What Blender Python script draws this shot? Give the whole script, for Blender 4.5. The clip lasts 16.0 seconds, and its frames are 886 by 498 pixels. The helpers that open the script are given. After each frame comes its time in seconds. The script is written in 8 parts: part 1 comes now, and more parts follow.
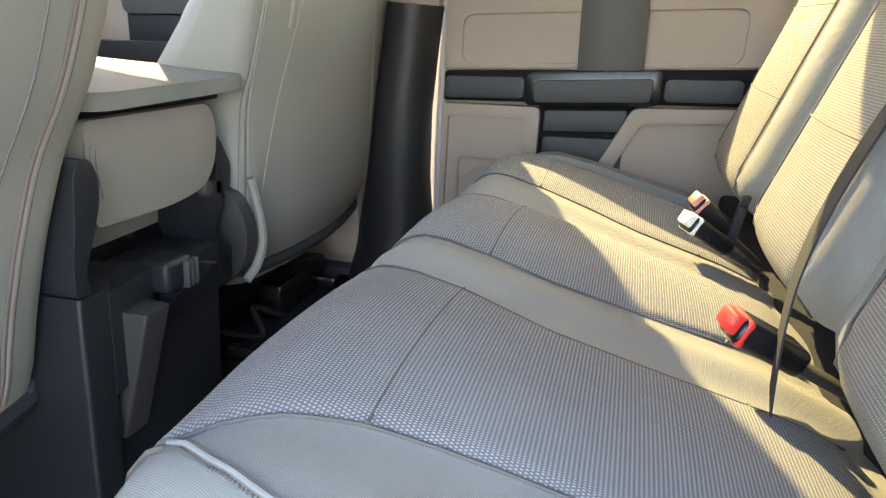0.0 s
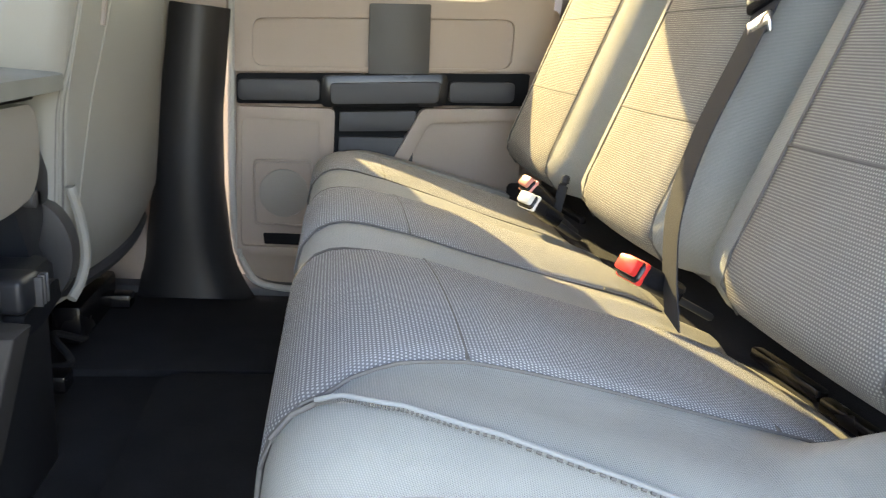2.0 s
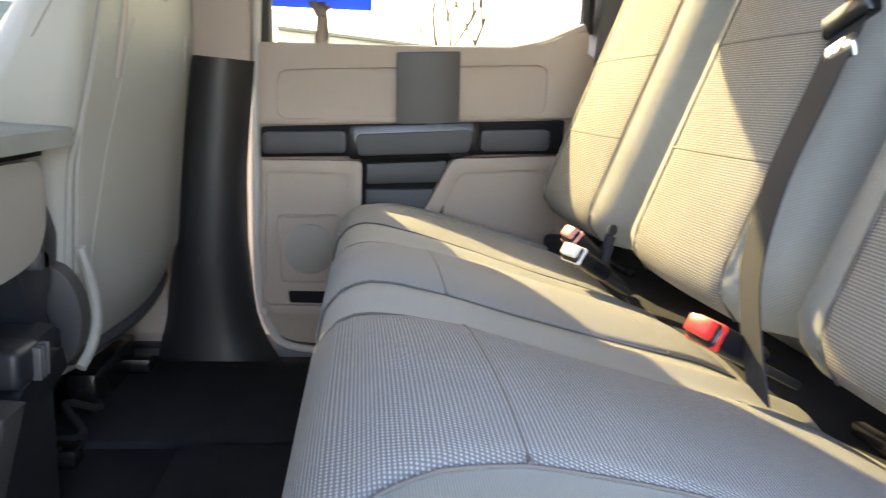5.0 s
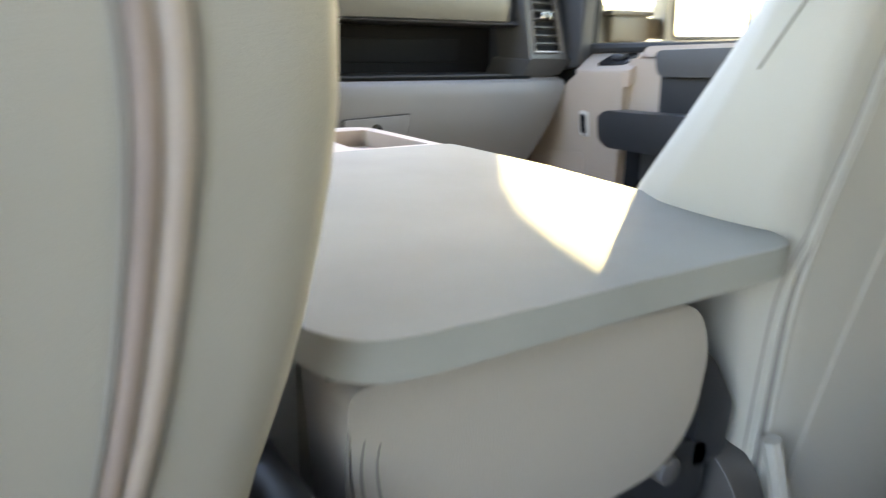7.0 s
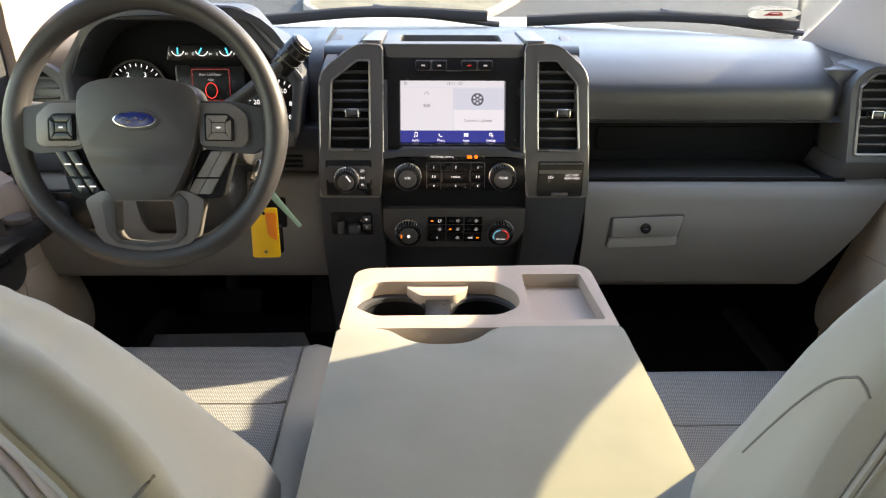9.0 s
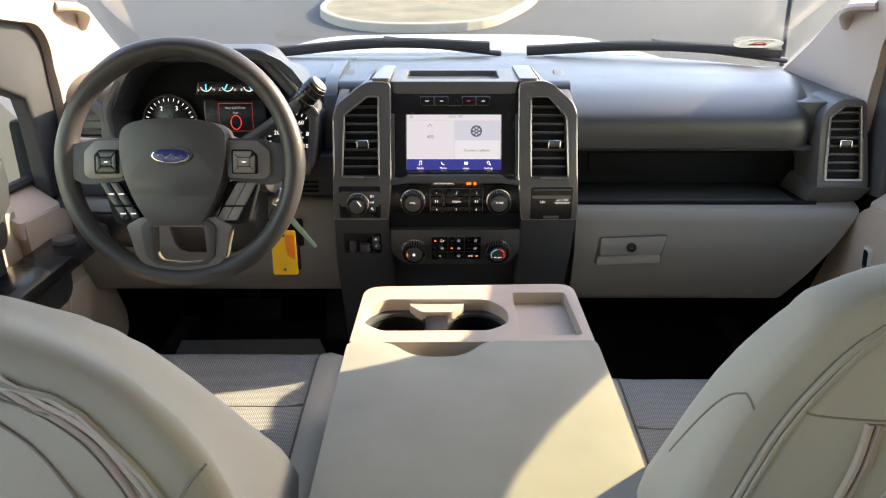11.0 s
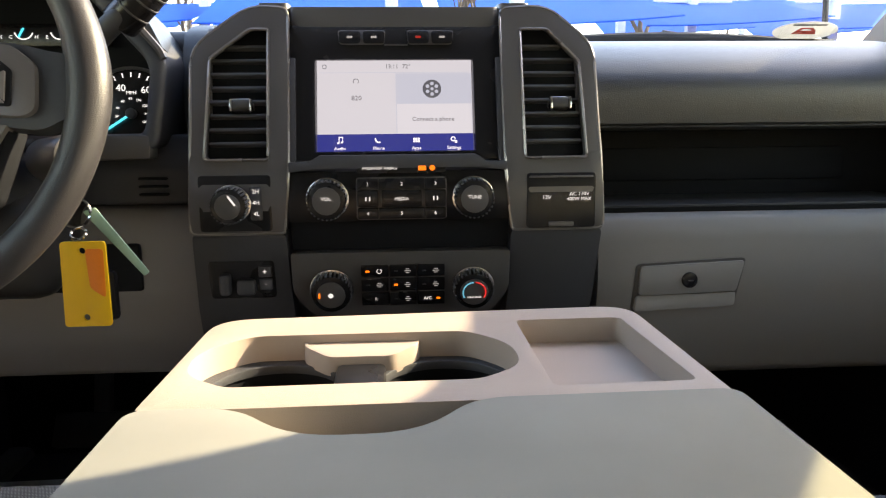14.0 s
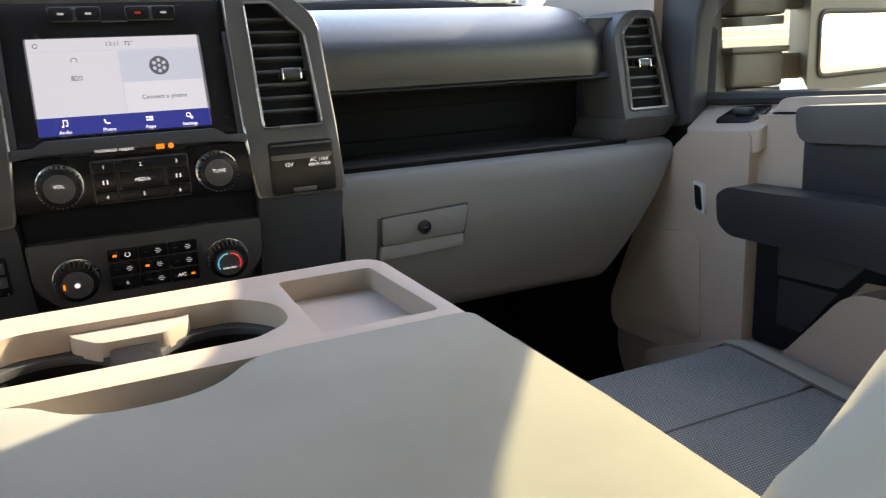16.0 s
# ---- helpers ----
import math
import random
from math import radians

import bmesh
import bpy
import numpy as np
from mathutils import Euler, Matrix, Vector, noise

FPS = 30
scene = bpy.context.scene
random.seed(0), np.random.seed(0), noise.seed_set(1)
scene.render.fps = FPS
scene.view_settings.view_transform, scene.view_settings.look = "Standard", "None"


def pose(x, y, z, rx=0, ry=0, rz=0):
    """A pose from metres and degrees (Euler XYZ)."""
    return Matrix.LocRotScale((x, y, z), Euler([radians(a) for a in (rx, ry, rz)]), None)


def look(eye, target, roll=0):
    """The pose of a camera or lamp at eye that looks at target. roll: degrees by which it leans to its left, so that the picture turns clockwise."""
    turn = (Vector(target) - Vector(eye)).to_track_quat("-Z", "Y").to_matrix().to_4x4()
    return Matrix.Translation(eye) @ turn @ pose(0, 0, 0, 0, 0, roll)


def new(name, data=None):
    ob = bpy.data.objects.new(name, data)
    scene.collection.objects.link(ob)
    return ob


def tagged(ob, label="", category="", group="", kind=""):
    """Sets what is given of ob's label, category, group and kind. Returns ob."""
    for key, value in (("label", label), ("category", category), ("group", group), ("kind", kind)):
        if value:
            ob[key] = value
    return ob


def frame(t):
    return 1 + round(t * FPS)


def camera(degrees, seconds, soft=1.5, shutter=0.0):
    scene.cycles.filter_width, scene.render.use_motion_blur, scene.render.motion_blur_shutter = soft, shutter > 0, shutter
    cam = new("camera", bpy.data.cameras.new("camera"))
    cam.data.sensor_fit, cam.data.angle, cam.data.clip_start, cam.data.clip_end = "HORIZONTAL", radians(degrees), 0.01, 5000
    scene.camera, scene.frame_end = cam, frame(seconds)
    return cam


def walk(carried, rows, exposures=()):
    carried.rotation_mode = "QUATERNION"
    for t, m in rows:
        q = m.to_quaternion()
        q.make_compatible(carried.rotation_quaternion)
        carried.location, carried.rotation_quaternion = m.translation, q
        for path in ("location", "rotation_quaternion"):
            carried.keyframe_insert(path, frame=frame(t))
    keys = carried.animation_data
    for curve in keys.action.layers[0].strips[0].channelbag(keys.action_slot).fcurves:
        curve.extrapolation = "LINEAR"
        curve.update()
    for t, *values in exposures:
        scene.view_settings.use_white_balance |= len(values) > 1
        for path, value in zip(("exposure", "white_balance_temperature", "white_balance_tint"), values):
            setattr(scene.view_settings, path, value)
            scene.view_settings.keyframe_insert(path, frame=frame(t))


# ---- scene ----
cam = camera(62.1, 16.0, soft=1.1, shutter=0.3)
# seconds, eye x, y, z, yaw, pitch, roll
PATH = [
    (0, -0.7596, -1.3648, 0.5881, -76.54, -17.51, 3.06),
    (0.5, -0.7554, -1.2927, 0.5876, -82.94, -17.18, 3.24),
    (1, -0.7908, -1.2362, 0.5829, -88.95, -16.88, 3.65),
    (1.5, -0.8227, -1.2014, 0.5776, -94.01, -16.34, 4.05),
    (2, -0.8328, -1.1831, 0.5664, -99.29, -15.34, 4.42),
    (2.5, -0.8284, -1.1651, 0.5517, -105.05, -13.83, 4.96),
    (3, -0.8248, -1.156, 0.5503, -110.87, -12.38, 5.18),
    (3.2, -0.826, -1.1519, 0.5544, -112.88, -11.88, 5.12),
    (5.3, -0.7049, -1.201, 0.5515, -88.5, -11.67, 2.41),
    (5.5, -0.6653, -1.2084, 0.5508, -81.77, -11.83, 2.21),
    (6, -0.5513, -1.181, 0.5304, -65.95, -12.03, 1.41),
    (6.5, -0.4252, -1.1501, 0.5663, -50.6, -12.62, 1.29),
    (6.8, -0.3383, -1.1269, 0.589, -41.97, -13.41, 1.15),
    (7, -0.2556, -1.093, 0.6151, -34.02, -16.01, 1.15),
    (7.2, -0.1604, -1.035, 0.6343, -26.28, -18.64, 1.32),
    (7.5, -0.0837, -0.9908, 0.6663, -16.4, -19.88, 1.94),
    (7.7, -0.0581, -0.9951, 0.681, -11.58, -20.4, 2.2),
    (8, -0.0416, -1.0514, 0.7346, -7.82, -20.73, 1.55),
    (8.5, -0.0436, -1.1486, 0.8452, -3.08, -21.12, 0.66),
    (9, -0.0374, -1.2173, 0.9146, -1.06, -21.85, 0.32),
    (11.3, -0.0023, -1.3236, 0.9915, 0.5, -21.8, 0.12),
    (11.5, 0.007, -1.2821, 0.9819, 0.66, -21.37, 0.23),
    (12, 0.0084, -1.13, 0.8674, 0.56, -17.06, 0.07),
    (12.5, 0.0009, -0.9688, 0.7966, -0.34, -14.46, 0.16),
    (13, -0.0032, -0.877, 0.7132, -0.55, -11.65, -0.15),
    (13.5, -0.0026, -0.8355, 0.676, -1.57, -10.86, -0.27),
    (14, -0.0018, -0.829, 0.6615, -3.68, -10.47, -0.49),
    (14.5, -0.0028, -0.8429, 0.6738, -7.54, -11.48, -0.66),
    (15, -0.0154, -0.8541, 0.6608, -14.12, -11.77, -1.19),
    (15.5, -0.0149, -0.8727, 0.6617, -19.57, -12.59, -2.14),
    (16, -0.0242, -0.8845, 0.6763, -23.96, -14.24, -2.92),
]
EXPOSURES = [(0.0, 3.92, 8050, 19), (3.2, 3.94, 8300, 20), (5.5, 4.0, 7700, 23), (6.2, 4.12, 7850, 25), (6.5, 4.15, 7850, 24), (7.0, 4.4, 7500, 18), (7.2, 4.4, 7100, 12), (7.5, 4.0, 7200, 14), (8.0, 3.55, 7400, 18), (8.5, 3.5, 7600, 18), (11.5, 3.42, 7700, 19), (12.2, 3.38, 7700, 19), (12.8, 3.26, 7800, 19), (16.0, 3.3, 7400, 17)]
walk(cam, [(t, pose(x, y, z, 0, 0, yaw) @ pose(0, 0, 0, 90 + pitch) @ pose(0, 0, 0, 0, 0, roll)) for t, x, y, z, yaw, pitch, roll in PATH], EXPOSURES)

# ---- daylight: low winter sun from ahead on the passenger side ----
SUN_FROM, SUN_UP = 69.0, 28.8
world = bpy.data.worlds.new("sky")
scene.world = world
world.use_nodes = True
sky = world.node_tree.nodes.new("ShaderNodeTexSky")
sky.sky_type, sky.sun_disc = "NISHITA", False
sky.sun_elevation, sky.sun_rotation = radians(SUN_UP), radians(SUN_FROM)
back = world.node_tree.nodes["Background"]
back.inputs["Strength"].default_value = 0.15
world.node_tree.links.new(sky.outputs["Color"], back.inputs["Color"])
sun = new("sun", bpy.data.lights.new("sun", "SUN"))
sun.data.energy, sun.data.angle, sun.data.color = 1.75, radians(0.5), (1.0, 0.94, 0.66)
_a, _e = radians(SUN_FROM), radians(SUN_UP)
sun.matrix_world = look((0, 0, 5), Vector((0, 0, 5)) - Vector((math.sin(_a) * math.cos(_e), math.cos(_a) * math.cos(_e), math.sin(_e))))

# ---- materials ----
def mat(name, base, rough=0.5, metal=0.0, vary=0.12, scale=6.0, grain=0.0, grain_scale=900.0, spec=0.5, coat=0.0):
    """A surface with slow stains, fine speckle and a fine relief."""
    m = bpy.data.materials.new(name)
    m.use_nodes = True
    nt = m.node_tree
    b = nt.nodes["Principled BSDF"]
    b.inputs["Metallic"].default_value = metal
    b.inputs["Specular IOR Level"].default_value = spec
    b.inputs["Coat Weight"].default_value = coat
    co = nt.nodes.new("ShaderNodeTexCoord")
    n1 = nt.nodes.new("ShaderNodeTexNoise")
    n1.inputs["Scale"].default_value, n1.inputs["Detail"].default_value = scale, 4
    n2 = nt.nodes.new("ShaderNodeTexNoise")
    n2.inputs["Scale"].default_value, n2.inputs["Detail"].default_value = grain_scale, 2
    for n in (n1, n2):
        nt.links.new(co.outputs["Object"], n.inputs["Vector"])
    add = nt.nodes.new("ShaderNodeMath")
    add.operation = "MULTIPLY_ADD"
    nt.links.new(n2.outputs["Fac"], add.inputs[0])
    add.inputs[1].default_value = 0.5
    nt.links.new(n1.outputs["Fac"], add.inputs[2])
    ramp = nt.nodes.new("ShaderNodeMapRange")
    ramp.inputs["From Min"].default_value, ramp.inputs["From Max"].default_value = 0.35, 1.15
    ramp.inputs["To Min"].default_value, ramp.inputs["To Max"].default_value = 1 - vary, 1 + vary
    nt.links.new(add.outputs[0], ramp.inputs["Value"])
    mul = nt.nodes.new("ShaderNodeVectorMath")
    mul.operation = "SCALE"
    mul.inputs[0].default_value = base
    nt.links.new(ramp.outputs["Result"], mul.inputs["Scale"])
    nt.links.new(mul.outputs["Vector"], b.inputs["Base Color"])
    rr = nt.nodes.new("ShaderNodeMapRange")
    rr.inputs["To Min"].default_value, rr.inputs["To Max"].default_value = max(0.02, rough - 0.08), min(1, rough + 0.08)
    nt.links.new(n1.outputs["Fac"], rr.inputs["Value"])
    nt.links.new(rr.outputs["Result"], b.inputs["Roughness"])
    if grain:
        bump = nt.nodes.new("ShaderNodeBump")
        bump.inputs["Strength"].default_value, bump.inputs["Distance"].default_value = grain, 0.0008 * max(1.0, 700 / grain_scale)
        nt.links.new(n2.outputs["Fac"], bump.inputs["Height"])
        nt.links.new(bump.outputs["Normal"], b.inputs["Normal"])
    return m


def weave(name, light, dark, pitch=0.0032, rough=0.85, mix=0.5):
    """Cloth woven from thick light and dark yarns, laid along the mesh's own u and v (in metres)."""
    m = bpy.data.materials.new(name)
    m.use_nodes = True
    nt = m.node_tree
    b = nt.nodes["Principled BSDF"]
    b.inputs["Roughness"].default_value = rough
    b.inputs["Specular IOR Level"].default_value = 0.25
    uv = nt.nodes.new("ShaderNodeUVMap")
    uv.uv_map = "cloth"
    sep = nt.nodes.new("ShaderNodeSeparateXYZ")
    nt.links.new(uv.outputs["UV"], sep.inputs[0])

    def math_(op, a, bb=None):
        n = nt.nodes.new("ShaderNodeMath")
        n.operation = op
        for i, v in ((0, a), (1, bb)):
            if v is None:
                continue
            if isinstance(v, (int, float)):
                n.inputs[i].default_value = v
            else:
                nt.links.new(v, n.inputs[i])
        return n.outputs[0]
    u = math_("MULTIPLY", sep.outputs["X"], 1 / pitch)
    v = math_("MULTIPLY", sep.outputs["Y"], 1 / pitch)
    row = math_("MODULO", math_("FLOOR", v), 2.0)
    us = math_("ADD", u, math_("MULTIPLY", row, 0.5))
    a = math_("ABSOLUTE", math_("SUBTRACT", math_("FRACT", us), 0.5))
    c = math_("ABSOLUTE", math_("SUBTRACT", math_("FRACT", v), 0.5))
    d = math_("SQRT", math_("ADD", math_("POWER", math_("MULTIPLY", a, 0.95), 2.0), math_("POWER", c, 2.0)))
    mask = nt.nodes.new("ShaderNodeMapRange")
    mask.interpolation_type = "SMOOTHSTEP"
    mask.inputs["From Min"].default_value, mask.inputs["From Max"].default_value = 0.5 * mix + 0.12, 0.5 * mix - 0.08
    nt.links.new(d, mask.inputs["Value"])
    co = nt.nodes.new("ShaderNodeTexCoord")
    ns = nt.nodes.new("ShaderNodeTexNoise")
    ns.inputs["Scale"].default_value, ns.inputs["Detail"].default_value = 9.0, 5
    nt.links.new(co.outputs["Object"], ns.inputs["Vector"])
    mr = nt.nodes.new("ShaderNodeMapRange")
    mr.inputs["To Min"].default_value, mr.inputs["To Max"].default_value = 0.8, 1.2
    nt.links.new(ns.outputs["Fac"], mr.inputs["Value"])
    mx = nt.nodes.new("ShaderNodeMix")
    mx.data_type = "RGBA"
    nt.links.new(mask.outputs["Result"], mx.inputs["Factor"])
    mx.inputs["A"].default_value, mx.inputs["B"].default_value = (*dark, 1), (*light, 1)
    sc = nt.nodes.new("ShaderNodeVectorMath")
    sc.operation = "SCALE"
    nt.links.new(mx.outputs["Result"], sc.inputs[0])
    nt.links.new(mr.outputs["Result"], sc.inputs["Scale"])
    nt.links.new(sc.outputs["Vector"], b.inputs["Base Color"])
    bump = nt.nodes.new("ShaderNodeBump")
    bump.inputs["Strength"].default_value, bump.inputs["Distance"].default_value = 0.7, 0.0007
    nt.links.new(mask.outputs["Result"], bump.inputs["Height"])
    nt.links.new(bump.outputs["Normal"], b.inputs["Normal"])
    return m


def glow(name, colour, strength):
    m = bpy.data.materials.new(name)
    m.use_nodes = True
    b = m.node_tree.nodes["Principled BSDF"]
    b.inputs["Base Color"].default_value = (0.02, 0.02, 0.02, 1)
    b.inputs["Roughness"].default_value = 0.25
    b.inputs["Emission Color"].default_value = (*colour, 1)
    b.inputs["Emission Strength"].default_value = 0.17 * strength
    return m


def clear_glass(name, tint=(0.93, 0.96, 0.95)):
    """A thin pane: it lets straight light through and mirrors a little of what stands before it."""
    m = bpy.data.materials.new(name)
    m.use_nodes = True
    nt = m.node_tree
    out = nt.nodes["Material Output"]
    nt.nodes.remove(nt.nodes["Principled BSDF"])
    tr, gl, mx, lw, fr = (nt.nodes.new(k) for k in ("ShaderNodeBsdfTransparent", "ShaderNodeBsdfGlossy", "ShaderNodeMixShader", "ShaderNodeLayerWeight", "ShaderNodeMath"))
    tr.inputs["Color"].default_value = (*tint, 1)
    gl.inputs["Roughness"].default_value = 0.02
    fr.operation, fr.inputs[1].default_value = "POWER", 4.0
    nt.links.new(lw.outputs["Facing"], fr.inputs[0])
    nt.links.new(fr.outputs[0], mx.inputs[0])
    nt.links.new(tr.outputs[0], mx.inputs[1])
    nt.links.new(gl.outputs[0], mx.inputs[2])
    nt.links.new(mx.outputs[0], out.inputs["Surface"])
    return m


VINYL = mat("seat_vinyl", (0.335, 0.322, 0.292), 0.58, vary=0.07, scale=5, grain=0.3, grain_scale=1600, spec=0.3)
CLOTH = weave("seat_cloth", (0.44, 0.445, 0.45), (0.165, 0.168, 0.176), pitch=0.0026)
# bench cloth again, toned darker and warmer for how light falls on the backrests
BACK_CLOTH = weave("cloth_in_backrest_light", (0.35, 0.335, 0.305), (0.165, 0.158, 0.150), pitch=0.0026)
SEAT_CLOTH = weave("front_seat_cloth", (0.40, 0.405, 0.41), (0.165, 0.168, 0.175), pitch=0.0033)
BORDER = weave("bench_border_cloth", (0.325, 0.325, 0.305), (0.255, 0.26, 0.25), pitch=0.0013, mix=0.7, rough=0.75)
CLOTH_FINE = weave("console_cloth", (0.38, 0.375, 0.35), (0.25, 0.25, 0.235), pitch=0.0016, mix=0.6)
BEIGE = mat("beige_trim", (0.39, 0.315, 0.270), 0.55, vary=0.05, scale=4, grain=0.3, grain_scale=1300)
GREY_TRIM = mat("grey_trim", (0.187, 0.180, 0.182), 0.5, vary=0.06, scale=4, grain=0.3, grain_scale=1300)
DARK = mat("dark_plastic", (0.037, 0.039, 0.047), 0.5, vary=0.15, scale=6, grain=0.35, grain_scale=1400)
DARK_SEAT = mat("dark_seat_plastic", (0.020, 0.0215, 0.026), 0.40, vary=0.15, scale=6, grain=0.3, grain_scale=1400)
PAD = mat("dash_pad", (0.021, 0.024, 0.031), 0.36, vary=0.12, scale=5, grain=0.55, grain_scale=800, spec=0.8)
GUN = mat("gunmetal_trim", (0.098, 0.094, 0.096), 0.36, metal=0.3, vary=0.05, scale=8, grain=0.1)
BOX_GREY = mat("box_plastic", (0.055, 0.052, 0.052), 0.45, vary=0.1, scale=8, grain=0.3, grain_scale=1400)
PILLAR_DARK = mat("pillar_plastic", (0.024, 0.0235, 0.025), 0.42, vary=0.12, scale=6, grain=0.35, grain_scale=1400)
# seat vinyl in a browner tone, darkened for the shade behind the lid
FLAP_SHADED = mat("shaded_flap_vinyl", (0.305, 0.277, 0.250), 0.6, vary=0.08, scale=7, grain=0.35, grain_scale=1500, spec=0.3)
SLATE = mat("slate_trim", (0.066, 0.064, 0.067), 0.45, vary=0.08, scale=8, grain=0.3, grain_scale=1400)
BLACK = mat("gloss_black", (0.010, 0.010, 0.012), 0.26, vary=0.1, scale=8, spec=0.35)
# near-black: black parts, and the shade painted into openings such as the shelf
VOID = mat("matt_black_and_shade", (0.006, 0.007, 0.010), 0.75, vary=0.2, scale=8, spec=0.2)
RUBBER = mat("black_rubber", (0.02, 0.02, 0.022), 0.65, vary=0.2, scale=10)
CARPET = mat("black_carpet", (0.020, 0.021, 0.025), 0.95, vary=0.45, scale=14, grain=1.0, grain_scale=500, spec=0.2)
LINER = mat("headliner", (0.42, 0.40, 0.36), 0.9, vary=0.06, scale=6, grain=0.5, grain_scale=900)
SATIN = mat("satin_metal", (0.62, 0.62, 0.63), 0.38, metal=0.4, vary=0.03)
CHROME = mat("chrome", (0.75, 0.75, 0.76), 0.12, metal=1.0, vary=0.03)
RED = mat("red_plastic", (0.72, 0.03, 0.025), 0.35, vary=0.06)
YELLOW = mat("yellow_card", (0.85, 0.50, 0.01), 0.45, vary=0.05, scale=30)
STITCH = mat("stitching", (0.105, 0.10, 0.096), 0.8, vary=0.15, scale=60)
WEB = mat("belt_webbing", (0.028, 0.030, 0.036), 0.85, spec=0.15, vary=0.15, scale=60, grain=0.5, grain_scale=900)
PAPER = mat("paper_mat", (0.82, 0.82, 0.84), 0.8, vary=0.08, scale=12)
SEAL = mat("door_seal", (0.50, 0.48, 0.45), 0.6, vary=0.06, scale=12)
WHITE_PRINT = mat("white_print", (0.7, 0.7, 0.7), 0.6, vary=0.02)
GLASS = clear_glass("window_glass", (0.82, 0.845, 0.84))
DOOR_GLASS = clear_glass("tinted_door_glass", (0.86, 0.85, 0.75))
REAR_GLASS = clear_glass("tinted_rear_glass", (0.78, 0.765, 0.65))
ASPHALT = mat("asphalt", (0.050, 0.049, 0.048), 0.9, vary=0.3, scale=0.5, grain=0.4, grain_scale=60)
CONCRETE = mat("concrete", (0.29, 0.255, 0.21), 0.85, vary=0.25, scale=1.5, grain=0.3, grain_scale=60)
GRASS = mat("dry_grass", (0.17, 0.145, 0.095), 0.95, vary=0.5, scale=1.6, grain=0.5, grain_scale=60)
WHITE_POST = mat("white_paint", (0.72, 0.72, 0.72), 0.5, vary=0.06, scale=3)
BARK = mat("bark", (0.14, 0.105, 0.08), 0.9, vary=0.35, scale=6, grain=0.6, grain_scale=60)
CANVAS = mat("blue_canvas", (0.02, 0.20, 0.75), 0.6, vary=0.1, scale=1.5)
def let_through(m, colour, share=0.6):
    """Cloth that glows where light falls on its far side."""
    nt = m.node_tree
    b, out = nt.nodes["Principled BSDF"], nt.nodes["Material Output"]
    tl, mx = nt.nodes.new("ShaderNodeBsdfTranslucent"), nt.nodes.new("ShaderNodeMixShader")
    tl.inputs["Color"].default_value = (*colour, 1)
    mx.inputs[0].default_value = share
    nt.links.new(b.outputs[0], mx.inputs[1])
    nt.links.new(tl.outputs[0], mx.inputs[2])
    nt.links.new(mx.outputs[0], out.inputs["Surface"])
let_through(CANVAS, (0.03, 0.25, 0.85))
CAR_WHITE = mat("white_car_paint", (0.75, 0.75, 0.74), 0.3, vary=0.03, scale=3, coat=0.5)
CAR_SILVER = mat("silver_car_paint", (0.30, 0.28, 0.25), 0.3, metal=0.4, vary=0.03, scale=3, coat=0.5)
CAR_GREY = mat("grey_car_paint", (0.08, 0.08, 0.082), 0.3, metal=0.3, vary=0.03, scale=3, coat=0.5)
CAR_BLACK = mat("black_car_paint", (0.02, 0.02, 0.022), 0.25, vary=0.03, scale=3, coat=0.5)
CAR_BLUE = mat("blue_car_paint", (0.015, 0.05, 0.14), 0.3, vary=0.03, scale=3, coat=0.5)
CAR_TEAL = mat("teal_car_paint", (0.008, 0.09, 0.14), 0.3, vary=0.03, scale=3, coat=0.5)
CAR_RED = mat("red_car_paint", (0.14, 0.015, 0.015), 0.3, vary=0.03, scale=3, coat=0.5)
CAR_GLASS = mat("tinted_glass", (0.03, 0.04, 0.045), 0.06, vary=0.05, spec=0.8)
LAMP_GLASS = mat("lamp_glass", (0.6, 0.6, 0.6), 0.15, vary=0.05)
LAMP_RED = mat("red_lamp_glass", (0.45, 0.02, 0.02), 0.2, vary=0.05)
WALL_PALE = mat("pale_render", (0.62, 0.57, 0.52), 0.85, vary=0.08, scale=0.3)
SLAT = mat("vent_slat", (0.055, 0.056, 0.06), 0.35, vary=0.1, scale=10)
# pale satin for rims and for highlights painted along edges
BRIGHT_RIM = mat("satin_rim_and_highlight", (0.23, 0.215, 0.21), 0.28, metal=0.6, vary=0.05)
MIRROR = mat("mirror_glass", (0.52, 0.55, 0.56), 0.02, metal=1.0, vary=0.01)
STICKER_WHITE = mat("sticker_film", (0.75, 0.74, 0.72), 0.4, vary=0.05)
let_through(STICKER_WHITE, (0.7, 0.7, 0.68), 0.5)

# ---- shape helpers ----
def part(name, bm, material, parent=None, label="", smooth=True):
    """Link a bmesh as one mesh object under a thing or a part."""
    me = bpy.data.meshes.new(name)
    bm.normal_update()
    bm.to_mesh(me)
    bm.free()
    me.materials.append(material)
    if smooth:
        me.shade_smooth()
        me.set_sharp_from_angle(angle=radians(38))
    ob = new(name, me)
    under(ob, parent)
    if label:
        tagged(ob, label)
    return ob


def stands(ob):
    """Where a thing or part stands in the place."""
    return ob.matrix_basis if ob.parent is None else stands(ob.parent) @ ob.matrix_parent_inverse @ ob.matrix_basis


def under(ob, parent):
    """Make ob a part of parent without moving it."""
    if parent is not None:
        ob.parent = parent
        ob.matrix_parent_inverse = stands(parent).inverted()
    return ob


def thing(name, label, category, at=(0, 0, 0), group="", kind=""):
    """An Empty at a thing's base, which parents its parts."""
    ob = new(name)
    ob.empty_display_size = 0.05
    ob.matrix_world = Matrix.Translation(at)
    return tagged(ob, label, category, group, kind)


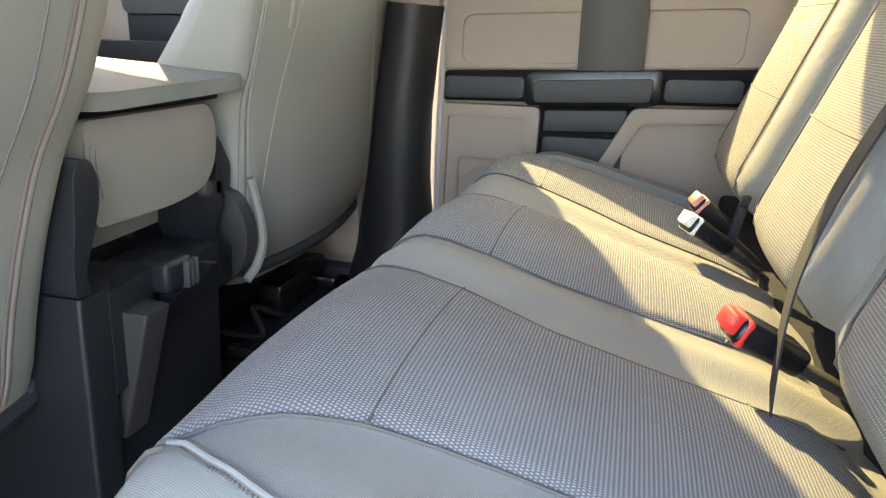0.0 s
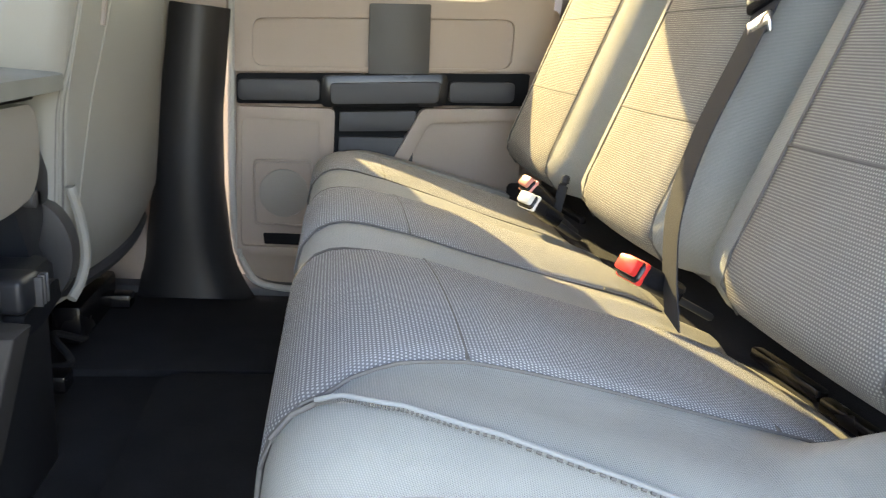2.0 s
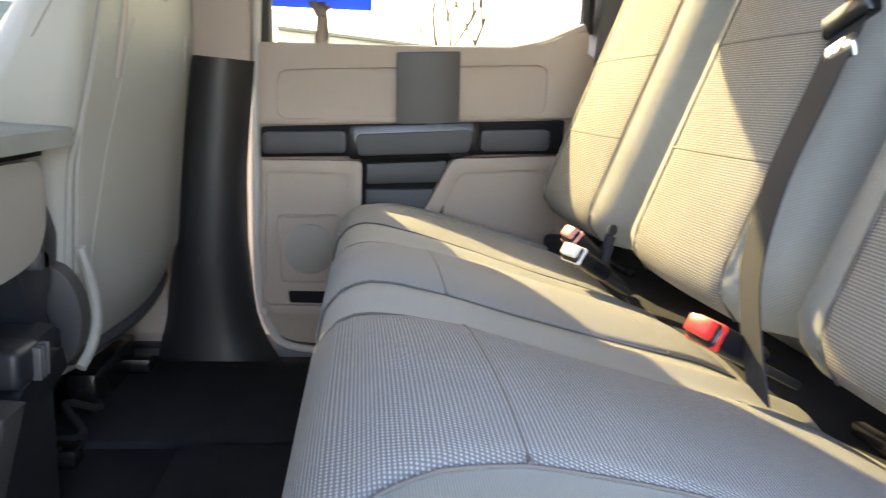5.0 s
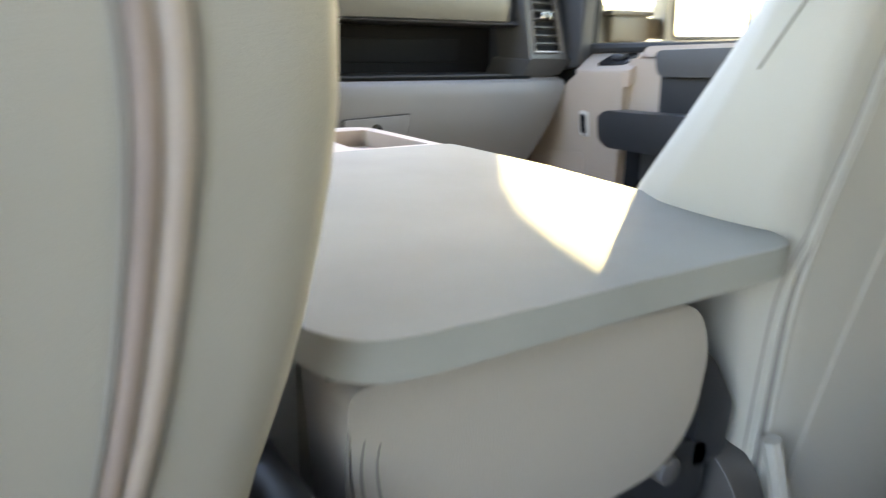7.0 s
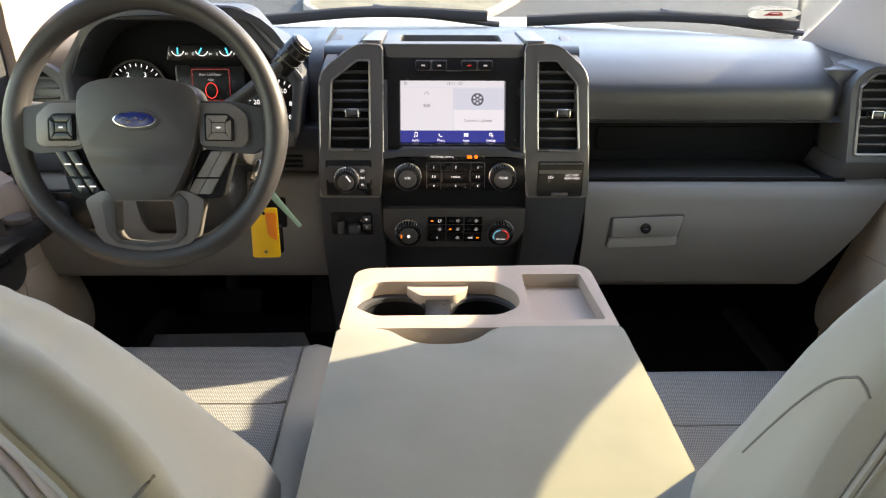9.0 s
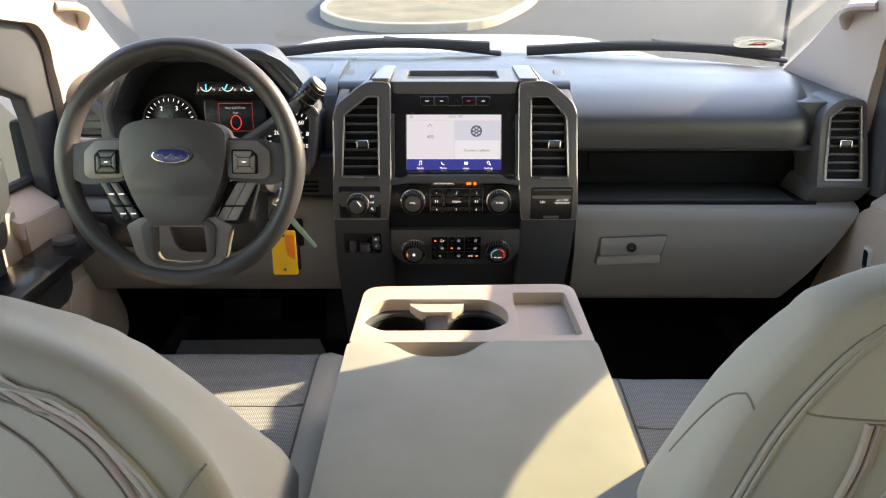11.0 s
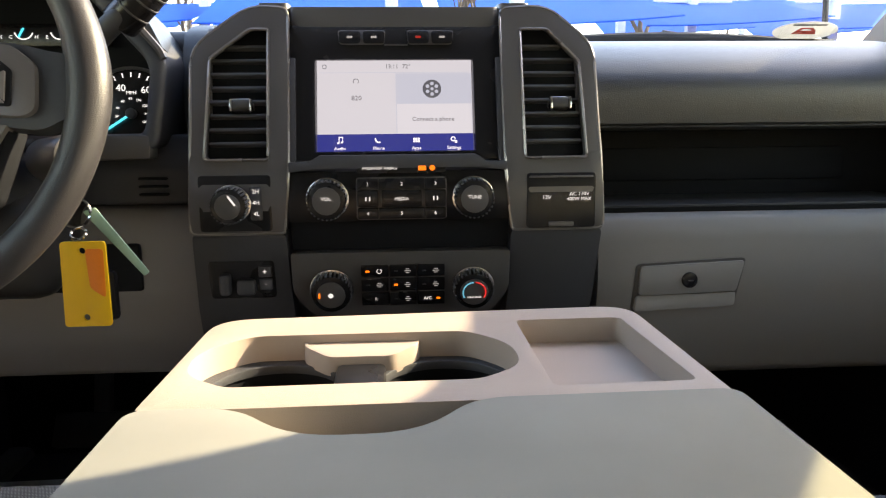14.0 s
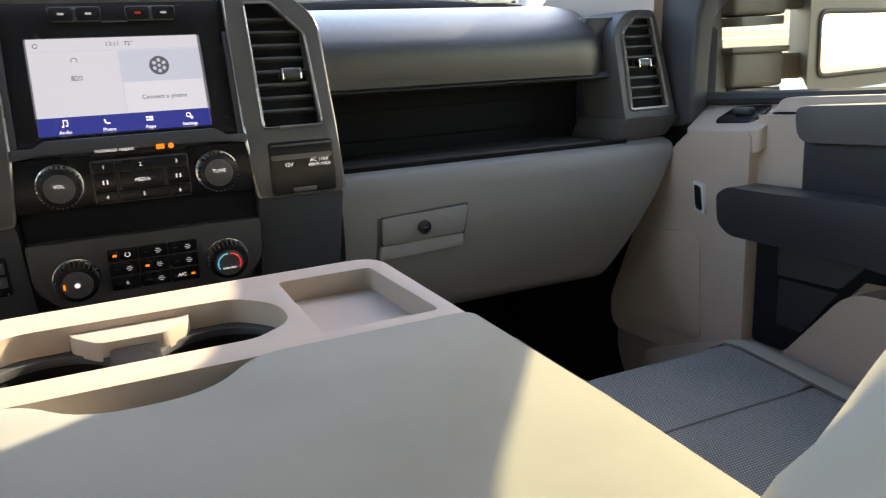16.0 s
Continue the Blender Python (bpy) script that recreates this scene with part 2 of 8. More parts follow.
def rbox(c, s, r=0.004, m=None, seg=2, bm=None):
    """A box of centre c and size s with rounded edges."""
    bm = bm or bmesh.new()
    vs = bmesh.ops.create_cube(bm, size=1)["verts"]
    for v in vs:
        v.co = Vector((v.co.x * s[0], v.co.y * s[1], v.co.z * s[2]))
    if r:
        es = list({e for v in vs for e in v.link_edges})
        out = bmesh.ops.bevel(bm, geom=es, offset=min(r, 0.49 * min(s)), segments=seg, profile=0.5, affect="EDGES")
        vs = list({v for f in out["faces"] for v in f.verts} | {v for v in vs if v.is_valid})
    mm = Matrix.Translation(c) @ (m.to_4x4() if m is not None else Matrix())
    for v in {w for w in vs if w.is_valid}:
        v.co = mm @ v.co
    return bm


def rot(ax, deg):
    return Matrix.Rotation(radians(deg), 3, ax)


def cyl(c, axis, r, h, seg=24, bevel=0.002, r2=None, bm=None):
    """A round bar of radius r (r2 at its far end) round the axis through its centre c."""
    bm = bm or bmesh.new()
    vs = bmesh.ops.create_cone(bm, cap_ends=True, segments=seg, radius1=r, radius2=r if r2 is None else r2, depth=h)["verts"]
    if bevel:
        es = [e for e in {e for v in vs for e in v.link_edges} if any(len(f.verts) > 4 for f in e.link_faces)]
        out = bmesh.ops.bevel(bm, geom=es, offset=bevel, segments=2, profile=0.5, affect="EDGES")
        vs = list({v for f in out["faces"] for v in f.verts} | {v for v in vs if v.is_valid})
    q = Vector((0, 0, 1)).rotation_difference(Vector(axis).normalized()).to_matrix().to_4x4()
    mm = Matrix.Translation(c) @ q
    for v in {w for w in vs if w.is_valid}:
        v.co = mm @ v.co
    return bm


def tube(points, r, seg=8, closed=False, flat=1.0, bm=None, up=(0, 0, 1)):
    """A round (or flattened) bar along points."""
    bm = bm or bmesh.new()
    ps = [Vector(p) for p in points]
    n = len(ps)
    rings = []
    rs = r if isinstance(r, (list, tuple)) else [r] * n
    for i, p in enumerate(ps):
        a = ps[(i - 1) % n] if closed or i > 0 else p
        b = ps[(i + 1) % n] if closed or i < n - 1 else p
        d = (b - a).normalized()
        u = Vector(up)
        if abs(d.dot(u)) > 0.95:
            u = Vector((1, 0, 0)) if abs(d.x) < 0.9 else Vector((0, 1, 0))
        s = d.cross(u).normalized()
        w = s.cross(d)
        rings.append([bm.verts.new(p + rs[i] * (math.cos(k) * s + flat * math.sin(k) * w)) for k in (2 * math.pi * j / seg for j in range(seg))])
    for i in range(n if closed else n - 1):
        A, B = rings[i], rings[(i + 1) % n]
        for j in range(seg):
            bm.faces.new((A[j], A[(j + 1) % seg], B[(j + 1) % seg], B[j]))
    if not closed:
        bm.faces.new(rings[0][::-1])
        bm.faces.new(rings[-1])
    bmesh.ops.recalc_face_normals(bm, faces=bm.faces[:])
    return bm


def spline(pts, n=8):
    """A smooth line through points (Catmull-Rom)."""
    ps = [Vector(p) for p in pts]
    ps = [2 * ps[0] - ps[1]] + ps + [2 * ps[-1] - ps[-2]]
    out = []
    for i in range(1, len(ps) - 2):
        a, b, c, d = ps[i - 1:i + 3]
        for k in range(n):
            t = k / n
            out.append(0.5 * ((2 * b) + (c - a) * t + (2 * a - 5 * b + 4 * c - d) * t * t + (3 * b - a - 3 * c + d) * t ** 3))
    return out + [ps[-2]]


def round_poly(pts, r, n=4):
    """A flat outline with its corners rounded; r is one radius or one for each corner."""
    out, k = [], len(pts)
    for i in range(k):
        p, a, b = Vector(pts[i]), Vector(pts[i - 1]), Vector(pts[(i + 1) % k])
        ri = r[i] if isinstance(r, (list, tuple)) else r
        da, db = (a - p), (b - p)
        ri = min(ri, 0.48 * da.length, 0.48 * db.length)
        if ri < 1e-5:
            out.append(p)
            continue
        s, e = p + da.normalized() * ri, p + db.normalized() * ri
        for j in range(n + 1):
            t = j / n
            out.append(s * (1 - t) ** 2 + 2 * p * t * (1 - t) + e * t * t)
    return out


def slab(outline, to, depth, bevel=0.002, holes=(), bm=None, seg=2, cuts=()):
    """A plate with a flat outline (u, v), set in space by to(u, v, w); w runs from 0 (its face) to depth behind it. holes go right through."""
    bm = bm or bmesh.new()
    loops = [[Vector(p) for p in outline]] + [[Vector(p) for p in hh] for hh in holes]
    tmp = bmesh.new()
    edges = []
    for lp in loops:
        vs = [tmp.verts.new((p[0], p[1], 0)) for p in lp]
        edges += [tmp.edges.new((vs[i], vs[(i + 1) % len(vs)])) for i in range(len(vs))]
    bmesh.ops.triangle_fill(tmp, use_beauty=True, use_dissolve=False, edges=edges)
    if not tmp.faces:
        bmesh.ops.contextual_create(tmp, geom=edges)
    bmesh.ops.recalc_face_normals(tmp, faces=tmp.faces[:])
    if sum(f.normal.z * f.calc_area() for f in tmp.faces) > 0:
        bmesh.ops.reverse_faces(tmp, faces=tmp.faces[:])
    for c in cuts:
        bmesh.ops.bisect_plane(tmp, geom=tmp.verts[:] + tmp.edges[:] + tmp.faces[:], plane_co=(0, c, 0), plane_no=(0, 1, 0))
    ext = bmesh.ops.extrude_face_region(tmp, geom=tmp.faces[:])
    back = [g for g in ext["geom"] if isinstance(g, bmesh.types.BMVert)]
    face0 = set(back)
    for v in tmp.verts:
        if v not in face0:
            v.co.z = depth
    bmesh.ops.recalc_face_normals(tmp, faces=tmp.faces[:])
    if bevel:
        es = [e for e in tmp.edges if all(v in face0 for v in e.verts) and len(e.link_faces) == 2 and any(abs(f.normal.z) < 0.5 for f in e.link_faces)]
        bmesh.ops.bevel(tmp, geom=es, offset=bevel, segments=seg, profile=0.5, affect="EDGES", clamp_overlap=True)
    vm = {}
    for v in tmp.verts:
        vm[v] = bm.verts.new(to(v.co.x, v.co.y, v.co.z))
    for f in tmp.faces:
        try:
            bm.faces.new([vm[v] for v in f.verts])
        except ValueError:
            pass
    tmp.free()
    bmesh.ops.recalc_face_normals(bm, faces=bm.faces[:])
    return bm


def skin(fn, us, vs, thick=0.012, uvscale=True, lift=0.0, bm=None):
    """A padded sheet: the surface fn(u, v), lifted by lift along its normal, with a thickness behind it."""
    bm = bm or bmesh.new()
    P = [[Vector(fn(u, v)) for v in vs] for u in us]
    nu, nv = len(us), len(vs)
    N = [[None] * nv for _ in us]
    for i in range(nu):
        for j in range(nv):
            a = P[min(i + 1, nu - 1)][j] - P[max(i - 1, 0)][j]
            b = P[i][min(j + 1, nv - 1)] - P[i][max(j - 1, 0)]
            n = a.cross(b)
            N[i][j] = n.normalized() if n.length > 1e-12 else Vector((0, 0, 1))
    lay = bm.loops.layers.uv.get("cloth") or bm.loops.layers.uv.new("cloth")
    su = [0.0]
    for i in range(1, nu):
        su.append(su[-1] + max((P[i][j] - P[i - 1][j]).length for j in (0, nv // 2, nv - 1)))
    sv = [0.0]
    for j in range(1, nv):
        sv.append(sv[-1] + max((P[i][j] - P[i][j - 1]).length for i in (0, nu // 2, nu - 1)))
    edge = lambda i, j: 0.0 if i in (0, nu - 1) or j in (0, nv - 1) else 1.0
    A = [[bm.verts.new(P[i][j] + N[i][j] * lift * edge(i, j)) for j in range(nv)] for i in range(nu)]
    B = [[bm.verts.new(P[i][j] - N[i][j] * thick) for j in range(nv)] for i in range(nu)]
    for i in range(nu - 1):
        for j in range(nv - 1):
            f = bm.faces.new((A[i][j], A[i + 1][j], A[i + 1][j + 1], A[i][j + 1]))
            for lp, (p, q) in zip(f.loops, ((i, j), (i + 1, j), (i + 1, j + 1), (i, j + 1))):
                lp[lay].uv = (su[p], sv[q])
            bm.faces.new((B[i][j], B[i][j + 1], B[i + 1][j + 1], B[i + 1][j]))
    for i in range(nu - 1):
        bm.faces.new((A[i][0], B[i][0], B[i + 1][0], A[i + 1][0]))
        bm.faces.new((A[i][-1], A[i + 1][-1], B[i + 1][-1], B[i][-1]))
    for j in range(nv - 1):
        bm.faces.new((A[0][j], A[0][j + 1], B[0][j + 1], B[0][j]))
        bm.faces.new((A[-1][j], B[-1][j], B[-1][j + 1], A[-1][j + 1]))
    return bm


def steps(a, b, n):
    return [a + (b - a) * i / n for i in range(n + 1)]


def lerp(table, t):
    """Read a table of (key, value) by straight lines."""
    if t <= table[0][0]:
        return table[0][1]
    for (a, p), (b, q) in zip(table, table[1:]):
        if t <= b:
            return p + (q - p) * (t - a) / (b - a)
    return table[-1][1]


def path_at(pts, s):
    """The point at share s of a polyline's length."""
    ls = [(Vector(b) - Vector(a)).length for a, b in zip(pts, pts[1:])]
    want = s * sum(ls)
    for a, b, l in zip(pts, pts[1:], ls):
        if want <= l + 1e-9:
            return Vector(a).lerp(Vector(b), want / l if l else 0)
        want -= l
    return Vector(pts[-1])


def text(body, size, at, m, material, parent, align="CENTER", name="lettering"):
    """Raised lettering in the built-in font, as a mesh part."""
    cu = bpy.data.curves.new(name, "FONT")
    cu.body, cu.size, cu.align_x, cu.align_y, cu.extrude = body, size, align, "CENTER", 0.0002
    cu.resolution_u = 2
    tmp = bpy.data.objects.new(name, cu)
    scene.collection.objects.link(tmp)
    bpy.context.view_layer.update()
    me = bpy.data.meshes.new_from_object(tmp.evaluated_get(bpy.context.evaluated_depsgraph_get()))
    bpy.data.objects.remove(tmp)
    me.transform(Matrix.Translation(at) @ m.to_4x4())
    me.materials.clear()
    me.materials.append(material)
    return under(new(name, me), parent)

# ---- the cab: floor, walls, pillars, roof, doors ----
def sheet(name, bm, material, label, category, smooth=True):
    ob = part(name, bm, material, None, "", smooth)
    return tagged(ob, label, category, kind="structure")


CX = 0.02  # the cab's middle line

sheet("floor", rbox((CX, -0.55, -0.03), (1.72, 2.6, 0.06), 0.01), CARPET, "black carpeted cab floor", "floor")
# rubber-backed mats with a raised border, behind and before the front seats
for nm, x0, x1, y0, y1 in (("mat", 0.345, 0.70, -1.16, -0.70), ("mat", -0.66, 0.335, -1.16, -0.92)):
    mt = part(nm, slab(round_poly([(x0, y0), (x1, y0), (x1, y1), (x0, y1)], 0.04), lambda u, v, w: Vector((u, v, 0.014 - w)), 0.013, 0.004), CARPET)
    tagged(mt, "black carpet floor mat lying on the cab floor", "floor mat", group="rear floor mats")
sheet("wall_back", rbox((CX, -1.92, 0.6), (1.72, 0.08, 1.3), 0.02), LINER, "grey padded rear wall of the cab", "wall")
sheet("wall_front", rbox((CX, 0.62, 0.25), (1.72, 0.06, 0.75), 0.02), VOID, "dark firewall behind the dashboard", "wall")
# roof with its lining, lower over the front edge
def roof_pt(u, v):
    x = CX + (u - 0.5) * 1.56
    y = lerp([(0, -1.90), (1, -0.26)], v)
    z = 1.20 - 0.10 * (2 * u - 1) ** 4 - 0.05 * max(0, (v - 0.75) / 0.25) ** 2 - 0.03 * (1 - v) ** 4
    return (x, y, z)
sheet("ceiling", skin(lambda u, v: roof_pt(1 - u, v), steps(0, 1, 12), steps(0, 1, 16), thick=0.04), LINER, "light grey cloth roof lining", "ceiling")

def bar(name, pts, r, material, label, flat=1.0, category="pillar", seg=10, kind="structure"):
    ob = part(name, tube(spline(pts, 6), r, seg, flat=flat), material)
    return tagged(ob, label, category, kind=kind)

# windscreen pillars with the door header behind them, and roof rails
for sgn, nm in ((1, "right"), (-1, "left")):
    X = lambda d: CX + sgn * d
    low = [(0.30, 0.52), (0.0, 0.565), (-0.004, 0.66), (-0.010, 0.72), (-0.020, 0.755), (-0.10, 0.788), (-0.20, 0.822), (-0.284, 0.872), (-0.365, 0.916), (-0.43, 0.941), (-0.473, 0.951), (-0.528, 0.960), (-0.70, 0.980), (-0.94, 0.99)]
    high = [(-0.94, 1.10), (-0.60, 1.11), (-0.24, 1.10), (-0.195, 1.06), (-0.19, 0.97), (-0.15, 0.92), (0.04, 0.885), (0.20, 0.80), (0.42, 0.70), (0.44, 0.60)]
    lean = lambda v: 0.775 - 0.16 * max(0, v - 0.80)
    sheet("pillar_%s_front" % nm, slab([*low, *high], lambda u, v, w: Vector((X(lean(v) + w), u, v)), 0.03, 0.008, seg=3), DARK, "dark windscreen pillar and door header trim", "pillar")
    trim = [(0.56, 0.66), (0.43, 0.748), (0.30, 0.83), (0.226, 0.877), (0.190, 0.900), (0.10, 0.912), (-0.06, 0.924), (-0.165, 0.945), (-0.185, 1.0), (-0.19, 1.12), (-0.27, 1.12), (-0.26, 1.0), (-0.235, 0.925), (-0.10, 0.895), (0.010, 0.880), (0.048, 0.842), (0.066, 0.768), (0.07, 0.66)]
    tr_ = sheet("trim_%s" % nm, slab(round_poly(trim, 0.03, 4), lambda u, v, w: Vector((X(lean(v) - 0.018 + w), u, v)), 0.02, 0.012, seg=4), BEIGE, "beige moulded windscreen pillar trim", "pillar")
    part("grab_handle", tube(spline([(X(lean(0.86) - 0.015), 0.175, 0.86), (X(lean(0.88) - 0.034), 0.150, 0.885), (X(lean(0.90) - 0.036), 0.110, 0.900), (X(lean(0.90) - 0.016), 0.070, 0.905)], 6), 0.013, 10, flat=0.7), BEIGE, tr_, "beige grab handle")
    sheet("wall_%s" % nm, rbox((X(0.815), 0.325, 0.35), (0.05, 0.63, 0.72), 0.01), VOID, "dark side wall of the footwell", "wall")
    bar("rail_%s" % nm, [(X(0.72), -0.22, 1.10), (X(0.735), -0.8, 1.11), (X(0.735), -1.4, 1.10), (X(0.71), -1.88, 1.06)], 0.05, LINER, "grey roof rail over the doors", 0.9, "roof rail")
bar("rail_front", [(-0.68, -0.24, 1.11), (-0.3, -0.20, 1.14), (CX, -0.19, 1.145), (0.34, -0.20, 1.14), (0.72, -0.24, 1.11)], 0.04, LINER, "grey windscreen header trim", 0.6, "roof rail")

# middle pillars: dark lower trim with a rounded rear edge, beige above
def pillar_mid(sgn):
    X = lambda x: CX + sgn * (x - CX)
    low = [(-0.972, -0.02), (-0.955, 0.08), (-0.935, 0.25), (-0.932, 0.40), (-0.948, 0.61)]
    fr = [(-0.80, -0.02), (-0.82, 0.08), (-0.845, 0.25), (-0.86, 0.40), (-0.885, 0.61)]
    def surf(u, v):
        yb, z = path_at([(a, b, 0) for a, b in low], v)[:2]
        yf, _ = path_at([(a, b, 0) for a, b in fr], v)[:2]
        q = u * 2 - 1
        y = yf + (yb - yf) * u
        bulge = 0.045 * (1 - abs(q) ** 3.0)
        flare = 0.05 * max(0, 1 - z / 0.12) ** 2
        return (X(0.785 - 0.03 * z - bulge - flare * 0.2), y - flare * 0.6 * u, z)
    a, b = (steps(0, 1, 14), steps(0, 1, 16))
    bm = skin((lambda u, v: surf(1 - u, v)) if sgn > 0 else surf, a, b, thick=0.03)
    sheet("pillar_right_middle" if sgn > 0 else "pillar_left_middle", bm, PILLAR_DARK, "dark grey moulded middle pillar trim", "pillar")
    sheet("pillar_right_upper" if sgn > 0 else "pillar_left_upper", slab(round_poly([(-0.80, 0.58), (-0.970, 0.58), (-0.964, 0.80), (-1.0, 0.97), (-1.02, 1.12), (-0.82, 1.12), (-0.79, 0.90)], 0.02), lambda u, v, w: Vector((X(0.748 - 0.10 * max(0, v - 0.9) + w), u, v)), 0.05, 0.016, seg=4), BEIGE, "beige upper middle pillar trim", "pillar")
    bar("seal_right" if sgn > 0 else "seal_left", [(X(0.775), -0.985, 1.08), (X(0.775), -0.978, 0.60), (X(0.765), -0.978, 0.30), (X(0.765), -0.985, 0.14), (X(0.765), -1.005, 0.07), (X(0.765), -1.05, 0.025), (X(0.765), -1.2, 0.012)], 0.008, SEAL, "pale rubber door seal", 1.0, "door seal", 8)
pillar_mid(1)
pillar_mid(-1)
# rear pillars
for sgn, nm in ((1, "pillar_right_rear"), (-1, "pillar_left_rear")):
    X = lambda d: CX + sgn * d
    bar(nm, [(X(0.80), -1.70, 0.0), (X(0.80), -1.72, 0.5), (X(0.785), -1.74, 0.85), (X(0.73), -1.78, 1.10)], 0.075, SLATE, "dark rear pillar trim beside the bench", 0.6)
for sgn, nm in ((1, "wall_right_rear"), (-1, "wall_left_rear")):
    sheet(nm, rbox((CX + sgn * 0.835, -1.82, 0.53), (0.04, 0.32, 1.16), 0.01), SLATE, "dark side wall behind the rear door", "wall")
# sills
for sgn, nm in ((1, "sill_right"), (-1, "sill_left")):
    sheet(nm, rbox((CX + sgn * 0.80, -0.6, -0.01), (0.11, 2.4, 0.06), 0.02), SLATE, "dark plastic door sill plate", "sill")

# windscreen
ws = part("window_1", skin(lambda u, v: (CX + (u - 0.5) * (1.62 - 0.14 * v), 0.56 - 0.76 * v + 0.05 * (1 - (2 * u - 1) ** 2), 0.73 + 0.42 * v), steps(0, 1, 10), steps(0, 1, 6), thick=0.005), GLASS)
tagged(ws, "clear curved windscreen", "window", kind="structure")
ws.visible_shadow = False

# ---- right rear door ----
def door_rear():
    d = thing("door_1", "closed beige rear door with dark armrest and grab handle", "door", (0.80, -1.30, 0.02), kind="structure")
    T = lambda x0: (lambda u, v, w: Vector((x0 + w, u, v)))
    # lower panel with rounded front corner
    out = round_poly([(-0.985, 0.64), (-0.985, 0.03), (-1.66, 0.03), (-1.66, 0.66)], [0.01, 0.11, 0.05, 0.02], 8)
    part("panel", slab(out, T(0.772), 0.06, 0.01), BEIGE, d)
    # upper panel: a shallow recess framed by a raised border
    part("upper_frame", slab(round_poly([(-0.985, 0.645), (-0.985, 0.487), (-1.64, 0.53), (-1.64, 0.70), (-1.60, 0.695), (-1.52, 0.66)], [0.008, 0.004, 0.004, 0.01, 0.03, 0.05], 5), T(0.752), 0.03, 0.008,
         holes=[round_poly([(-1.02, 0.595), (-1.02, 0.50), (-1.56, 0.53), (-1.56, 0.632)], 0.025, 5)]), BEIGE, d)
    part("upper_recess", slab([(-1.0, 0.61), (-1.0, 0.49), (-1.58, 0.52), (-1.58, 0.65)], T(0.764), 0.02, 0), BEIGE, d)
    part("post_panel", slab(round_poly([(-1.252, 0.640), (-1.256, 0.495), (-1.383, 0.50), (-1.378, 0.648)], 0.004), T(0.746), 0.012, 0.003), BOX_GREY, d, "dark grey upright trim panel")
    # armrest band, with a raised grab handle over it
    part("armrest", slab(round_poly([(-0.99, 0.483), (-0.99, 0.424), (-1.60, 0.455), (-1.60, 0.523)], 0.006), T(0.742), 0.03, 0.006), VOID, d, "black armrest band")
    for a, b in ((-0.995, -1.158), (-1.425, -1.565)):
        za = lambda y: 0.424 + (y + 0.99) * (-0.0508)
        part("armrest_pad", slab(round_poly([(a, za(a) + 0.050), (a, za(a) + 0.008), (b, za(b) + 0.008), (b, za(b) + 0.050)], 0.012), T(0.722), 0.03, 0.010), DARK, d, "dark grey padded armrest")
    gz = lambda y: 0.448 + (y + 1.16) * (-0.07)
    part("grab_handle_surround", slab(round_poly([(-1.160, 0.492), (-1.160, 0.428), (-1.42, 0.446), (-1.42, 0.512)], 0.016), T(0.716), 0.03, 0.006), BLACK, d, "black handle surround")
    part("grab_handle", slab(round_poly([(-1.178, 0.478), (-1.182, 0.437), (-1.40, 0.453), (-1.404, 0.496)], 0.010), T(0.700), 0.026, 0.009, seg=3), DARK, d, "dark grey grab handle")
    # pocket behind the handle
    part("pocket", slab([(-1.185, 0.432), (-1.19, 0.20), (-1.40, 0.20), (-1.40, 0.445)], T(0.766), 0.02, 0), VOID, d, "black door pocket")
    part("pocket_box", slab(round_poly([(-1.20, 0.418), (-1.20, 0.378), (-1.36, 0.388), (-1.36, 0.43)], 0.004), T(0.744), 0.02, 0.004), DARK, d, "dark grey pocket liner")
    part("pocket_shelf", slab(round_poly([(-1.20, 0.365), (-1.20, 0.30), (-1.36, 0.30), (-1.36, 0.372)], 0.004), T(0.750), 0.02, 0.004), DARK, d, "dark pocket liner")
    # raised frames of the lower panel
    o = [(-0.992, 0.418), (-0.992, 0.10), (-1.19, 0.10), (-1.19, 0.424)]
    part("lower_frame", slab(round_poly(o, [0.006, 0.05, 0.01, 0.014], 5), T(0.742), 0.035, 0.010, holes=[round_poly([(-1.0, 0.395), (-1.0, 0.12), (-1.160, 0.12), (-1.160, 0.398)], 0.012, 4)]), BEIGE, d)
    part("lower_inset", slab([(-0.99, 0.41), (-0.99, 0.11), (-1.18, 0.11), (-1.18, 0.41)], T(0.757), 0.02, 0), BEIGE, d)
    o = [(-1.372, 0.436), (-1.305, 0.30), (-1.30, 0.10), (-1.62, 0.10), (-1.62, 0.452)]
    part("lower_frame", slab(round_poly(o, [0.014, 0.02, 0.01, 0.02, 0.01], 5), T(0.735), 0.04, 0.010, holes=[round_poly([(-1.390, 0.408), (-1.335, 0.295), (-1.335, 0.12), (-1.60, 0.12), (-1.60, 0.425)], 0.012, 4)]), BEIGE, d)
    part("lower_inset", slab([(-1.38, 0.42), (-1.32, 0.29), (-1.31, 0.11), (-1.61, 0.11), (-1.61, 0.44)], T(0.752), 0.02, 0), BEIGE, d)
    # loudspeaker cover
    part("speaker_surround", slab(round_poly([(-1.022, 0.308), (-1.026, 0.165), (-1.150, 0.165), (-1.146, 0.312)], 0.012, 4), T(0.750), 0.012, 0.003, holes=[round_poly([(-1.027, 0.302), (-1.031, 0.170), (-1.145, 0.170), (-1.141, 0.306)], 0.010, 4)]), BEIGE, d)
    sp = part("speaker_grille", cyl((0.754, -1.088, 0.238), (1, 0, 0), 0.052, 0.008, 40, 0.002), GRILLE, d, "round perforated loudspeaker grille")
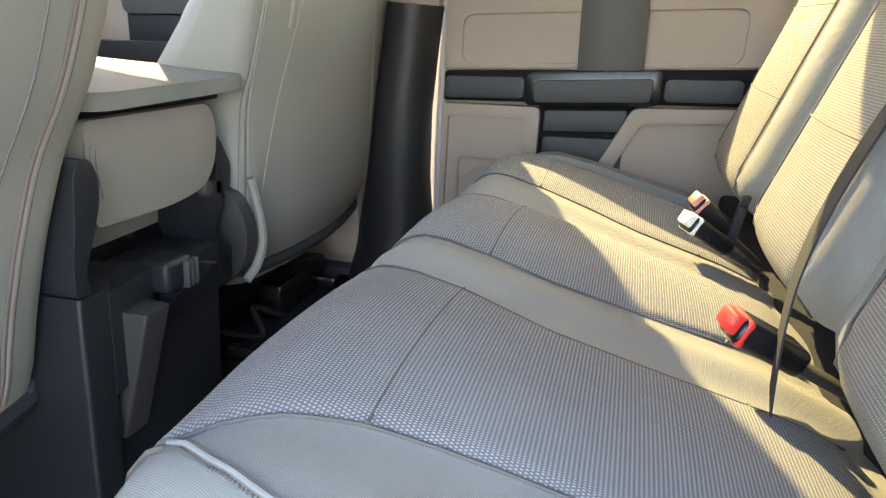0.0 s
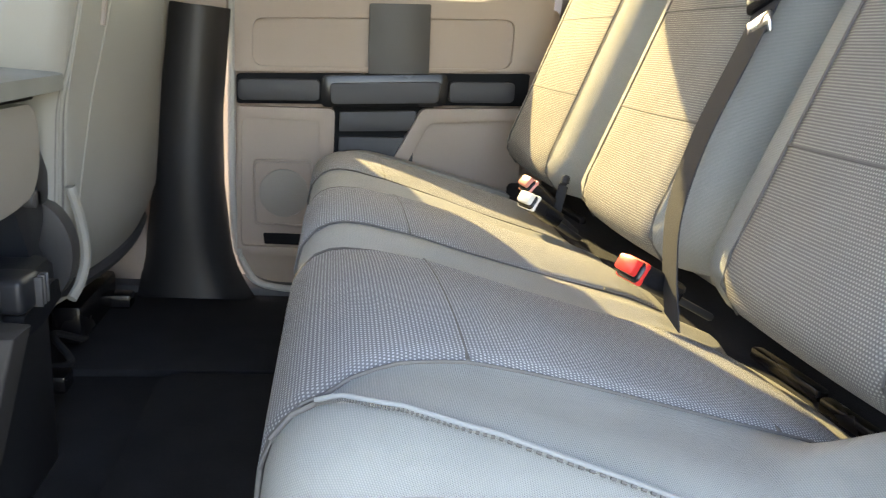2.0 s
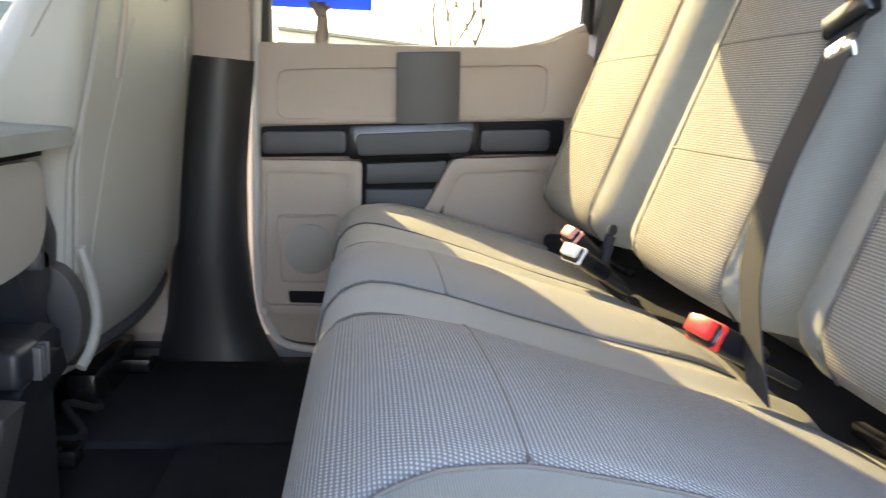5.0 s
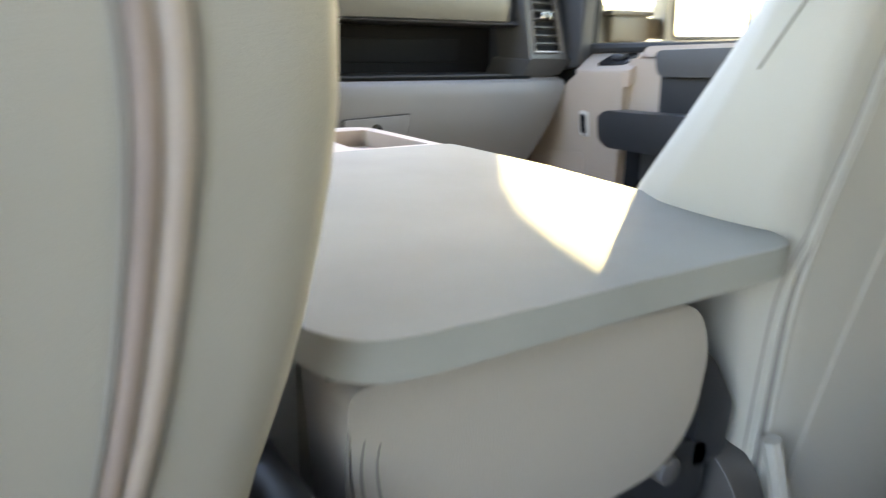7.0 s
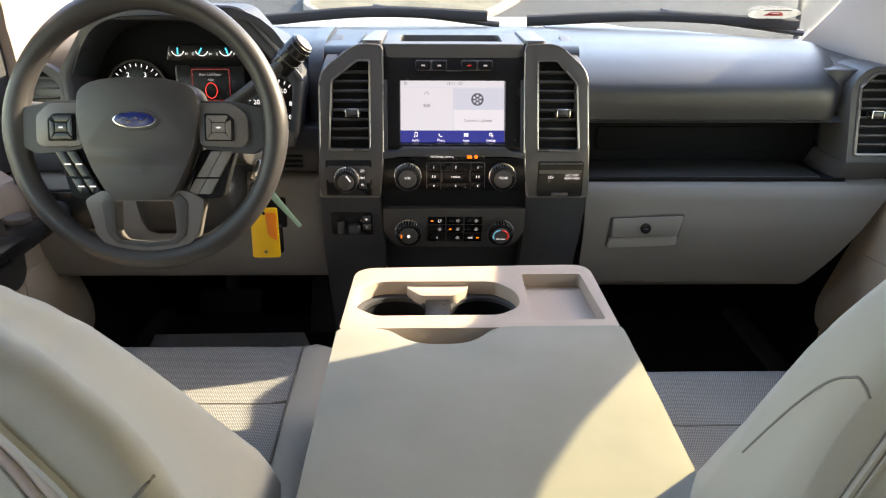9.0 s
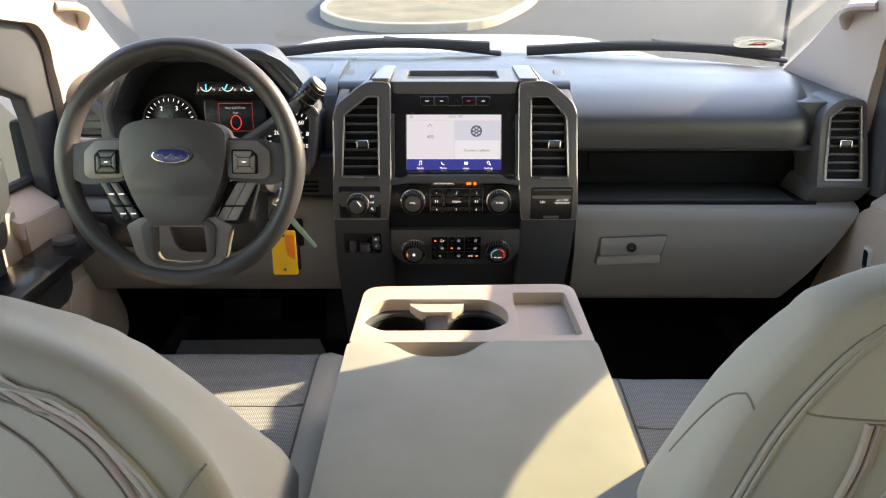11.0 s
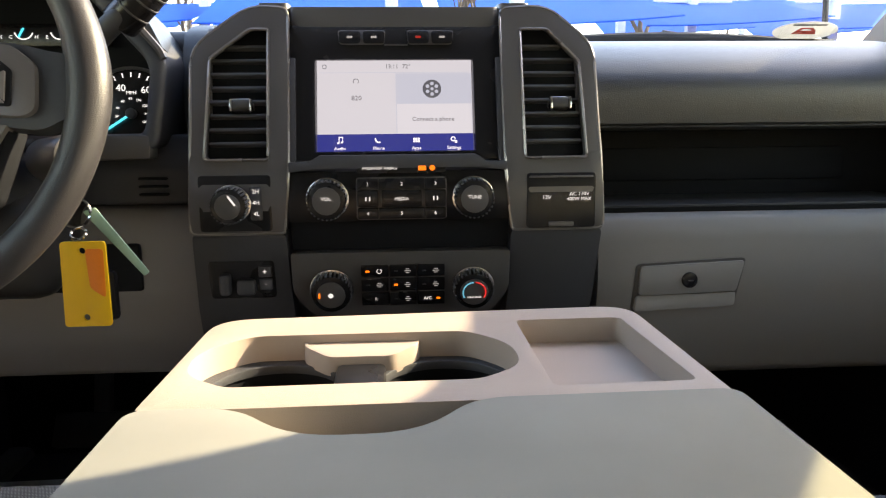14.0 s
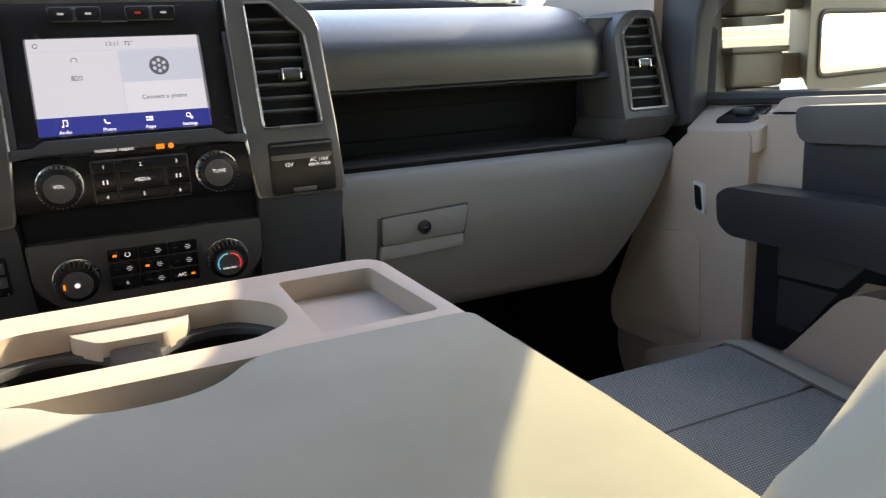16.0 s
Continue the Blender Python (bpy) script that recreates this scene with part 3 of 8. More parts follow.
    part("slot", slab(round_poly([(-1.045, 0.148), (-1.048, 0.124), (-1.155, 0.124), (-1.155, 0.148)], 0.004), T(0.752), 0.01, 0.002), VOID, d, "dark slot")
    # glass and its black outer edge
    w = part("window_pane", slab([(-0.99, 0.62), (-1.62, 0.66), (-1.62, 1.06), (-0.99, 1.06)], T(0.80), 0.005, 0), REAR_GLASS, d, "lightly tinted side window")
    part("window_sill", tube([(0.79, -0.985, 0.630), (0.79, -1.49, 0.655), (0.79, -1.56, 0.672), (0.79, -1.64, 0.71)], 0.012, 8), BEIGE, d)
    part("outer_frame", slab(round_poly([(-0.93, 0.56), (-1.000, 0.56), (-0.992, 0.80), (-0.992, 1.12), (-0.93, 1.12)], 0.006), T(0.872), 0.03, 0.004), RUBBER, d, "black outer door frame")
    part("window_frame", tube([(0.80, -0.988, 0.62), (0.795, -0.99, 0.9), (0.775, -1.02, 1.05), (0.775, -1.58, 1.05), (0.79, -1.64, 0.95), (0.80, -1.645, 0.70)], 0.016, 8), RUBBER, d, "black rubber window frame")
    return d
GRILLE = mat("speaker_mesh", (0.33, 0.30, 0.27), 0.6, vary=0.3, scale=700, grain=0.8, grain_scale=700)
door_rear()

# ---- front doors ----
def door_front(sgn):
    X = lambda d: CX + sgn * (d - CX)
    nm = "door_2" if sgn > 0 else "door_3"
    d = thing(nm, "closed beige front door with dark armrest and pull handle", "door", (X(0.82), -0.4, 0.0), kind="structure")
    T = lambda x0: (lambda u, v, w: Vector((X(x0 + w), u, v)))
    out = round_poly([(0.19, 0.14), (0.12, 0.36), (0.05, 0.515), (0.0, 0.562), (-0.140, 0.570), (-0.165, 0.608), (-0.86, 0.640), (-0.86, 0.02), (0.10, 0.02)], [0.06, 0.04, 0.04, 0.03, 0.01, 0.01, 0.02, 0.06, 0.06], 6)
    part("panel", slab(out, T(0.80), 0.05, 0.012), BEIGE, d)
    # raised front block, with a step to the dark pad behind it
    part("front_block", slab(round_poly([(0.045, 0.50), (-0.015, 0.556), (-0.138, 0.564), (-0.140, 0.20), (0.16, 0.19), (0.17, 0.24), (0.105, 0.38)], [0.03, 0.03, 0.015, 0.02, 0.03, 0.03, 0.03], 5), T(0.775), 0.062, 0.014, seg=4), BEIGE, d)
    part("sloped_top", slab(round_poly([(0.778, -0.010), (0.778, -0.150), (0.842, -0.152), (0.842, 0.005)], 0.008), lambda u, v, w: Vector((X(u), v, 0.562 + 0.58 * (u - 0.778) - 0.05 * (v + 0.08) - w)), 0.03, 0.006), BEIGE, d)
    part("inset_panel", slab(round_poly([(0.055, 0.395), (-0.052, 0.405), (-0.062, 0.232), (0.15, 0.232)], [0.02, 0.02, 0.02, 0.04], 5), T(0.772), 0.02, 0.003), BEIGE, d)
    part("upper_pad", slab(round_poly([(-0.226, 0.602), (-0.232, 0.558), (-0.84, 0.584), (-0.84, 0.634)], [0.014, 0.02, 0.01, 0.01], 4), T(0.752), 0.08, 0.016, seg=4), SLATE, d, "dark grey upper trim pad")
    part("lower_pad", slab(round_poly([(-0.234, 0.575), (-0.236, 0.470), (-0.84, 0.47), (-0.84, 0.60)], 0.006, 4), T(0.763), 0.07, 0.006, seg=3), DARK_SEAT, d, "dark pad under the upper trim")
    part("pad_gap", slab([(-0.135, 0.585), (-0.135, 0.49), (-0.84, 0.52), (-0.84, 0.62)], T(0.792), 0.02, 0), BEIGE, d)
    arm = part("armrest", slab(round_poly([(-0.147, 0.486), (-0.151, 0.448), (-0.172, 0.434), (-0.36, 0.436), (-0.48, 0.425), (-0.80, 0.42), (-0.80, 0.515), (-0.36, 0.505), (-0.22, 0.499), (-0.165, 0.499)], [0.006, 0.01, 0.012, 0.03, 0.03, 0.02, 0.02, 0.03, 0.02, 0.01], 5), T(0.708), 0.05, 0.012, seg=3), DARK_SEAT, d, "dark padded pull handle and armrest")
    part("handle_root", slab(round_poly([(-0.156, 0.485), (-0.158, 0.436), (-0.21, 0.434), (-0.21, 0.485)], 0.01), T(0.75), 0.06, 0.004), DARK_SEAT, arm)
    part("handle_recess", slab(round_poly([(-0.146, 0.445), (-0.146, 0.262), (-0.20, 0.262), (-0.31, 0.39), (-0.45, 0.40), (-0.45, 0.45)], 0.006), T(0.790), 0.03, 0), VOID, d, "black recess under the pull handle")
    part("recess_liner", slab(round_poly([(-0.190, 0.425), (-0.190, 0.372), (-0.285, 0.376), (-0.33, 0.425)], 0.004), T(0.782), 0.02, 0.004), DARK, d)
    part("recess_liner", slab(round_poly([(-0.190, 0.366), (-0.190, 0.300), (-0.230, 0.300), (-0.282, 0.368)], 0.004), T(0.786), 0.02, 0.004), DARK_SEAT, d)
    part("pocket_panel", slab(round_poly([(-0.135, 0.262), (-0.205, 0.250), (-0.315, 0.385), (-0.80, 0.40), (-0.80, 0.05), (0.02, 0.05), (0.06, 0.18)], [0.02, 0.02, 0.03, 0.02, 0.02, 0.03, 0.02], 5), T(0.760), 0.05, 0.014, seg=3), BEIGE, d)
    sw = part("lock_switch", slab(round_poly([(-0.038, 0.486), (-0.044, 0.440), (-0.064, 0.436), (-0.058, 0.482)], 0.005), T(0.769), 0.02, 0.002), SATIN, d, "chrome-rimmed lock switch")
    part("rocker", slab(round_poly([(-0.043, 0.480), (-0.048, 0.445), (-0.060, 0.442), (-0.055, 0.477)], 0.003), T(0.7665), 0.01, 0.002), BLACK, sw)
    if sgn > 0:
        up = lambda u, v, w: Vector((u, v, 0.5655 + 0.58 * (u - 0.778) - 0.05 * (v + 0.08) - w))
        pl = part("tweeter_plate", slab(round_poly([(0.792, -0.050), (0.794, -0.125), (0.828, -0.130), (0.826, -0.060)], 0.012), up, 0.008, 0.002), BLACK, d, "dark plate on the door top")
        part("knob", rbox((0.81, -0.092, 0.588), (0.016, 0.030, 0.010), 0.004), DARK, pl)
    else:
        part("switch_panel", rbox((X(0.735), -0.20, 0.500), (0.09, 0.26, 0.03), 0.012), BLACK, d, "black window switch panel")
        part("switch_knob", cyl((X(0.735), -0.10, 0.518), (0, 0, 1), 0.02, 0.012, 24, 0.003), GUN, d)
    w = part("window_pane", slab([(0.05, 0.60), (-0.90, 0.63), (-0.92, 1.03), (-0.40, 1.0), (-0.20, 0.90), (0.0, 0.72)], T(0.835), 0.005, 0), DOOR_GLASS, d, "lightly tinted side window")
    part("window_seal", tube([(X(0.835), 0.02, 0.600), (X(0.835), -0.30, 0.612), (X(0.83), -0.90, 0.640)], 0.010, 8), RUBBER, d, "black window seal")
    part("top_ledge", slab([(-0.145, 0.800), (-0.145, 0.848), (-0.88, 0.848), (-0.88, 0.800)], lambda u, v, w: Vector((X(v), u, 0.590 - 0.04 * (u + 0.03) - w)), 0.03, 0.006), BEIGE, d)
    return d
door_front(1)
door_front(-1)

# ---- rear bench ----
BX0, BX1 = -0.562, 0.605
PROF = [(-1.558, 0.312), (-1.495, 0.336), (-1.405, 0.360), (-1.33, 0.381), (-1.265, 0.397), (-1.220, 0.402), (-1.192, 0.400), (-1.172, 0.391), (-1.159, 0.374), (-1.154, 0.350), (-1.160, 0.30), (-1.180, 0.22), (-1.204, 0.13), (-1.225, 0.06)]
PLEN = [0.0]
for (_a, _b), (_c, _d) in zip(PROF, PROF[1:]):
    PLEN.append(PLEN[-1] + math.hypot(_c - _a, _d - _b))
s_at = lambda y: lerp([(p[0], l / PLEN[-1]) for p, l in zip(PROF[:10], PLEN)], y)  # share of the profile at a depth y on the top
JOINTS = ([(-1.50, -0.205), (-1.33, -0.215), (-1.26, -0.203), (-1.20, -0.178)], [(-1.50, 0.085), (-1.39, 0.095), (-1.30, 0.125), (-1.20, 0.165)])


def bench_pt(x, s):
    """The bench cushion's face: s runs from its rear edge (0) over the top and down its front (1)."""
    p = path_at([(0, a, b) for a, b in PROF], s)
    y, z = p[1], p[2]
    top = max(0.0, min(1.0, 1 - (s - s_at(-1.20)) / 0.10))
    for c, w in ((-0.36, 0.12), (-0.04, 0.11), (0.36, 0.14)):
        z += top * 0.009 * max(0, 1 - ((x - c) / w) ** 2)
    for j in JOINTS:  # padded joints between the places
        z += top * 0.009 * math.exp(-((x - lerp(j, y)) / 0.030) ** 2)
    z -= 0.034 * max(0.0, x + 0.42) * (1 - 0.5 * max(0.0, (s - 0.4) / 0.6)) + 0.035 * top * min(1.0, max(0, (x - 0.38) / 0.21)) ** 2
    k0, k1 = max(0.0, min(1.0, (-0.45 - x) / 0.06)), max(0.0, min(1.0, (-1.425 - y) / 0.08))
    z += 0.048 * k0 * k0 * (3 - 2 * k0) * k1 * max(0.0, min(1.0, (y + 1.60) / 0.10))  # raised rear corner by the hinge
    e0, e1 = max(0, (BX0 + 0.07 - x) / 0.07), max(0, (x - BX1 + 0.07) / 0.07)
    z -= 0.020 * (e0 ** 3 + e1 ** 3)
    y -= 0.020 * (e0 ** 3 + e1 ** 3) * min(1.0, max(0.0, (s - 0.40) / 0.16))
    return Vector((x, y, z))


def rear_bench():
    b = thing("bench_seat", "rear bench with coarse woven grey cloth and plain grey borders", "seat", (0.02, -1.35, 0.0))
    xs = steps(BX0, BX0 + 0.14, 18)[:-1] + steps(BX0 + 0.14, BX1, 70)
    ss = steps(0, 1, 48)
    part("cushion", skin(bench_pt, xs, ss, thick=0.03), BORDER, b, "grey finely woven cushion cover")
    # woven insets of the three places; each edge is a line of (depth, x)
    def inset(left, right, s0=0.03, s1=0.97):
        yy = lambda s: path_at([(0, a, c) for a, c in PROF], s)[1] if s < s_at(-1.185) else -1.185
        def fn(u, s):
            y = yy(s)
            a, c = lerp(left, y), lerp(right, y)
            return bench_pt(a + (c - a) * u, s)
        us, sv = steps(0, 1, 26), steps(s0, s1, 56)
        o = part("cloth_panel", skin(fn, us, sv, thick=0.004, lift=0.003), CLOTH, b, "woven grey cloth panel")
        up = Vector((0, 0.001, 0.0022))
        for yc in (-1.263, -1.47):
            part("seam", tube([fn(u, s_at(yc)) + up for u in steps(0, 1, 20)], 0.0013, 6), STITCH, o)
        for u in (0.0, 1.0):
            part("seam", tube([fn(u, s) + Vector((0, 0.001, 0.001)) for s in sv], 0.0012, 6), STITCH, o)
        return o
    inset([(-1.50, -0.452), (-1.40, -0.456), (-1.30, -0.462), (-1.255, -0.467), (-1.228, -0.473), (-1.208, -0.482), (-1.194, -0.492), (-1.185, -0.501)], [(-1.50, -0.262), (-1.33, -0.280), (-1.262, -0.256), (-1.185, -0.222)])
    inset([(-1.50, -0.140), (-1.323, -0.160), (-1.255, -0.148), (-1.185, -0.128)], [(-1.50, 0.030), (-1.39, 0.040), (-1.255, 0.072), (-1.185, 0.10)])
    inset([(-1.50, 0.15), (-1.39, 0.16), (-1.255, 0.215), (-1.185, 0.25)], [(-1.50, 0.50), (-1.185, 0.53)])
    # stitched side panels
    side = [(-1.555, 0.285), (-1.495, 0.303), (-1.405, 0.325), (-1.33, 0.345), (-1.25, 0.360), (-1.21, 0.356), (-1.195, 0.340), (-1.186, 0.31), (-1.186, 0.22), (-1.20, 0.06), (-1.495, 0.06)]
    for x0, k in ((BX0 - 0.012, 1), (BX1 + 0.012, -1)):
        part("side_panel", slab(round_poly(side, 0.012), lambda u, v, w: Vector((x0 + k * w, u, v)), 0.04, 0.016, seg=4), VINYL, b, "pale vinyl side panel")
    pl = [(-0.504, -1.180), (-0.509, -1.192), (-0.520, -1.217), (-0.533, -1.26), (-0.545, -1.337), (-0.553, -1.41), (-0.557, -1.535)]
    rows = [bench_pt(p[0], s_at(p[1])) + Vector((0, 0, 0.002)) for p in spline([(x, y, 0) for x, y in pl], 32)]
    down = [bench_pt(-0.505, s_at(-1.186) + (0.97 - s_at(-1.186)) * k) + Vector((0, 0.002, 0)) for k in steps(0, 1, 20)]
    part("piping", tube(rows[::3], 0.0017, 8), BORDER, b, "raised piping")
    part("seam", tube(down, 0.0016, 6), STITCH, b)
    for d in (-0.0045,):
        bm = bmesh.new()
        for p, q in zip(rows[::2], rows[1::2]):
            tube([p + Vector((d, 0, 0.0002)), q + Vector((d, 0, 0.0002))], 0.0009, 5, bm=bm)
        part("stitches", bm, STITCH, b)
    part("base", rbox((0.02, -1.36, 0.10), (1.10, 0.30, 0.18), 0.01), DARK, b, "dark storage base under the cushion")
    part("rear_carpet", rbox((0.02, -1.60, 0.285), (1.20, 0.12, 0.05), 0.01), CARPET, b, "dark carpet strip behind the cushion")
    part("side_bracket", slab(round_poly([(-1.468, 0.385), (-1.476, 0.19), (-1.60, 0.19), (-1.60, 0.45), (-1.54, 0.470), (-1.495, 0.452), (-1.476, 0.423)], 0.012), lambda u, v, w: Vector((-0.625 + w, u, v)), 0.05, 0.008), DARK_SEAT, b, "dark plastic hinge cover")
    for x in (-0.40, -0.30, 0.30):
        part("latch_rail", rbox((x, -1.578, 0.318), (0.09, 0.012, 0.012), 0.003, rot("Z", 4)), BLACK, b, "black latch rail")
    return b
rear_bench()


def back_face(x, v, x0, x1, y0=-1.512, lean=0.36, z0=0.366, z1=1.02):
    """A backrest's face between x0 and x1; v runs up from 0 to 1."""
    q = (2 * x - x0 - x1) / (x1 - x0)
    z = z0 + (z1 - z0) * v
    y = y0 - lean * (z - 0.385)
    y -= max(0, 1 - v / 0.07) ** 2 * 0.035 + 0.048 * abs(q) ** 6
    y += 0.012 * (1 - q * q) + 0.005 * math.exp(-((abs(q) - 0.74) / 0.18) ** 2)
    return Vector((x, y, z))


def backrest(x0, x1, ins, label):
    t = thing("backrest", label, "seat", ((x0 + x1) / 2, -1.6, 0.36), group="rear bench backrests")
    xs, vs = steps(x1, x0, 30), steps(0, 1, 34)
    part("cover", skin(lambda x, v: back_face(x, v, x0, x1), xs, vs, thick=0.09), BORDER, t, "grey finely woven backrest cover")
    a, c, a1, c1 = ins
    def fn(u, v):
        p, q = a + (a1 - a) * v, c + (c1 - c) * v
        return back_face(p + (q - p) * u, v, x0, x1)
    # inset uses the cloth copy with the backrests' light toned into its colour
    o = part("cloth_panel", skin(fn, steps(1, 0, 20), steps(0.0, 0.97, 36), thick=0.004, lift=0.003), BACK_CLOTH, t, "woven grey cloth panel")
    for v in (0.222, 0.40):
        part("seam", tube([fn(u, v) + Vector((0, 0.0025, 0)) for u in steps(0, 1, 14)], 0.0015, 6), STITCH, o)
    for u in (0.0, 1.0):
        part("seam", tube([fn(u, v) + Vector((0, 0.002, 0)) for v in steps(0.0, 0.97, 24)], 0.0013, 6), STITCH, o)
    if x0 < -0.5:  # piped cut-out round the hinge cover
        arch = [back_face(x, (z - 0.366) / 0.654, x0, x1) + Vector((0, 0.004, 0)) for x, z, _ in spline([(-0.524, 0.402, 0), (-0.514, 0.416, 0), (-0.513, 0.430, 0), (-0.524, 0.441, 0), (-0.545, 0.446, 0), (-0.563, 0.447, 0)], 6)]
        part("piping", tube(arch, 0.0045, 8), VINYL, t, "pale piping round the hinge cut-out")
        part("stitches", tube([p + Vector((-0.004, 0.0042, -0.003)) for p in arch], 0.0008, 5), STITCH, t)
    return t
backrest(-0.565, -0.203, (-0.478, -0.288, -0.47, -0.275), "woven grey backrest with plain grey borders beside the open door")
backrest(-0.196, 0.152, (-0.135, 0.075, -0.13, 0.08), "narrow sunlit woven grey middle backrest with plain grey borders")
backrest(0.160, 0.610, (0.255, 0.515, 0.26, 0.51), "sunlit woven grey backrest with plain grey borders beside the door")


# ---- front seats ----
def front_seat(sgn):
    X = lambda x: CX + sgn * (x - CX)
    t = thing("front_seat", "front passenger seat in pale vinyl with woven cloth" if sgn > 0 else "reclined driver's seat in pale vinyl with woven cloth", "seat", (X(0.47), -0.5, 0.0), group="front seats")
    mid = 0.475
    if sgn > 0:
        edge = [(0.16, 0.23), (0.22, 0.205), (0.40, 0.178), (0.52, 0.167), (0.58, 0.171), (0.63, 0.181), (0.68, 0.197), (0.72, 0.222), (0.756, 0.25), (0.775, 0.285), (0.787, 0.33), (0.797, 0.40)]
        rear = [(0.16, -0.80), (0.24, -0.838), (0.465, -0.852), (0.634, -0.868), (0.74, -0.872), (0.787, -0.860), (0.80, -0.845)]
        fore = [(0.16, -0.60), (0.30, -0.61), (0.49, -0.70), (0.53, -0.735), (0.58, -0.768), (0.65, -0.793), (0.75, -0.812), (0.80, -0.825)]
    else:
        edge = [(0.16, 0.225), (0.284, 0.230), (0.36, 0.226), (0.446, 0.215), (0.50, 0.206), (0.55, 0.199), (0.60, 0.195), (0.63, 0.197), (0.655, 0.203), (0.68, 0.215), (0.70, 0.233), (0.717, 0.262), (0.735, 0.308), (0.748, 0.36), (0.757, 0.42)]
        rear = [(0.16, -0.785), (0.22, -0.815), (0.377, -0.850), (0.45, -0.868), (0.51, -0.895), (0.60, -0.920), (0.655, -0.924), (0.70, -0.912), (0.735, -0.888), (0.757, -0.865)]
        fore = [(0.16, -0.60), (0.30, -0.60), (0.45, -0.64), (0.60, -0.71), (0.68, -0.745), (0.73, -0.79), (0.757, -0.81)]
    taper = [(0.46, 0.0), (0.50, 0.012), (0.55, 0.046), (0.60, 0.075), (0.64, 0.095), (0.68, 0.105), (0.71, 0.09), (0.735, 0.06), (0.757, 0.02)]
    zt = edge[-1][0]
    soft_ = lambda tab, z: (lerp(tab, z - 0.024) + 2 * lerp(tab, z - 0.012) + 2 * lerp(tab, z) + 2 * lerp(tab, z + 0.012) + lerp(tab, z + 0.024)) / 8 if z < zt - 0.05 else lerp(tab, z)
    def ring(th, v):
        z = 0.16 + (zt - 0.16) * v
        a = soft_(edge, z)
        yb, yf = soft_(rear, z), soft_(fore, z)
        cy, hx, hy = (yb + yf) / 2, mid - a, (yf - yb) / 2
        co, si = math.cos(th), math.sin(th)
        rc = min(0.055 if sgn > 0 else 0.034, 0.7 * hy, 0.7 * hx)
        kx, ky = max(-1, min(1, 1.9 * co)), max(-1, min(1, 2.6 * si))
        px, py = mid + (hx - rc) * kx + rc * co, cy + (hy - rc) * ky + rc * si
        if si > 0:
            py -= 0.035 * max(0, 1 - (kx * abs(kx)) ** 2) * (1 - v) ** 0.5  # hollow between the side bolsters
            if sgn > 0:  # side bolsters stand proud of the front
                q = min(1.0, max(0.0, (hx - abs(px - mid)) / 0.06))
                py += lerp([(0.16, 0.0), (0.30, 0.02), (0.40, 0.03), (0.46, 0.036), (0.52, 0.050), (0.57, 0.058), (0.63, 0.046), (0.68, 0.030), (0.75, 0.012), (0.80, 0.0)], z) * q * q * (3 - 2 * q) * min(1.0, 2 * si)
        else:
            py -= 0.014 * (1 - kx * kx)
        if sgn < 0:  # the shoulder falls away towards the front
            w = max(0.0, min(1.0, (py - yb) / (yf - yb) / 0.75))
            px = mid + (px - mid) * (1 - lerp(taper, z) * w * w * (3 - 2 * w) / hx)
        return Vector((X(px), py, z))
    bm = bmesh.new()
    n = 96
    vv = steps(0, 0.85, 22) + steps(0.85, 1, 14)[1:]
    rings = [[bm.verts.new(ring(2 * math.pi * i / n, v)) for i in range(n)] for v in vv]
    for A, B in zip(rings, rings[1:]):
        for i in range(n):
            bm.faces.new((A[i], A[(i + 1) % n], B[(i + 1) % n], B[i]))
    bm.faces.new(rings[0][::-1])
    bm.faces.new(rings[-1])
    bmesh.ops.recalc_face_normals(bm, faces=bm.faces[:])
    part("backrest", bm, VINYL, t, "pale grey vinyl backrest")
    def rear_pt(x, z):
        """The point of the seat's rear face over a width x and height z."""
        v = (z - 0.16) / (zt - 0.16)
        lo, hi = math.pi, 1.5 * math.pi
        for _ in range(24):
            th = (lo + hi) / 2
            lo, hi = (lo, th) if CX + sgn * (ring(th, v).x - CX) > x else (th, hi)
        return ring(lo, v)
    def seam(pts, r, material, label="", flip=False, flat=1.0):
        q = [rear_pt(p[0], p[1]) for p in spline([(x, z, 0) for x, z in pts], 8)]
        if flip:
            q = [Vector((2 * X(mid) - p.x, p.y, p.z)) for p in q]
        return part("seam", tube(q, r, 8 if flat < 1 else 6, flat=flat, up=(0, 1, 0)), material, t, label)
    # seams down both sides of the back: two rolled edges with a stitched line on each side
    hs = steps(0.20, zt - 0.030, 16)
    for flip in (False, True):
        if sgn < 0:
            for off, r, mt_ in ((0.0550, 0.0038, PIPING), (0.0625, 0.0034, PIPING_DARK), (0.0500, 0.0008, SEAM), (0.0670, 0.0008, SEAM), (0.098, 0.0014, SEAM)):
                seam([(soft_(edge, z) + off + 0.02 * max(0, (z - zt + 0.12) / 0.12) ** 2 + (0.02 * max(0, 0.45 - z) / 0.25 if off > 0.08 else 0), z) for z in hs], r, mt_, flip=flip, flat=0.35 if r > 0.002 else 1.0)
        else:
            line = [(soft_(edge, z) + lerp([(0.30, 0.013), (0.45, 0.018), (0.57, 0.036), (0.66, 0.038), (0.80, 0.036)], z), z) for z in steps(0.28, 0.772, 14)]
            for off, r, mt_ in ((0.0, 0.0026, VINYL), (0.0055, 0.0026, VINYL), (0.0028, 0.0015, SEAM), (-0.004, 0.0007, SEAM)):
                seam([(x + off, z) for x, z in line], r, mt_, flip=flip)
            seam([(0.236, 0.25), (0.240, 0.33), (0.262, 0.44), (0.298, 0.555), (0.330, 0.64)], 0.0030, VINYL, flip=flip, flat=0.5)
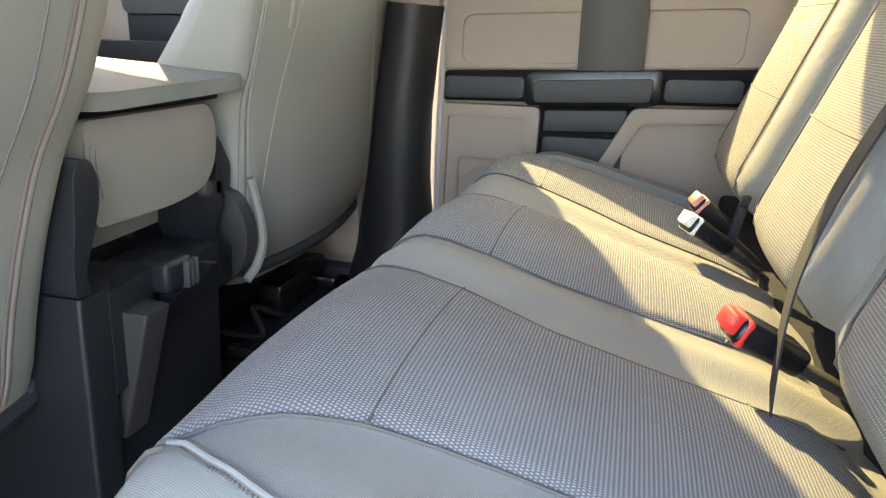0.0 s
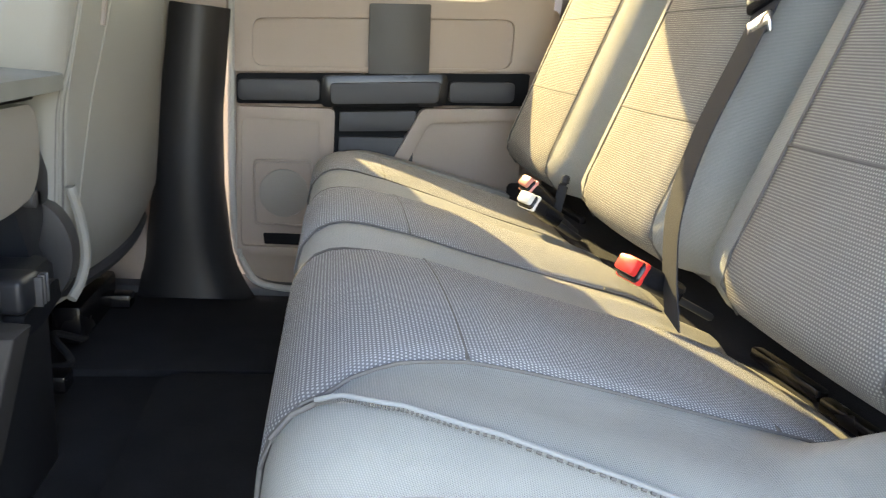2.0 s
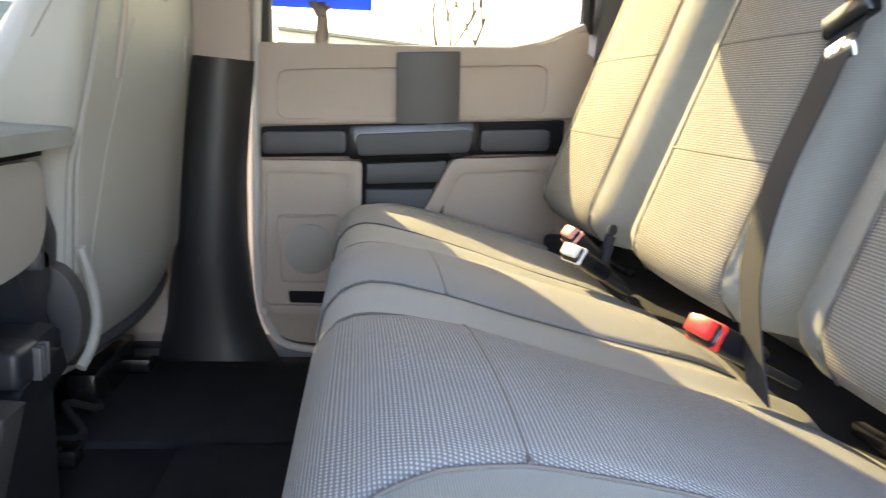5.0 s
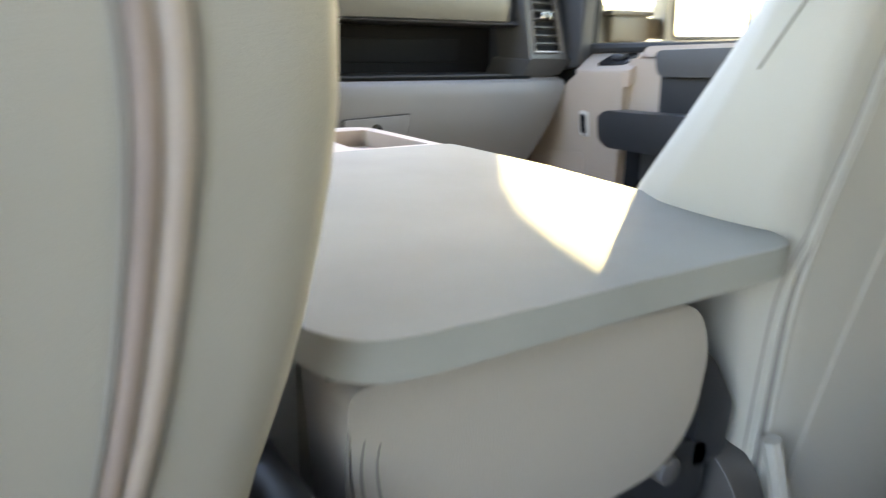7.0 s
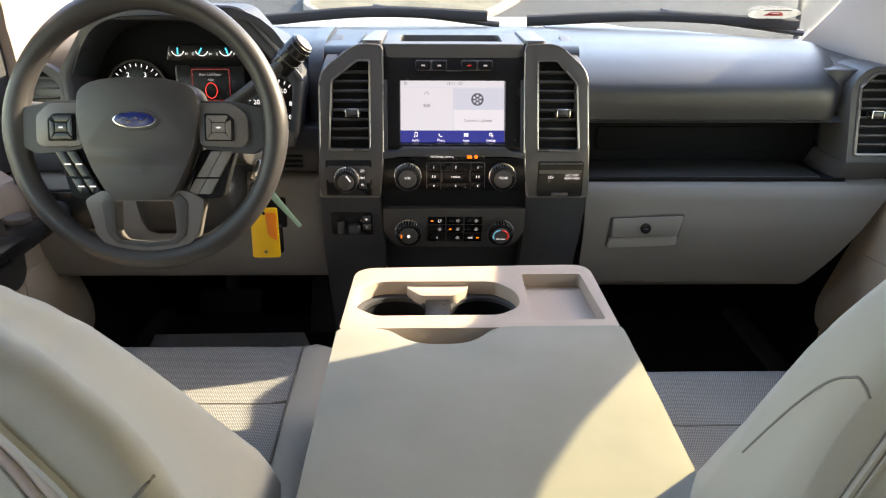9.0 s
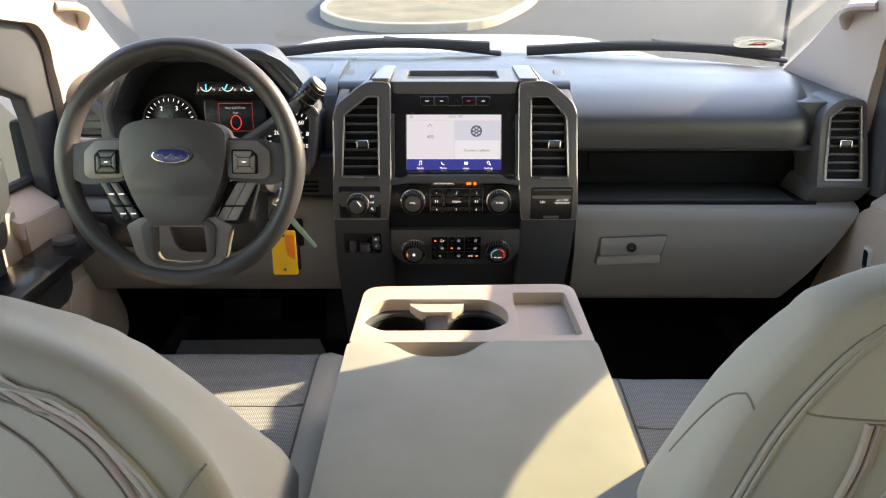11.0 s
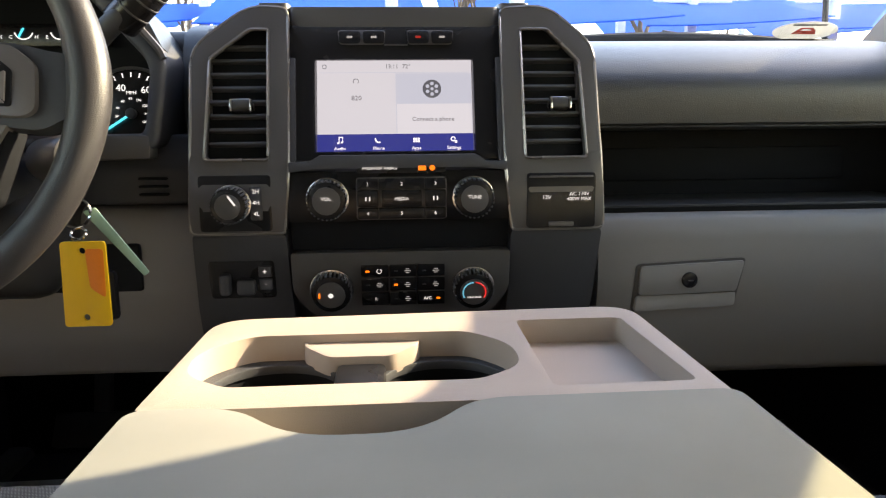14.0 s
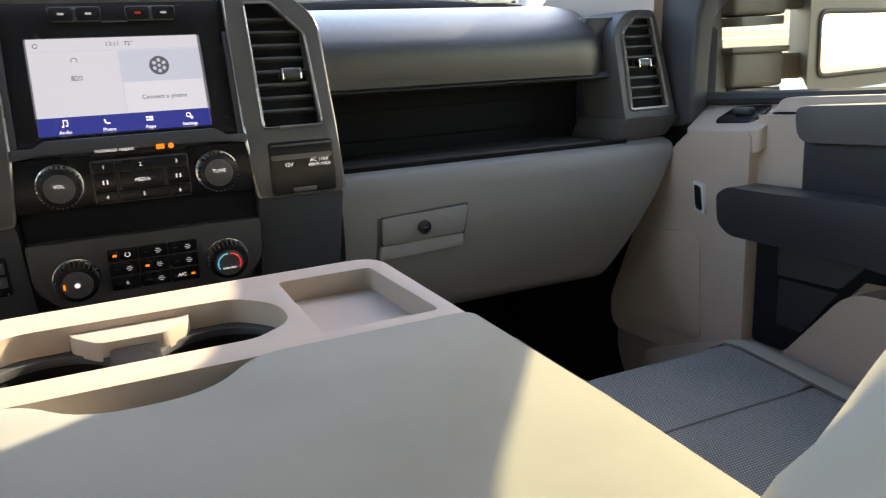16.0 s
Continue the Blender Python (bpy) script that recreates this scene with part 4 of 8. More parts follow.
    if sgn > 0:
        seam([(0.242, 0.686), (0.268, 0.680), (0.40, 0.680), (0.55, 0.680), (0.70, 0.683)], 0.0010, SEAM)
        part("seam", tube([ring(radians(a), (z - 0.16) / (zt - 0.16)) for a, z, _ in spline([(168, 0.60, 0), (178, 0.645, 0), (190, 0.678, 0), (205, 0.690, 0), (222, 0.688, 0), (238, 0.682, 0)], 6)], 0.0009, 6), SEAM, t)
        for off, mt_ in ((0.0, PIPING), (0.007, PIPING_DARK)):
            seam([(0.292 + off, 0.677), (0.290 + off, 0.64), (0.284 + off, 0.60), (0.280 + off, 0.56)], 0.0034, mt_)
    else:
        seam([(0.236, 0.645), (0.226, 0.660), (0.213, 0.669), (0.206, 0.668)], 0.0011, SEAM)
        seam([(0.360, 0.720), (0.348, 0.716), (0.316, 0.706), (0.290, 0.687), (0.268, 0.664), (0.252, 0.639)], 0.0012, SEAM)
        seam([(0.365, 0.727), (0.350, 0.723), (0.312, 0.713), (0.284, 0.693), (0.260, 0.668), (0.246, 0.643)], 0.0032, VINYL)
    part("rear_hem", tube([ring(math.radians(a), 0.035 + 0.03 * ((a - 270) / 65) ** 2) for a in steps(205, 335, 24)], 0.013, 8), DARK, t, "dark lower hem")
    # headrest on two posts, over the backrest
    hy = lerp(rear, zt) + 0.02
    hr = part("headrest", rbox((X(mid), hy + (0.0 if sgn > 0 else -0.03), zt + 0.13), (0.26, 0.10, 0.17), 0.045, rot("X", 8), 4), VINYL, t, "pale vinyl headrest")
    for dx in (-0.06, 0.06):
        part("post", tube([(X(mid + dx), hy, zt - 0.03), (X(mid + dx), hy - 0.005, zt + 0.06)], 0.007, 8), CHROME, hr)
    # cushion
    cs = lambda u, v: (X(0.205 + 0.56 * (u if sgn > 0 else 1 - u)), -0.66 + (0.52 if sgn > 0 else 0.60) * v, (0.262 if sgn > 0 else 0.270) + 0.036 * v - 0.07 * max(0, (v - 0.84) / 0.16) ** 2 - 0.035 * abs(2 * u - 1) ** 6 + 0.018 * math.exp(-((abs(2 * u - 1) - 0.8) / 0.12) ** 2))
    part("cushion", skin(cs, steps(0, 1, 26), steps(0, 1, 30), thick=0.13), VINYL, t, "pale vinyl seat cushion")
    ci = lambda u, v: cs(0.15 + 0.70 * u, v)
    o = part("cloth_panel", skin(ci, steps(0, 1, 22), steps(0.1, 0.985, 24), thick=0.004, lift=0.004), SEAT_CLOTH, t, "woven grey cloth seat panel")
    part("seam", tube([Vector(ci(u, 0.62)) + Vector((0, 0, 0.003)) for u in steps(0, 1, 14)], 0.0022, 6), STITCH, o)
    for u in (0, 1):
        part("seam", tube([Vector(ci(u, v)) + Vector((0, 0, 0.002)) for v in steps(0.1, 0.98, 18)], 0.002, 6), STITCH, o)
    part("base", rbox((X(0.48), -0.45, 0.07), (0.44, 0.42, 0.13), 0.02), DARK, t, "dark seat base")
    if sgn > 0:
        part("hinge_cover", slab([(-0.790 + 0.058 * math.cos(a), 0.262 + 0.076 * math.sin(a)) for a in (2 * math.pi * i / 36 for i in range(36))], lambda u, v, w: Vector((0.170 + w, u, v)), 0.03, 0.008, seg=3), BOX_GREY, t, "dark round hinge cover")
        part("skirt_hem", tube(spline([(0.194, -0.842, 0.350), (0.204, -0.850, 0.30), (0.210, -0.852, 0.25), (0.200, -0.846, 0.214), (0.180, -0.840, 0.196)], 6), 0.007, 8, up=(0, 1, 0)), VINYL, t, "pale vinyl skirt hem")
    return t
SEAM = mat("vinyl_seam", (0.17, 0.16, 0.148), 0.7, vary=0.12, scale=50)
PIPING = mat("piping", (0.37, 0.315, 0.280), 0.6, vary=0.08, scale=40)
PIPING_DARK = mat("dark_piping", (0.27, 0.215, 0.195), 0.65, vary=0.1, scale=40)
front_seat(1)
front_seat(-1)


# ---- middle seat folded down as a console ----
def console():
    t = thing("center_console", "folded middle seat as console with cup holders and padded lid", "console", (0.02, -0.55, 0.0))
    x0, x1 = -0.147, 0.190
    F = lambda z0: (lambda u, v, w: Vector((u, v, z0 - w)))
    # padded lid: cloth, with a finger notch at its front edge
    lid = [(x0, -0.860), (x1 - 0.022, -0.856), (x1, -0.780), (x1, -0.444), (0.040, -0.446), (0.008, -0.488), (-0.056, -0.488), (-0.090, -0.449), (x0, -0.449)]
    ob = part("lid", slab(round_poly(lid, [0.045, 0.025, 0.03, 0.012, 0.02, 0.03, 0.03, 0.02, 0.012], 5), lambda u, v, w: Vector((u, v, 0.507 - 0.030 * max(0.0, -0.60 - v) - w)), 0.019, 0.012, seg=5, cuts=[-0.60, -0.72]), CLOTH_FINE, t, "pale cloth padded lid")
    # tray block with two cup holders and a shallow bin
    fr = round_poly([(x0 + 0.002, -0.447), (x1 - 0.002, -0.444), (x1 - 0.004, -0.255), (x0 + 0.006, -0.268)], [0.006, 0.006, 0.03, 0.03], 5)
    cups = round_poly([(-0.104, -0.414), (0.047, -0.412), (0.076, -0.390), (0.076, -0.345), (0.048, -0.313), (-0.106, -0.313), (-0.136, -0.345), (-0.134, -0.390)], [0.008, 0.008, 0.03, 0.04, 0.012, 0.012, 0.04, 0.03], 5)
    tray = [(0.088, -0.427), (0.175, -0.425), (0.169, -0.288), (0.088, -0.289)]
    part("tray_block", slab(fr, F(0.505), 0.05, 0.006, holes=[cups, round_poly(tray, 0.006, 3)], seg=3), BEIGE, t, "beige moulded tray top")
    part("tray_bin", slab([(0.082, -0.432), (0.180, -0.430), (0.176, -0.282), (0.082, -0.284)], F(0.486), 0.01, 0), BEIGE, t)
    ring_ = lambda cx, r: [(cx + r * math.cos(a), -0.366 + r * math.sin(a)) for a in (2 * math.pi * i / 32 for i in range(32))]
    wells = (-0.083, 0.029)
    part("cup_liner", slab(round_poly([(-0.14, -0.418), (0.080, -0.416), (0.080, -0.308), (-0.14, -0.308)], 0.01), F(0.486), 0.006, 0.002, holes=[ring_(c, 0.043) for c in wells]), DARK, t, "dark cup holder insert")
    for c in wells:
        bm = bmesh.new()
        cyl((c, -0.366, 0.452), (0, 0, 1), 0.0445, 0.062, 40, 0, bm=bm)
        bmesh.ops.delete(bm, geom=[g for g in bm.faces if g.normal.z > 0.9], context="FACES")
        bmesh.ops.solidify(bm, geom=bm.faces[:], thickness=-0.002)
        cu = part("cup_holder", bm, VOID, t, "dark round cup holder")
        part("grip", rbox((c + 0.026, -0.392, 0.472), (0.016, 0.003, 0.008), 0.001, rot("Z", 40)), GUN, cu, "grey spring grip")
    part("cup_divider", slab(round_poly([(-0.070, -0.310), (0.014, -0.310), (0.012, -0.322), (-0.006, -0.341), (-0.050, -0.341), (-0.068, -0.322)], [0.004, 0.004, 0.02, 0.006, 0.006, 0.02], 4), lambda u, v, w: Vector((u, v, 0.499 + 0.10 * min(0, v + 0.322) - w)), 0.014, 0.002), BEIGE, t, "beige divider between the cups")
    part("divider_web", rbox((-0.0275, -0.376, 0.484), (0.034, 0.074, 0.016), 0.004), BLACK, t)
    # body under the lid and its rear flap
    part("body", rbox(((x0 + x1) / 2, -0.602, 0.385), (0.305, 0.335, 0.185), 0.03), VINYL, t, "pale vinyl console side")
    part("front_body", rbox(((x0 + x1) / 2, -0.36, 0.35), (0.30, 0.17, 0.126), 0.02), DARK, t, "dark console front")
    part("front_skirt", slab(round_poly([(x0 + 0.006, -0.442), (x1 - 0.006, -0.440), (x1 - 0.010, -0.262), (x0 + 0.012, -0.275)], 0.02, 4), F(0.456), 0.05, 0.002, holes=[[(x0 + 0.010, -0.432), (x1 - 0.010, -0.430), (x1 - 0.014, -0.272), (x0 + 0.016, -0.285)]]), BEIGE, t)
    part("rear_gap", rbox(((x0 + x1) / 2 - 0.01, -0.790, 0.472), (0.285, 0.06, 0.012), 0.003), VOID, t, "black hinge gap")
    # flap hanging below the lid, its shade put into the vinyl colour
    flap = round_poly([(-0.130, 0.469), (0.104, 0.466), (0.121, 0.435), (0.114, 0.385), (0.088, 0.358), (0.02, 0.350), (-0.122, 0.354)], [0.012, 0.02, 0.03, 0.03, 0.03, 0.03, 0.012], 6)
    part("rear_flap", slab(flap, lambda u, v, w: Vector((u, -0.835 + w, v)), 0.05, 0.02, seg=4), FLAP_SHADED, t, "brownish vinyl folded cushion end, darkened for shade")
    for x_, z_ in ((-0.126, 0.462), (-0.119, 0.455), (-0.111, 0.448)):
        part("crease", tube(spline([(x_, -0.8335, z_), (x_ - 0.004, -0.8345, 0.425), (x_ + 0.003, -0.8345, 0.385)], 5), 0.0012, 6, up=(0, 1, 0)), SEAM, t)
    return t
console()


def console_base():
    t = thing("seat_pedestal", "dark moulded pedestal with hinges under the folded middle seat", "seat base", (0.0, -0.75, 0.0))
    W = lambda y: (lambda u, v, w: Vector((u, y + w, v)))
    Z = lambda z: (lambda u, v, w: Vector((u, v, z - w)))
    # slender left hinge arm on its square post
    arm = [(-0.178, 0.428), (-0.168, 0.440), (-0.152, 0.437), (-0.143, 0.416), (-0.145, 0.390), (-0.159, 0.356), (-0.173, 0.325), (-0.166, 0.302), (-0.190, 0.302), (-0.189, 0.34), (-0.182, 0.38)]
    part("hinge_arm", slab(round_poly(arm, 0.008), W(-0.860), 0.085, 0.006, seg=4), DARK_SEAT, t, "dark curved hinge arm")
    arm2 = [(0.118, 0.440), (0.150, 0.410), (0.176, 0.372), (0.170, 0.335), (0.135, 0.335), (0.138, 0.38), (0.122, 0.41)]
    part("hinge_arm", slab(round_poly(arm2, 0.008), W(-0.822), 0.06, 0.008, seg=3), DARK_SEAT, t, "dark curved hinge arm")
    part("post", slab(round_poly([(-0.188, -0.80), (-0.186, -0.860), (-0.143, -0.858), (-0.120, -0.842), (-0.120, -0.70), (-0.188, -0.70)], [0.004, 0.006, 0.004, 0.004, 0.004, 0.004]), Z(0.300), 0.300, 0.004, seg=3), DARK_SEAT, t, "dark square post")
    # ledge beside the post, and the lower shelf
    part("ledge", slab(round_poly([(-0.141, -0.857), (-0.058, -0.852), (-0.046, -0.826), (-0.07, -0.75), (-0.141, -0.75)], 0.003), Z(0.293), 0.12, 0.004, seg=3), DARK_SEAT, t, "dark flat ledge")
    part("shelf", slab(round_poly([(-0.056, -0.838), (0.020, -0.846), (0.098, -0.844), (0.125, -0.800), (0.125, -0.745), (-0.056, -0.745)], 0.003), Z(0.279), 0.03, 0.004, seg=3), DARK_SEAT, t, "dark flat shelf")
    part("body", slab([(-0.118, -0.838), (0.10, -0.838), (0.165, -0.800), (0.165, -0.66), (-0.118, -0.66)], Z(0.252), 0.252, 0.004), DARK_SEAT, t, "dark moulded body")
    part("back_wall", slab(round_poly([(-0.15, 0.28), (0.165, 0.27), (0.168, 0.36), (0.118, 0.372), (0.06, 0.378), (-0.15, 0.385)], 0.006), W(-0.760), 0.03, 0.004), BLACK, t)
    side = [(0.060, 0.352), (0.095, 0.366), (0.150, 0.352), (0.150, 0.315), (0.128, 0.285), (0.146, 0.262), (0.172, 0.25), (0.180, 0.20), (0.10, 0.20), (0.10, 0.275)]
    part("side_block", slab(round_poly(side, 0.006), W(-0.822), 0.09, 0.006, seg=3), DARK_SEAT, t, "dark stepped side block")
    # open box that stands out at the foot of the ledge
    def box_at(u, v, w):
        k = max(0.0, min(1.0, w / 0.14))
        return Vector((u, v + 0.040 * k * (1 if v < -0.86 else 0), 0.262 - w))
    part("box", slab(round_poly([(-0.121, -0.835), (-0.119, -0.886), (-0.079, -0.888), (-0.070, -0.835)], 0.004), box_at, 0.16, 0.004, seg=3), BOX_GREY, t, "dark grey lower box")
    # latch with its two-pronged catch
    h = part("latch", rbox((-0.034, -0.853, 0.281), (0.048, 0.044, 0.040), 0.008, rot("Z", -5), 3), DARK_SEAT, t, "dark latch block")
    for dx in (-0.030, -0.021, -0.012):
        part("latch_prong", rbox((dx, -0.878, 0.280), (0.0045, 0.010, 0.034), 0.0016), SLATE, h)
    part("wedge", slab(round_poly([(0.000, 0.256), (0.022, 0.250), (0.042, 0.268), (0.066, 0.264), (0.098, 0.229), (0.074, 0.222), (0.049, 0.214), (0.010, 0.213), (-0.028, 0.226), (-0.03, 0.25)], 0.005), lambda u, v, w: Vector((u, -0.864 + 0.25 * (0.26 - v) + w, v)), 0.07, 0.006, seg=3), DARK_SEAT, t, "dark wedge-shaped moulding")
    part("bolt", cyl((0.098, -0.810, 0.352), (0, 1, 0), 0.010, 0.05, 16, 0.003), SLATE, t, "dark grey bolt cap")
    part("screw", cyl((0.085, -0.802, 0.318), (0, 1, 0), 0.006, 0.036, 16, 0.002), GUN, t)
    part("foot", rbox((0.0, -0.72, 0.05), (0.26, 0.20, 0.10), 0.01), DARK, t)
    return t
console_base()

# ---- dashboard ----
FACE = [(0.0, 0.10), (0.20, 0.06), (0.40, 0.012), (0.45, -0.008), (0.53, -0.026), (0.58, -0.028), (0.62, -0.020), (0.70, 0.004), (0.775, 0.028)]
CUTS = [z for z, _ in FACE[1:-1]]
fy = lambda z: lerp(FACE, z)
def tilt(z):
    return math.degrees(math.atan((fy(z + 0.004) - fy(z - 0.004)) / 0.008))
def FT(off=0.0):
    """Onto the stack's face, off metres behind it (before it: minus)."""
    return lambda u, v, w: Vector((u, fy(v) + off + w, v))
def on_face(u, z, off=0.0):
    return Vector((u, fy(z) + off, z))
def upright(z):
    return rot("X", 90 - tilt(z))


def sticker(body, size, u, z, off, material, parent, align="CENTER"):
    return text(body, size, on_face(u, z, off), upright(z), material, parent, align)


def vent(parent, outline, to, slats, u0, u1, tab, depth=0.03, lines=None, rim=0.006):
    """An air vent: a framed opening with tilted slats and a chromed tab."""
    v = part("vent", slab(outline, lambda a, b, w: to(a, b, w + 0.004), depth, 0.002), VOID, parent, "black louvred air vent")
    for z, a, b in slats:
        p, q = to(a, z, 0.006), to(b, z, 0.006)
        m = (p + q) / 2
        part("slat", rbox(m + Vector((0, -0.001, 0)), ((q - p).length, 0.016, 0.0040), 0.0014, rot("X", -24), 2), SLAT, v)
    u, z = tab
    tb = part("tab", rbox(to(u, z, -0.003), (0.024, 0.018, 0.013), 0.004, rot("X", -10), 3), SLAT, v, "dark tab with bright edges")
    for dx in (-0.0105, 0.0105):
        part("tab_edge", rbox(to(u + dx, z, -0.008), (0.003, 0.012, 0.0135), 0.0012, rot("X", -10), 2), CHROME, tb)
    part("tab_top", rbox(to(u, z + 0.006, -0.006), (0.020, 0.012, 0.0016), 0.0006, rot("X", -10), 1), CHROME, tb)
    return v


def knob(parent, c, r, h, z, name="knob", ring=True):
    """A round ribbed knob with a bright base ring, facing out of the stack."""
    ax = Vector((0, -math.cos(radians(tilt(z))), math.sin(radians(tilt(z)))))
    k = part(name, cyl(c + ax * h / 2, ax, r, h, 40, 0.003), BLACK, parent, "black ribbed rotary knob")
    if ring:
        part("ring", cyl(c + ax * 0.002, ax, r + 0.0025, 0.005, 40, 0.001), CHROME, k, "bright base ring")
    bm = bmesh.new()
    side = Vector((1, 0, 0))
    up = ax.cross(side)
    for i in range(28):
        a = 2 * math.pi * i / 28
        p = c + ax * (h * 0.55) + (r) * (math.cos(a) * side + math.sin(a) * up)
        rbox(p, (0.0022, 0.0022, h * 0.8), 0.0006, Vector((0, 0, 1)).rotation_difference(ax).to_matrix(), 1, bm)
    part("ribs", bm, DARK, k)
    part("cap", cyl(c + ax * (h + 0.0006), ax, r * 0.72, 0.0015, 32, 0.0005), SLATE, k)
    return k, ax


ORANGE = glow("orange_lamp", (1.0, 0.20, 0.01), 0.95)
FAINT = glow("faint_icon", (0.7, 0.72, 0.74), 0.32)
ICON = glow("white_icon", (0.75, 0.78, 0.8), 0.75)


def bar_on(parent, u, z, w, h, off, material, name="mark"):
    return part(name, rbox(on_face(u, z, off), (w, 0.0008, h), 0.0003, rot("X", -tilt(z)), 1), material, parent)


def dash():
    t = thing("dashboard", "two-tone dashboard with dark upper pad and grey lower panels", "dashboard", (CX, 0.2, 0.0))
    def section(name, pts, xa, xb, material, label="", bev=0.008):
        return part(name, slab(pts, lambda u, v, w: Vector((xa + w, u, v)), xb - xa, bev, seg=3), material, t, label)
    # passenger side
    prof = spline([(0.085, 0.644, 0), (0.062, 0.643, 0), (0.0575, 0.654, 0), (0.056, 0.685, 0), (0.064, 0.708, 0), (0.088, 0.727, 0), (0.135, 0.745, 0), (0.20, 0.756, 0), (0.30, 0.763, 0), (0.54, 0.764, 0)], 6)
    def pad(u, v):
        p = path_at([(0, p[0], p[1]) for p in prof], v)
        x = 0.222 + 0.455 * u + 0.07 * u * min(1, max(0, (p[1] - 0.05) / 0.3))
        e = max(0, (u - 0.9) / 0.1)
        far = min(1, max(0, (p[1] - 0.24) / 0.30))
        return (x, p[1] + 0.012 * e ** 3, p[2] - 0.008 * e ** 3 - 0.030 * u * u * far)
    part("upper_pad", skin(pad, steps(0, 1, 30), steps(0, 1, 60), thick=0.02), PAD, t, "dark grained dashboard pad")
    section("pad_lip", round_poly([(0.060, 0.642), (0.075, 0.638), (0.17, 0.636), (0.17, 0.646), (0.07, 0.650)], 0.002), 0.226, 0.690, DARK, "dark underside of the pad", 0.001)
    # shelf and its ridge coloured near-black for the shade under the pad overhang
    section("shelf", [(0.030, 0.548), (0.165, 0.540), (0.165, 0.642), (0.185, 0.642), (0.185, 0.528), (0.034, 0.530)], 0.226, 0.70, VOID, "open shelf coloured black for the shade in it", 0.002)
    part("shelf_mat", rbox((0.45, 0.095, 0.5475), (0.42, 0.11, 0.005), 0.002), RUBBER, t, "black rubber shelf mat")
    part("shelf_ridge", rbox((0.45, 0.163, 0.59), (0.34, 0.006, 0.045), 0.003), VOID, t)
    glove = part("glovebox", slab(round_poly([(0.040, 0.545), (0.020, 0.538), (0.012, 0.52), (0.008, 0.46), (0.020, 0.40), (0.045, 0.335), (0.075, 0.322), (0.25, 0.33), (0.25, 0.53)], [0.004, 0.006, 0.01, 0.02, 0.02, 0.02, 0.01, 0.01, 0.01], 4), lambda u, v, w: Vector((0.236 + w * (1 - (0.012 + 0.57 * max(0, 0.53 - v)) / 0.554), u, v)), 0.554, 0.008, seg=3), GREY_TRIM, t, "grey glovebox panel")
    hd = part("handle_plate", slab(round_poly([(0.286, 0.481), (0.412, 0.486), (0.403, 0.449), (0.285, 0.446)], 0.004), lambda u, v, w: Vector((u, 0.004 + w, v)), 0.03, 0.003), GREY_TRIM, glove, "grey glovebox latch")
    part("handle_gap", slab(round_poly([(0.2815, 0.4835), (0.4145, 0.4895), (0.4040, 0.4290), (0.2775, 0.4245)], 0.006), lambda u, v, w: Vector((u, 0.0072 + w + max(0, 0.46 - v) * 0.12, v)), 0.03, 0.0), SLATE, glove)
    part("finger_scoop", slab(round_poly([(0.2825, 0.4445), (0.4045, 0.4475), (0.4020, 0.4310), (0.2795, 0.4265)], 0.004), lambda u, v, w: Vector((u, 0.0068 - 0.20 * (0.446 - v) + w, v)), 0.02, 0.001), GREY_TRIM, glove)
    part("lock", cyl((0.345, 0.003, 0.464), (0, 1, 0), 0.0095, 0.006, 24, 0.002), BLACK, hd, "black key lock")
    part("keyhole", rbox((0.345, -0.0006, 0.464), (0.007, 0.001, 0.0015), 0.0005, None, 1), GUN, hd)
    # driver's side
    knee = section("knee_panel", round_poly([(0.04, 0.562), (0.020, 0.555), (0.012, 0.53), (0.010, 0.46), (0.025, 0.40), (0.05, 0.352), (0.08, 0.345), (0.25, 0.345), (0.25, 0.56)], 0.01, 3), -0.765, -0.226, GREY_TRIM, "grey knee panel")
    part("tray_slot", rbox((-0.40, 0.010, 0.492), (0.22, 0.01, 0.055), 0.004), VOID, knee, "black storage slot")
    section("left_end_pad", round_poly([(0.06, 0.60), (0.055, 0.70), (0.09, 0.757), (0.14, 0.772), (0.30, 0.783), (0.30, 0.60)], 0.02, 4), -0.74, -0.632, PAD)
    section("inner_pad", round_poly([(0.07, 0.60), (0.065, 0.70), (0.09, 0.757), (0.14, 0.772), (0.30, 0.783), (0.30, 0.60)], 0.02, 4), -0.247, -0.222, PAD)
    section("left_pad", round_poly([(0.14, 0.60), (0.14, 0.765), (0.30, 0.774), (0.54, 0.760), (0.54, 0.60)], 0.02, 4), -0.739, -0.2245, PAD, "dark grained dashboard pad")
    section("cross_pad", round_poly([(0.10, 0.60), (0.10, 0.765), (0.30, 0.774), (0.54, 0.760), (0.54, 0.60)], 0.02, 4), -0.224, 0.224, PAD)
    section("column_trim", round_poly([(0.02, 0.562), (0.015, 0.60), (0.03, 0.64), (0.20, 0.64), (0.20, 0.56)], 0.006), -0.74, -0.226, DARK, "dark trim under the gauges")
    for k in range(3):
        part("slit", rbox((-0.272, 0.0165, 0.592 - 0.009 * k), (0.032, 0.01, 0.0032), 0.001, None, 1), VOID, t)
    # ---- middle stack ----
    body = part("stack_body", slab(round_poly([(-0.215, 0.02), (0.217, 0.02), (0.222, 0.53), (0.219, 0.70), (0.160, 0.770), (-0.155, 0.770), (-0.214, 0.70), (-0.218, 0.53)], 0.006), FT(0.050), 0.10, 0.002, cuts=CUTS), DARK, t, "dark middle stack")
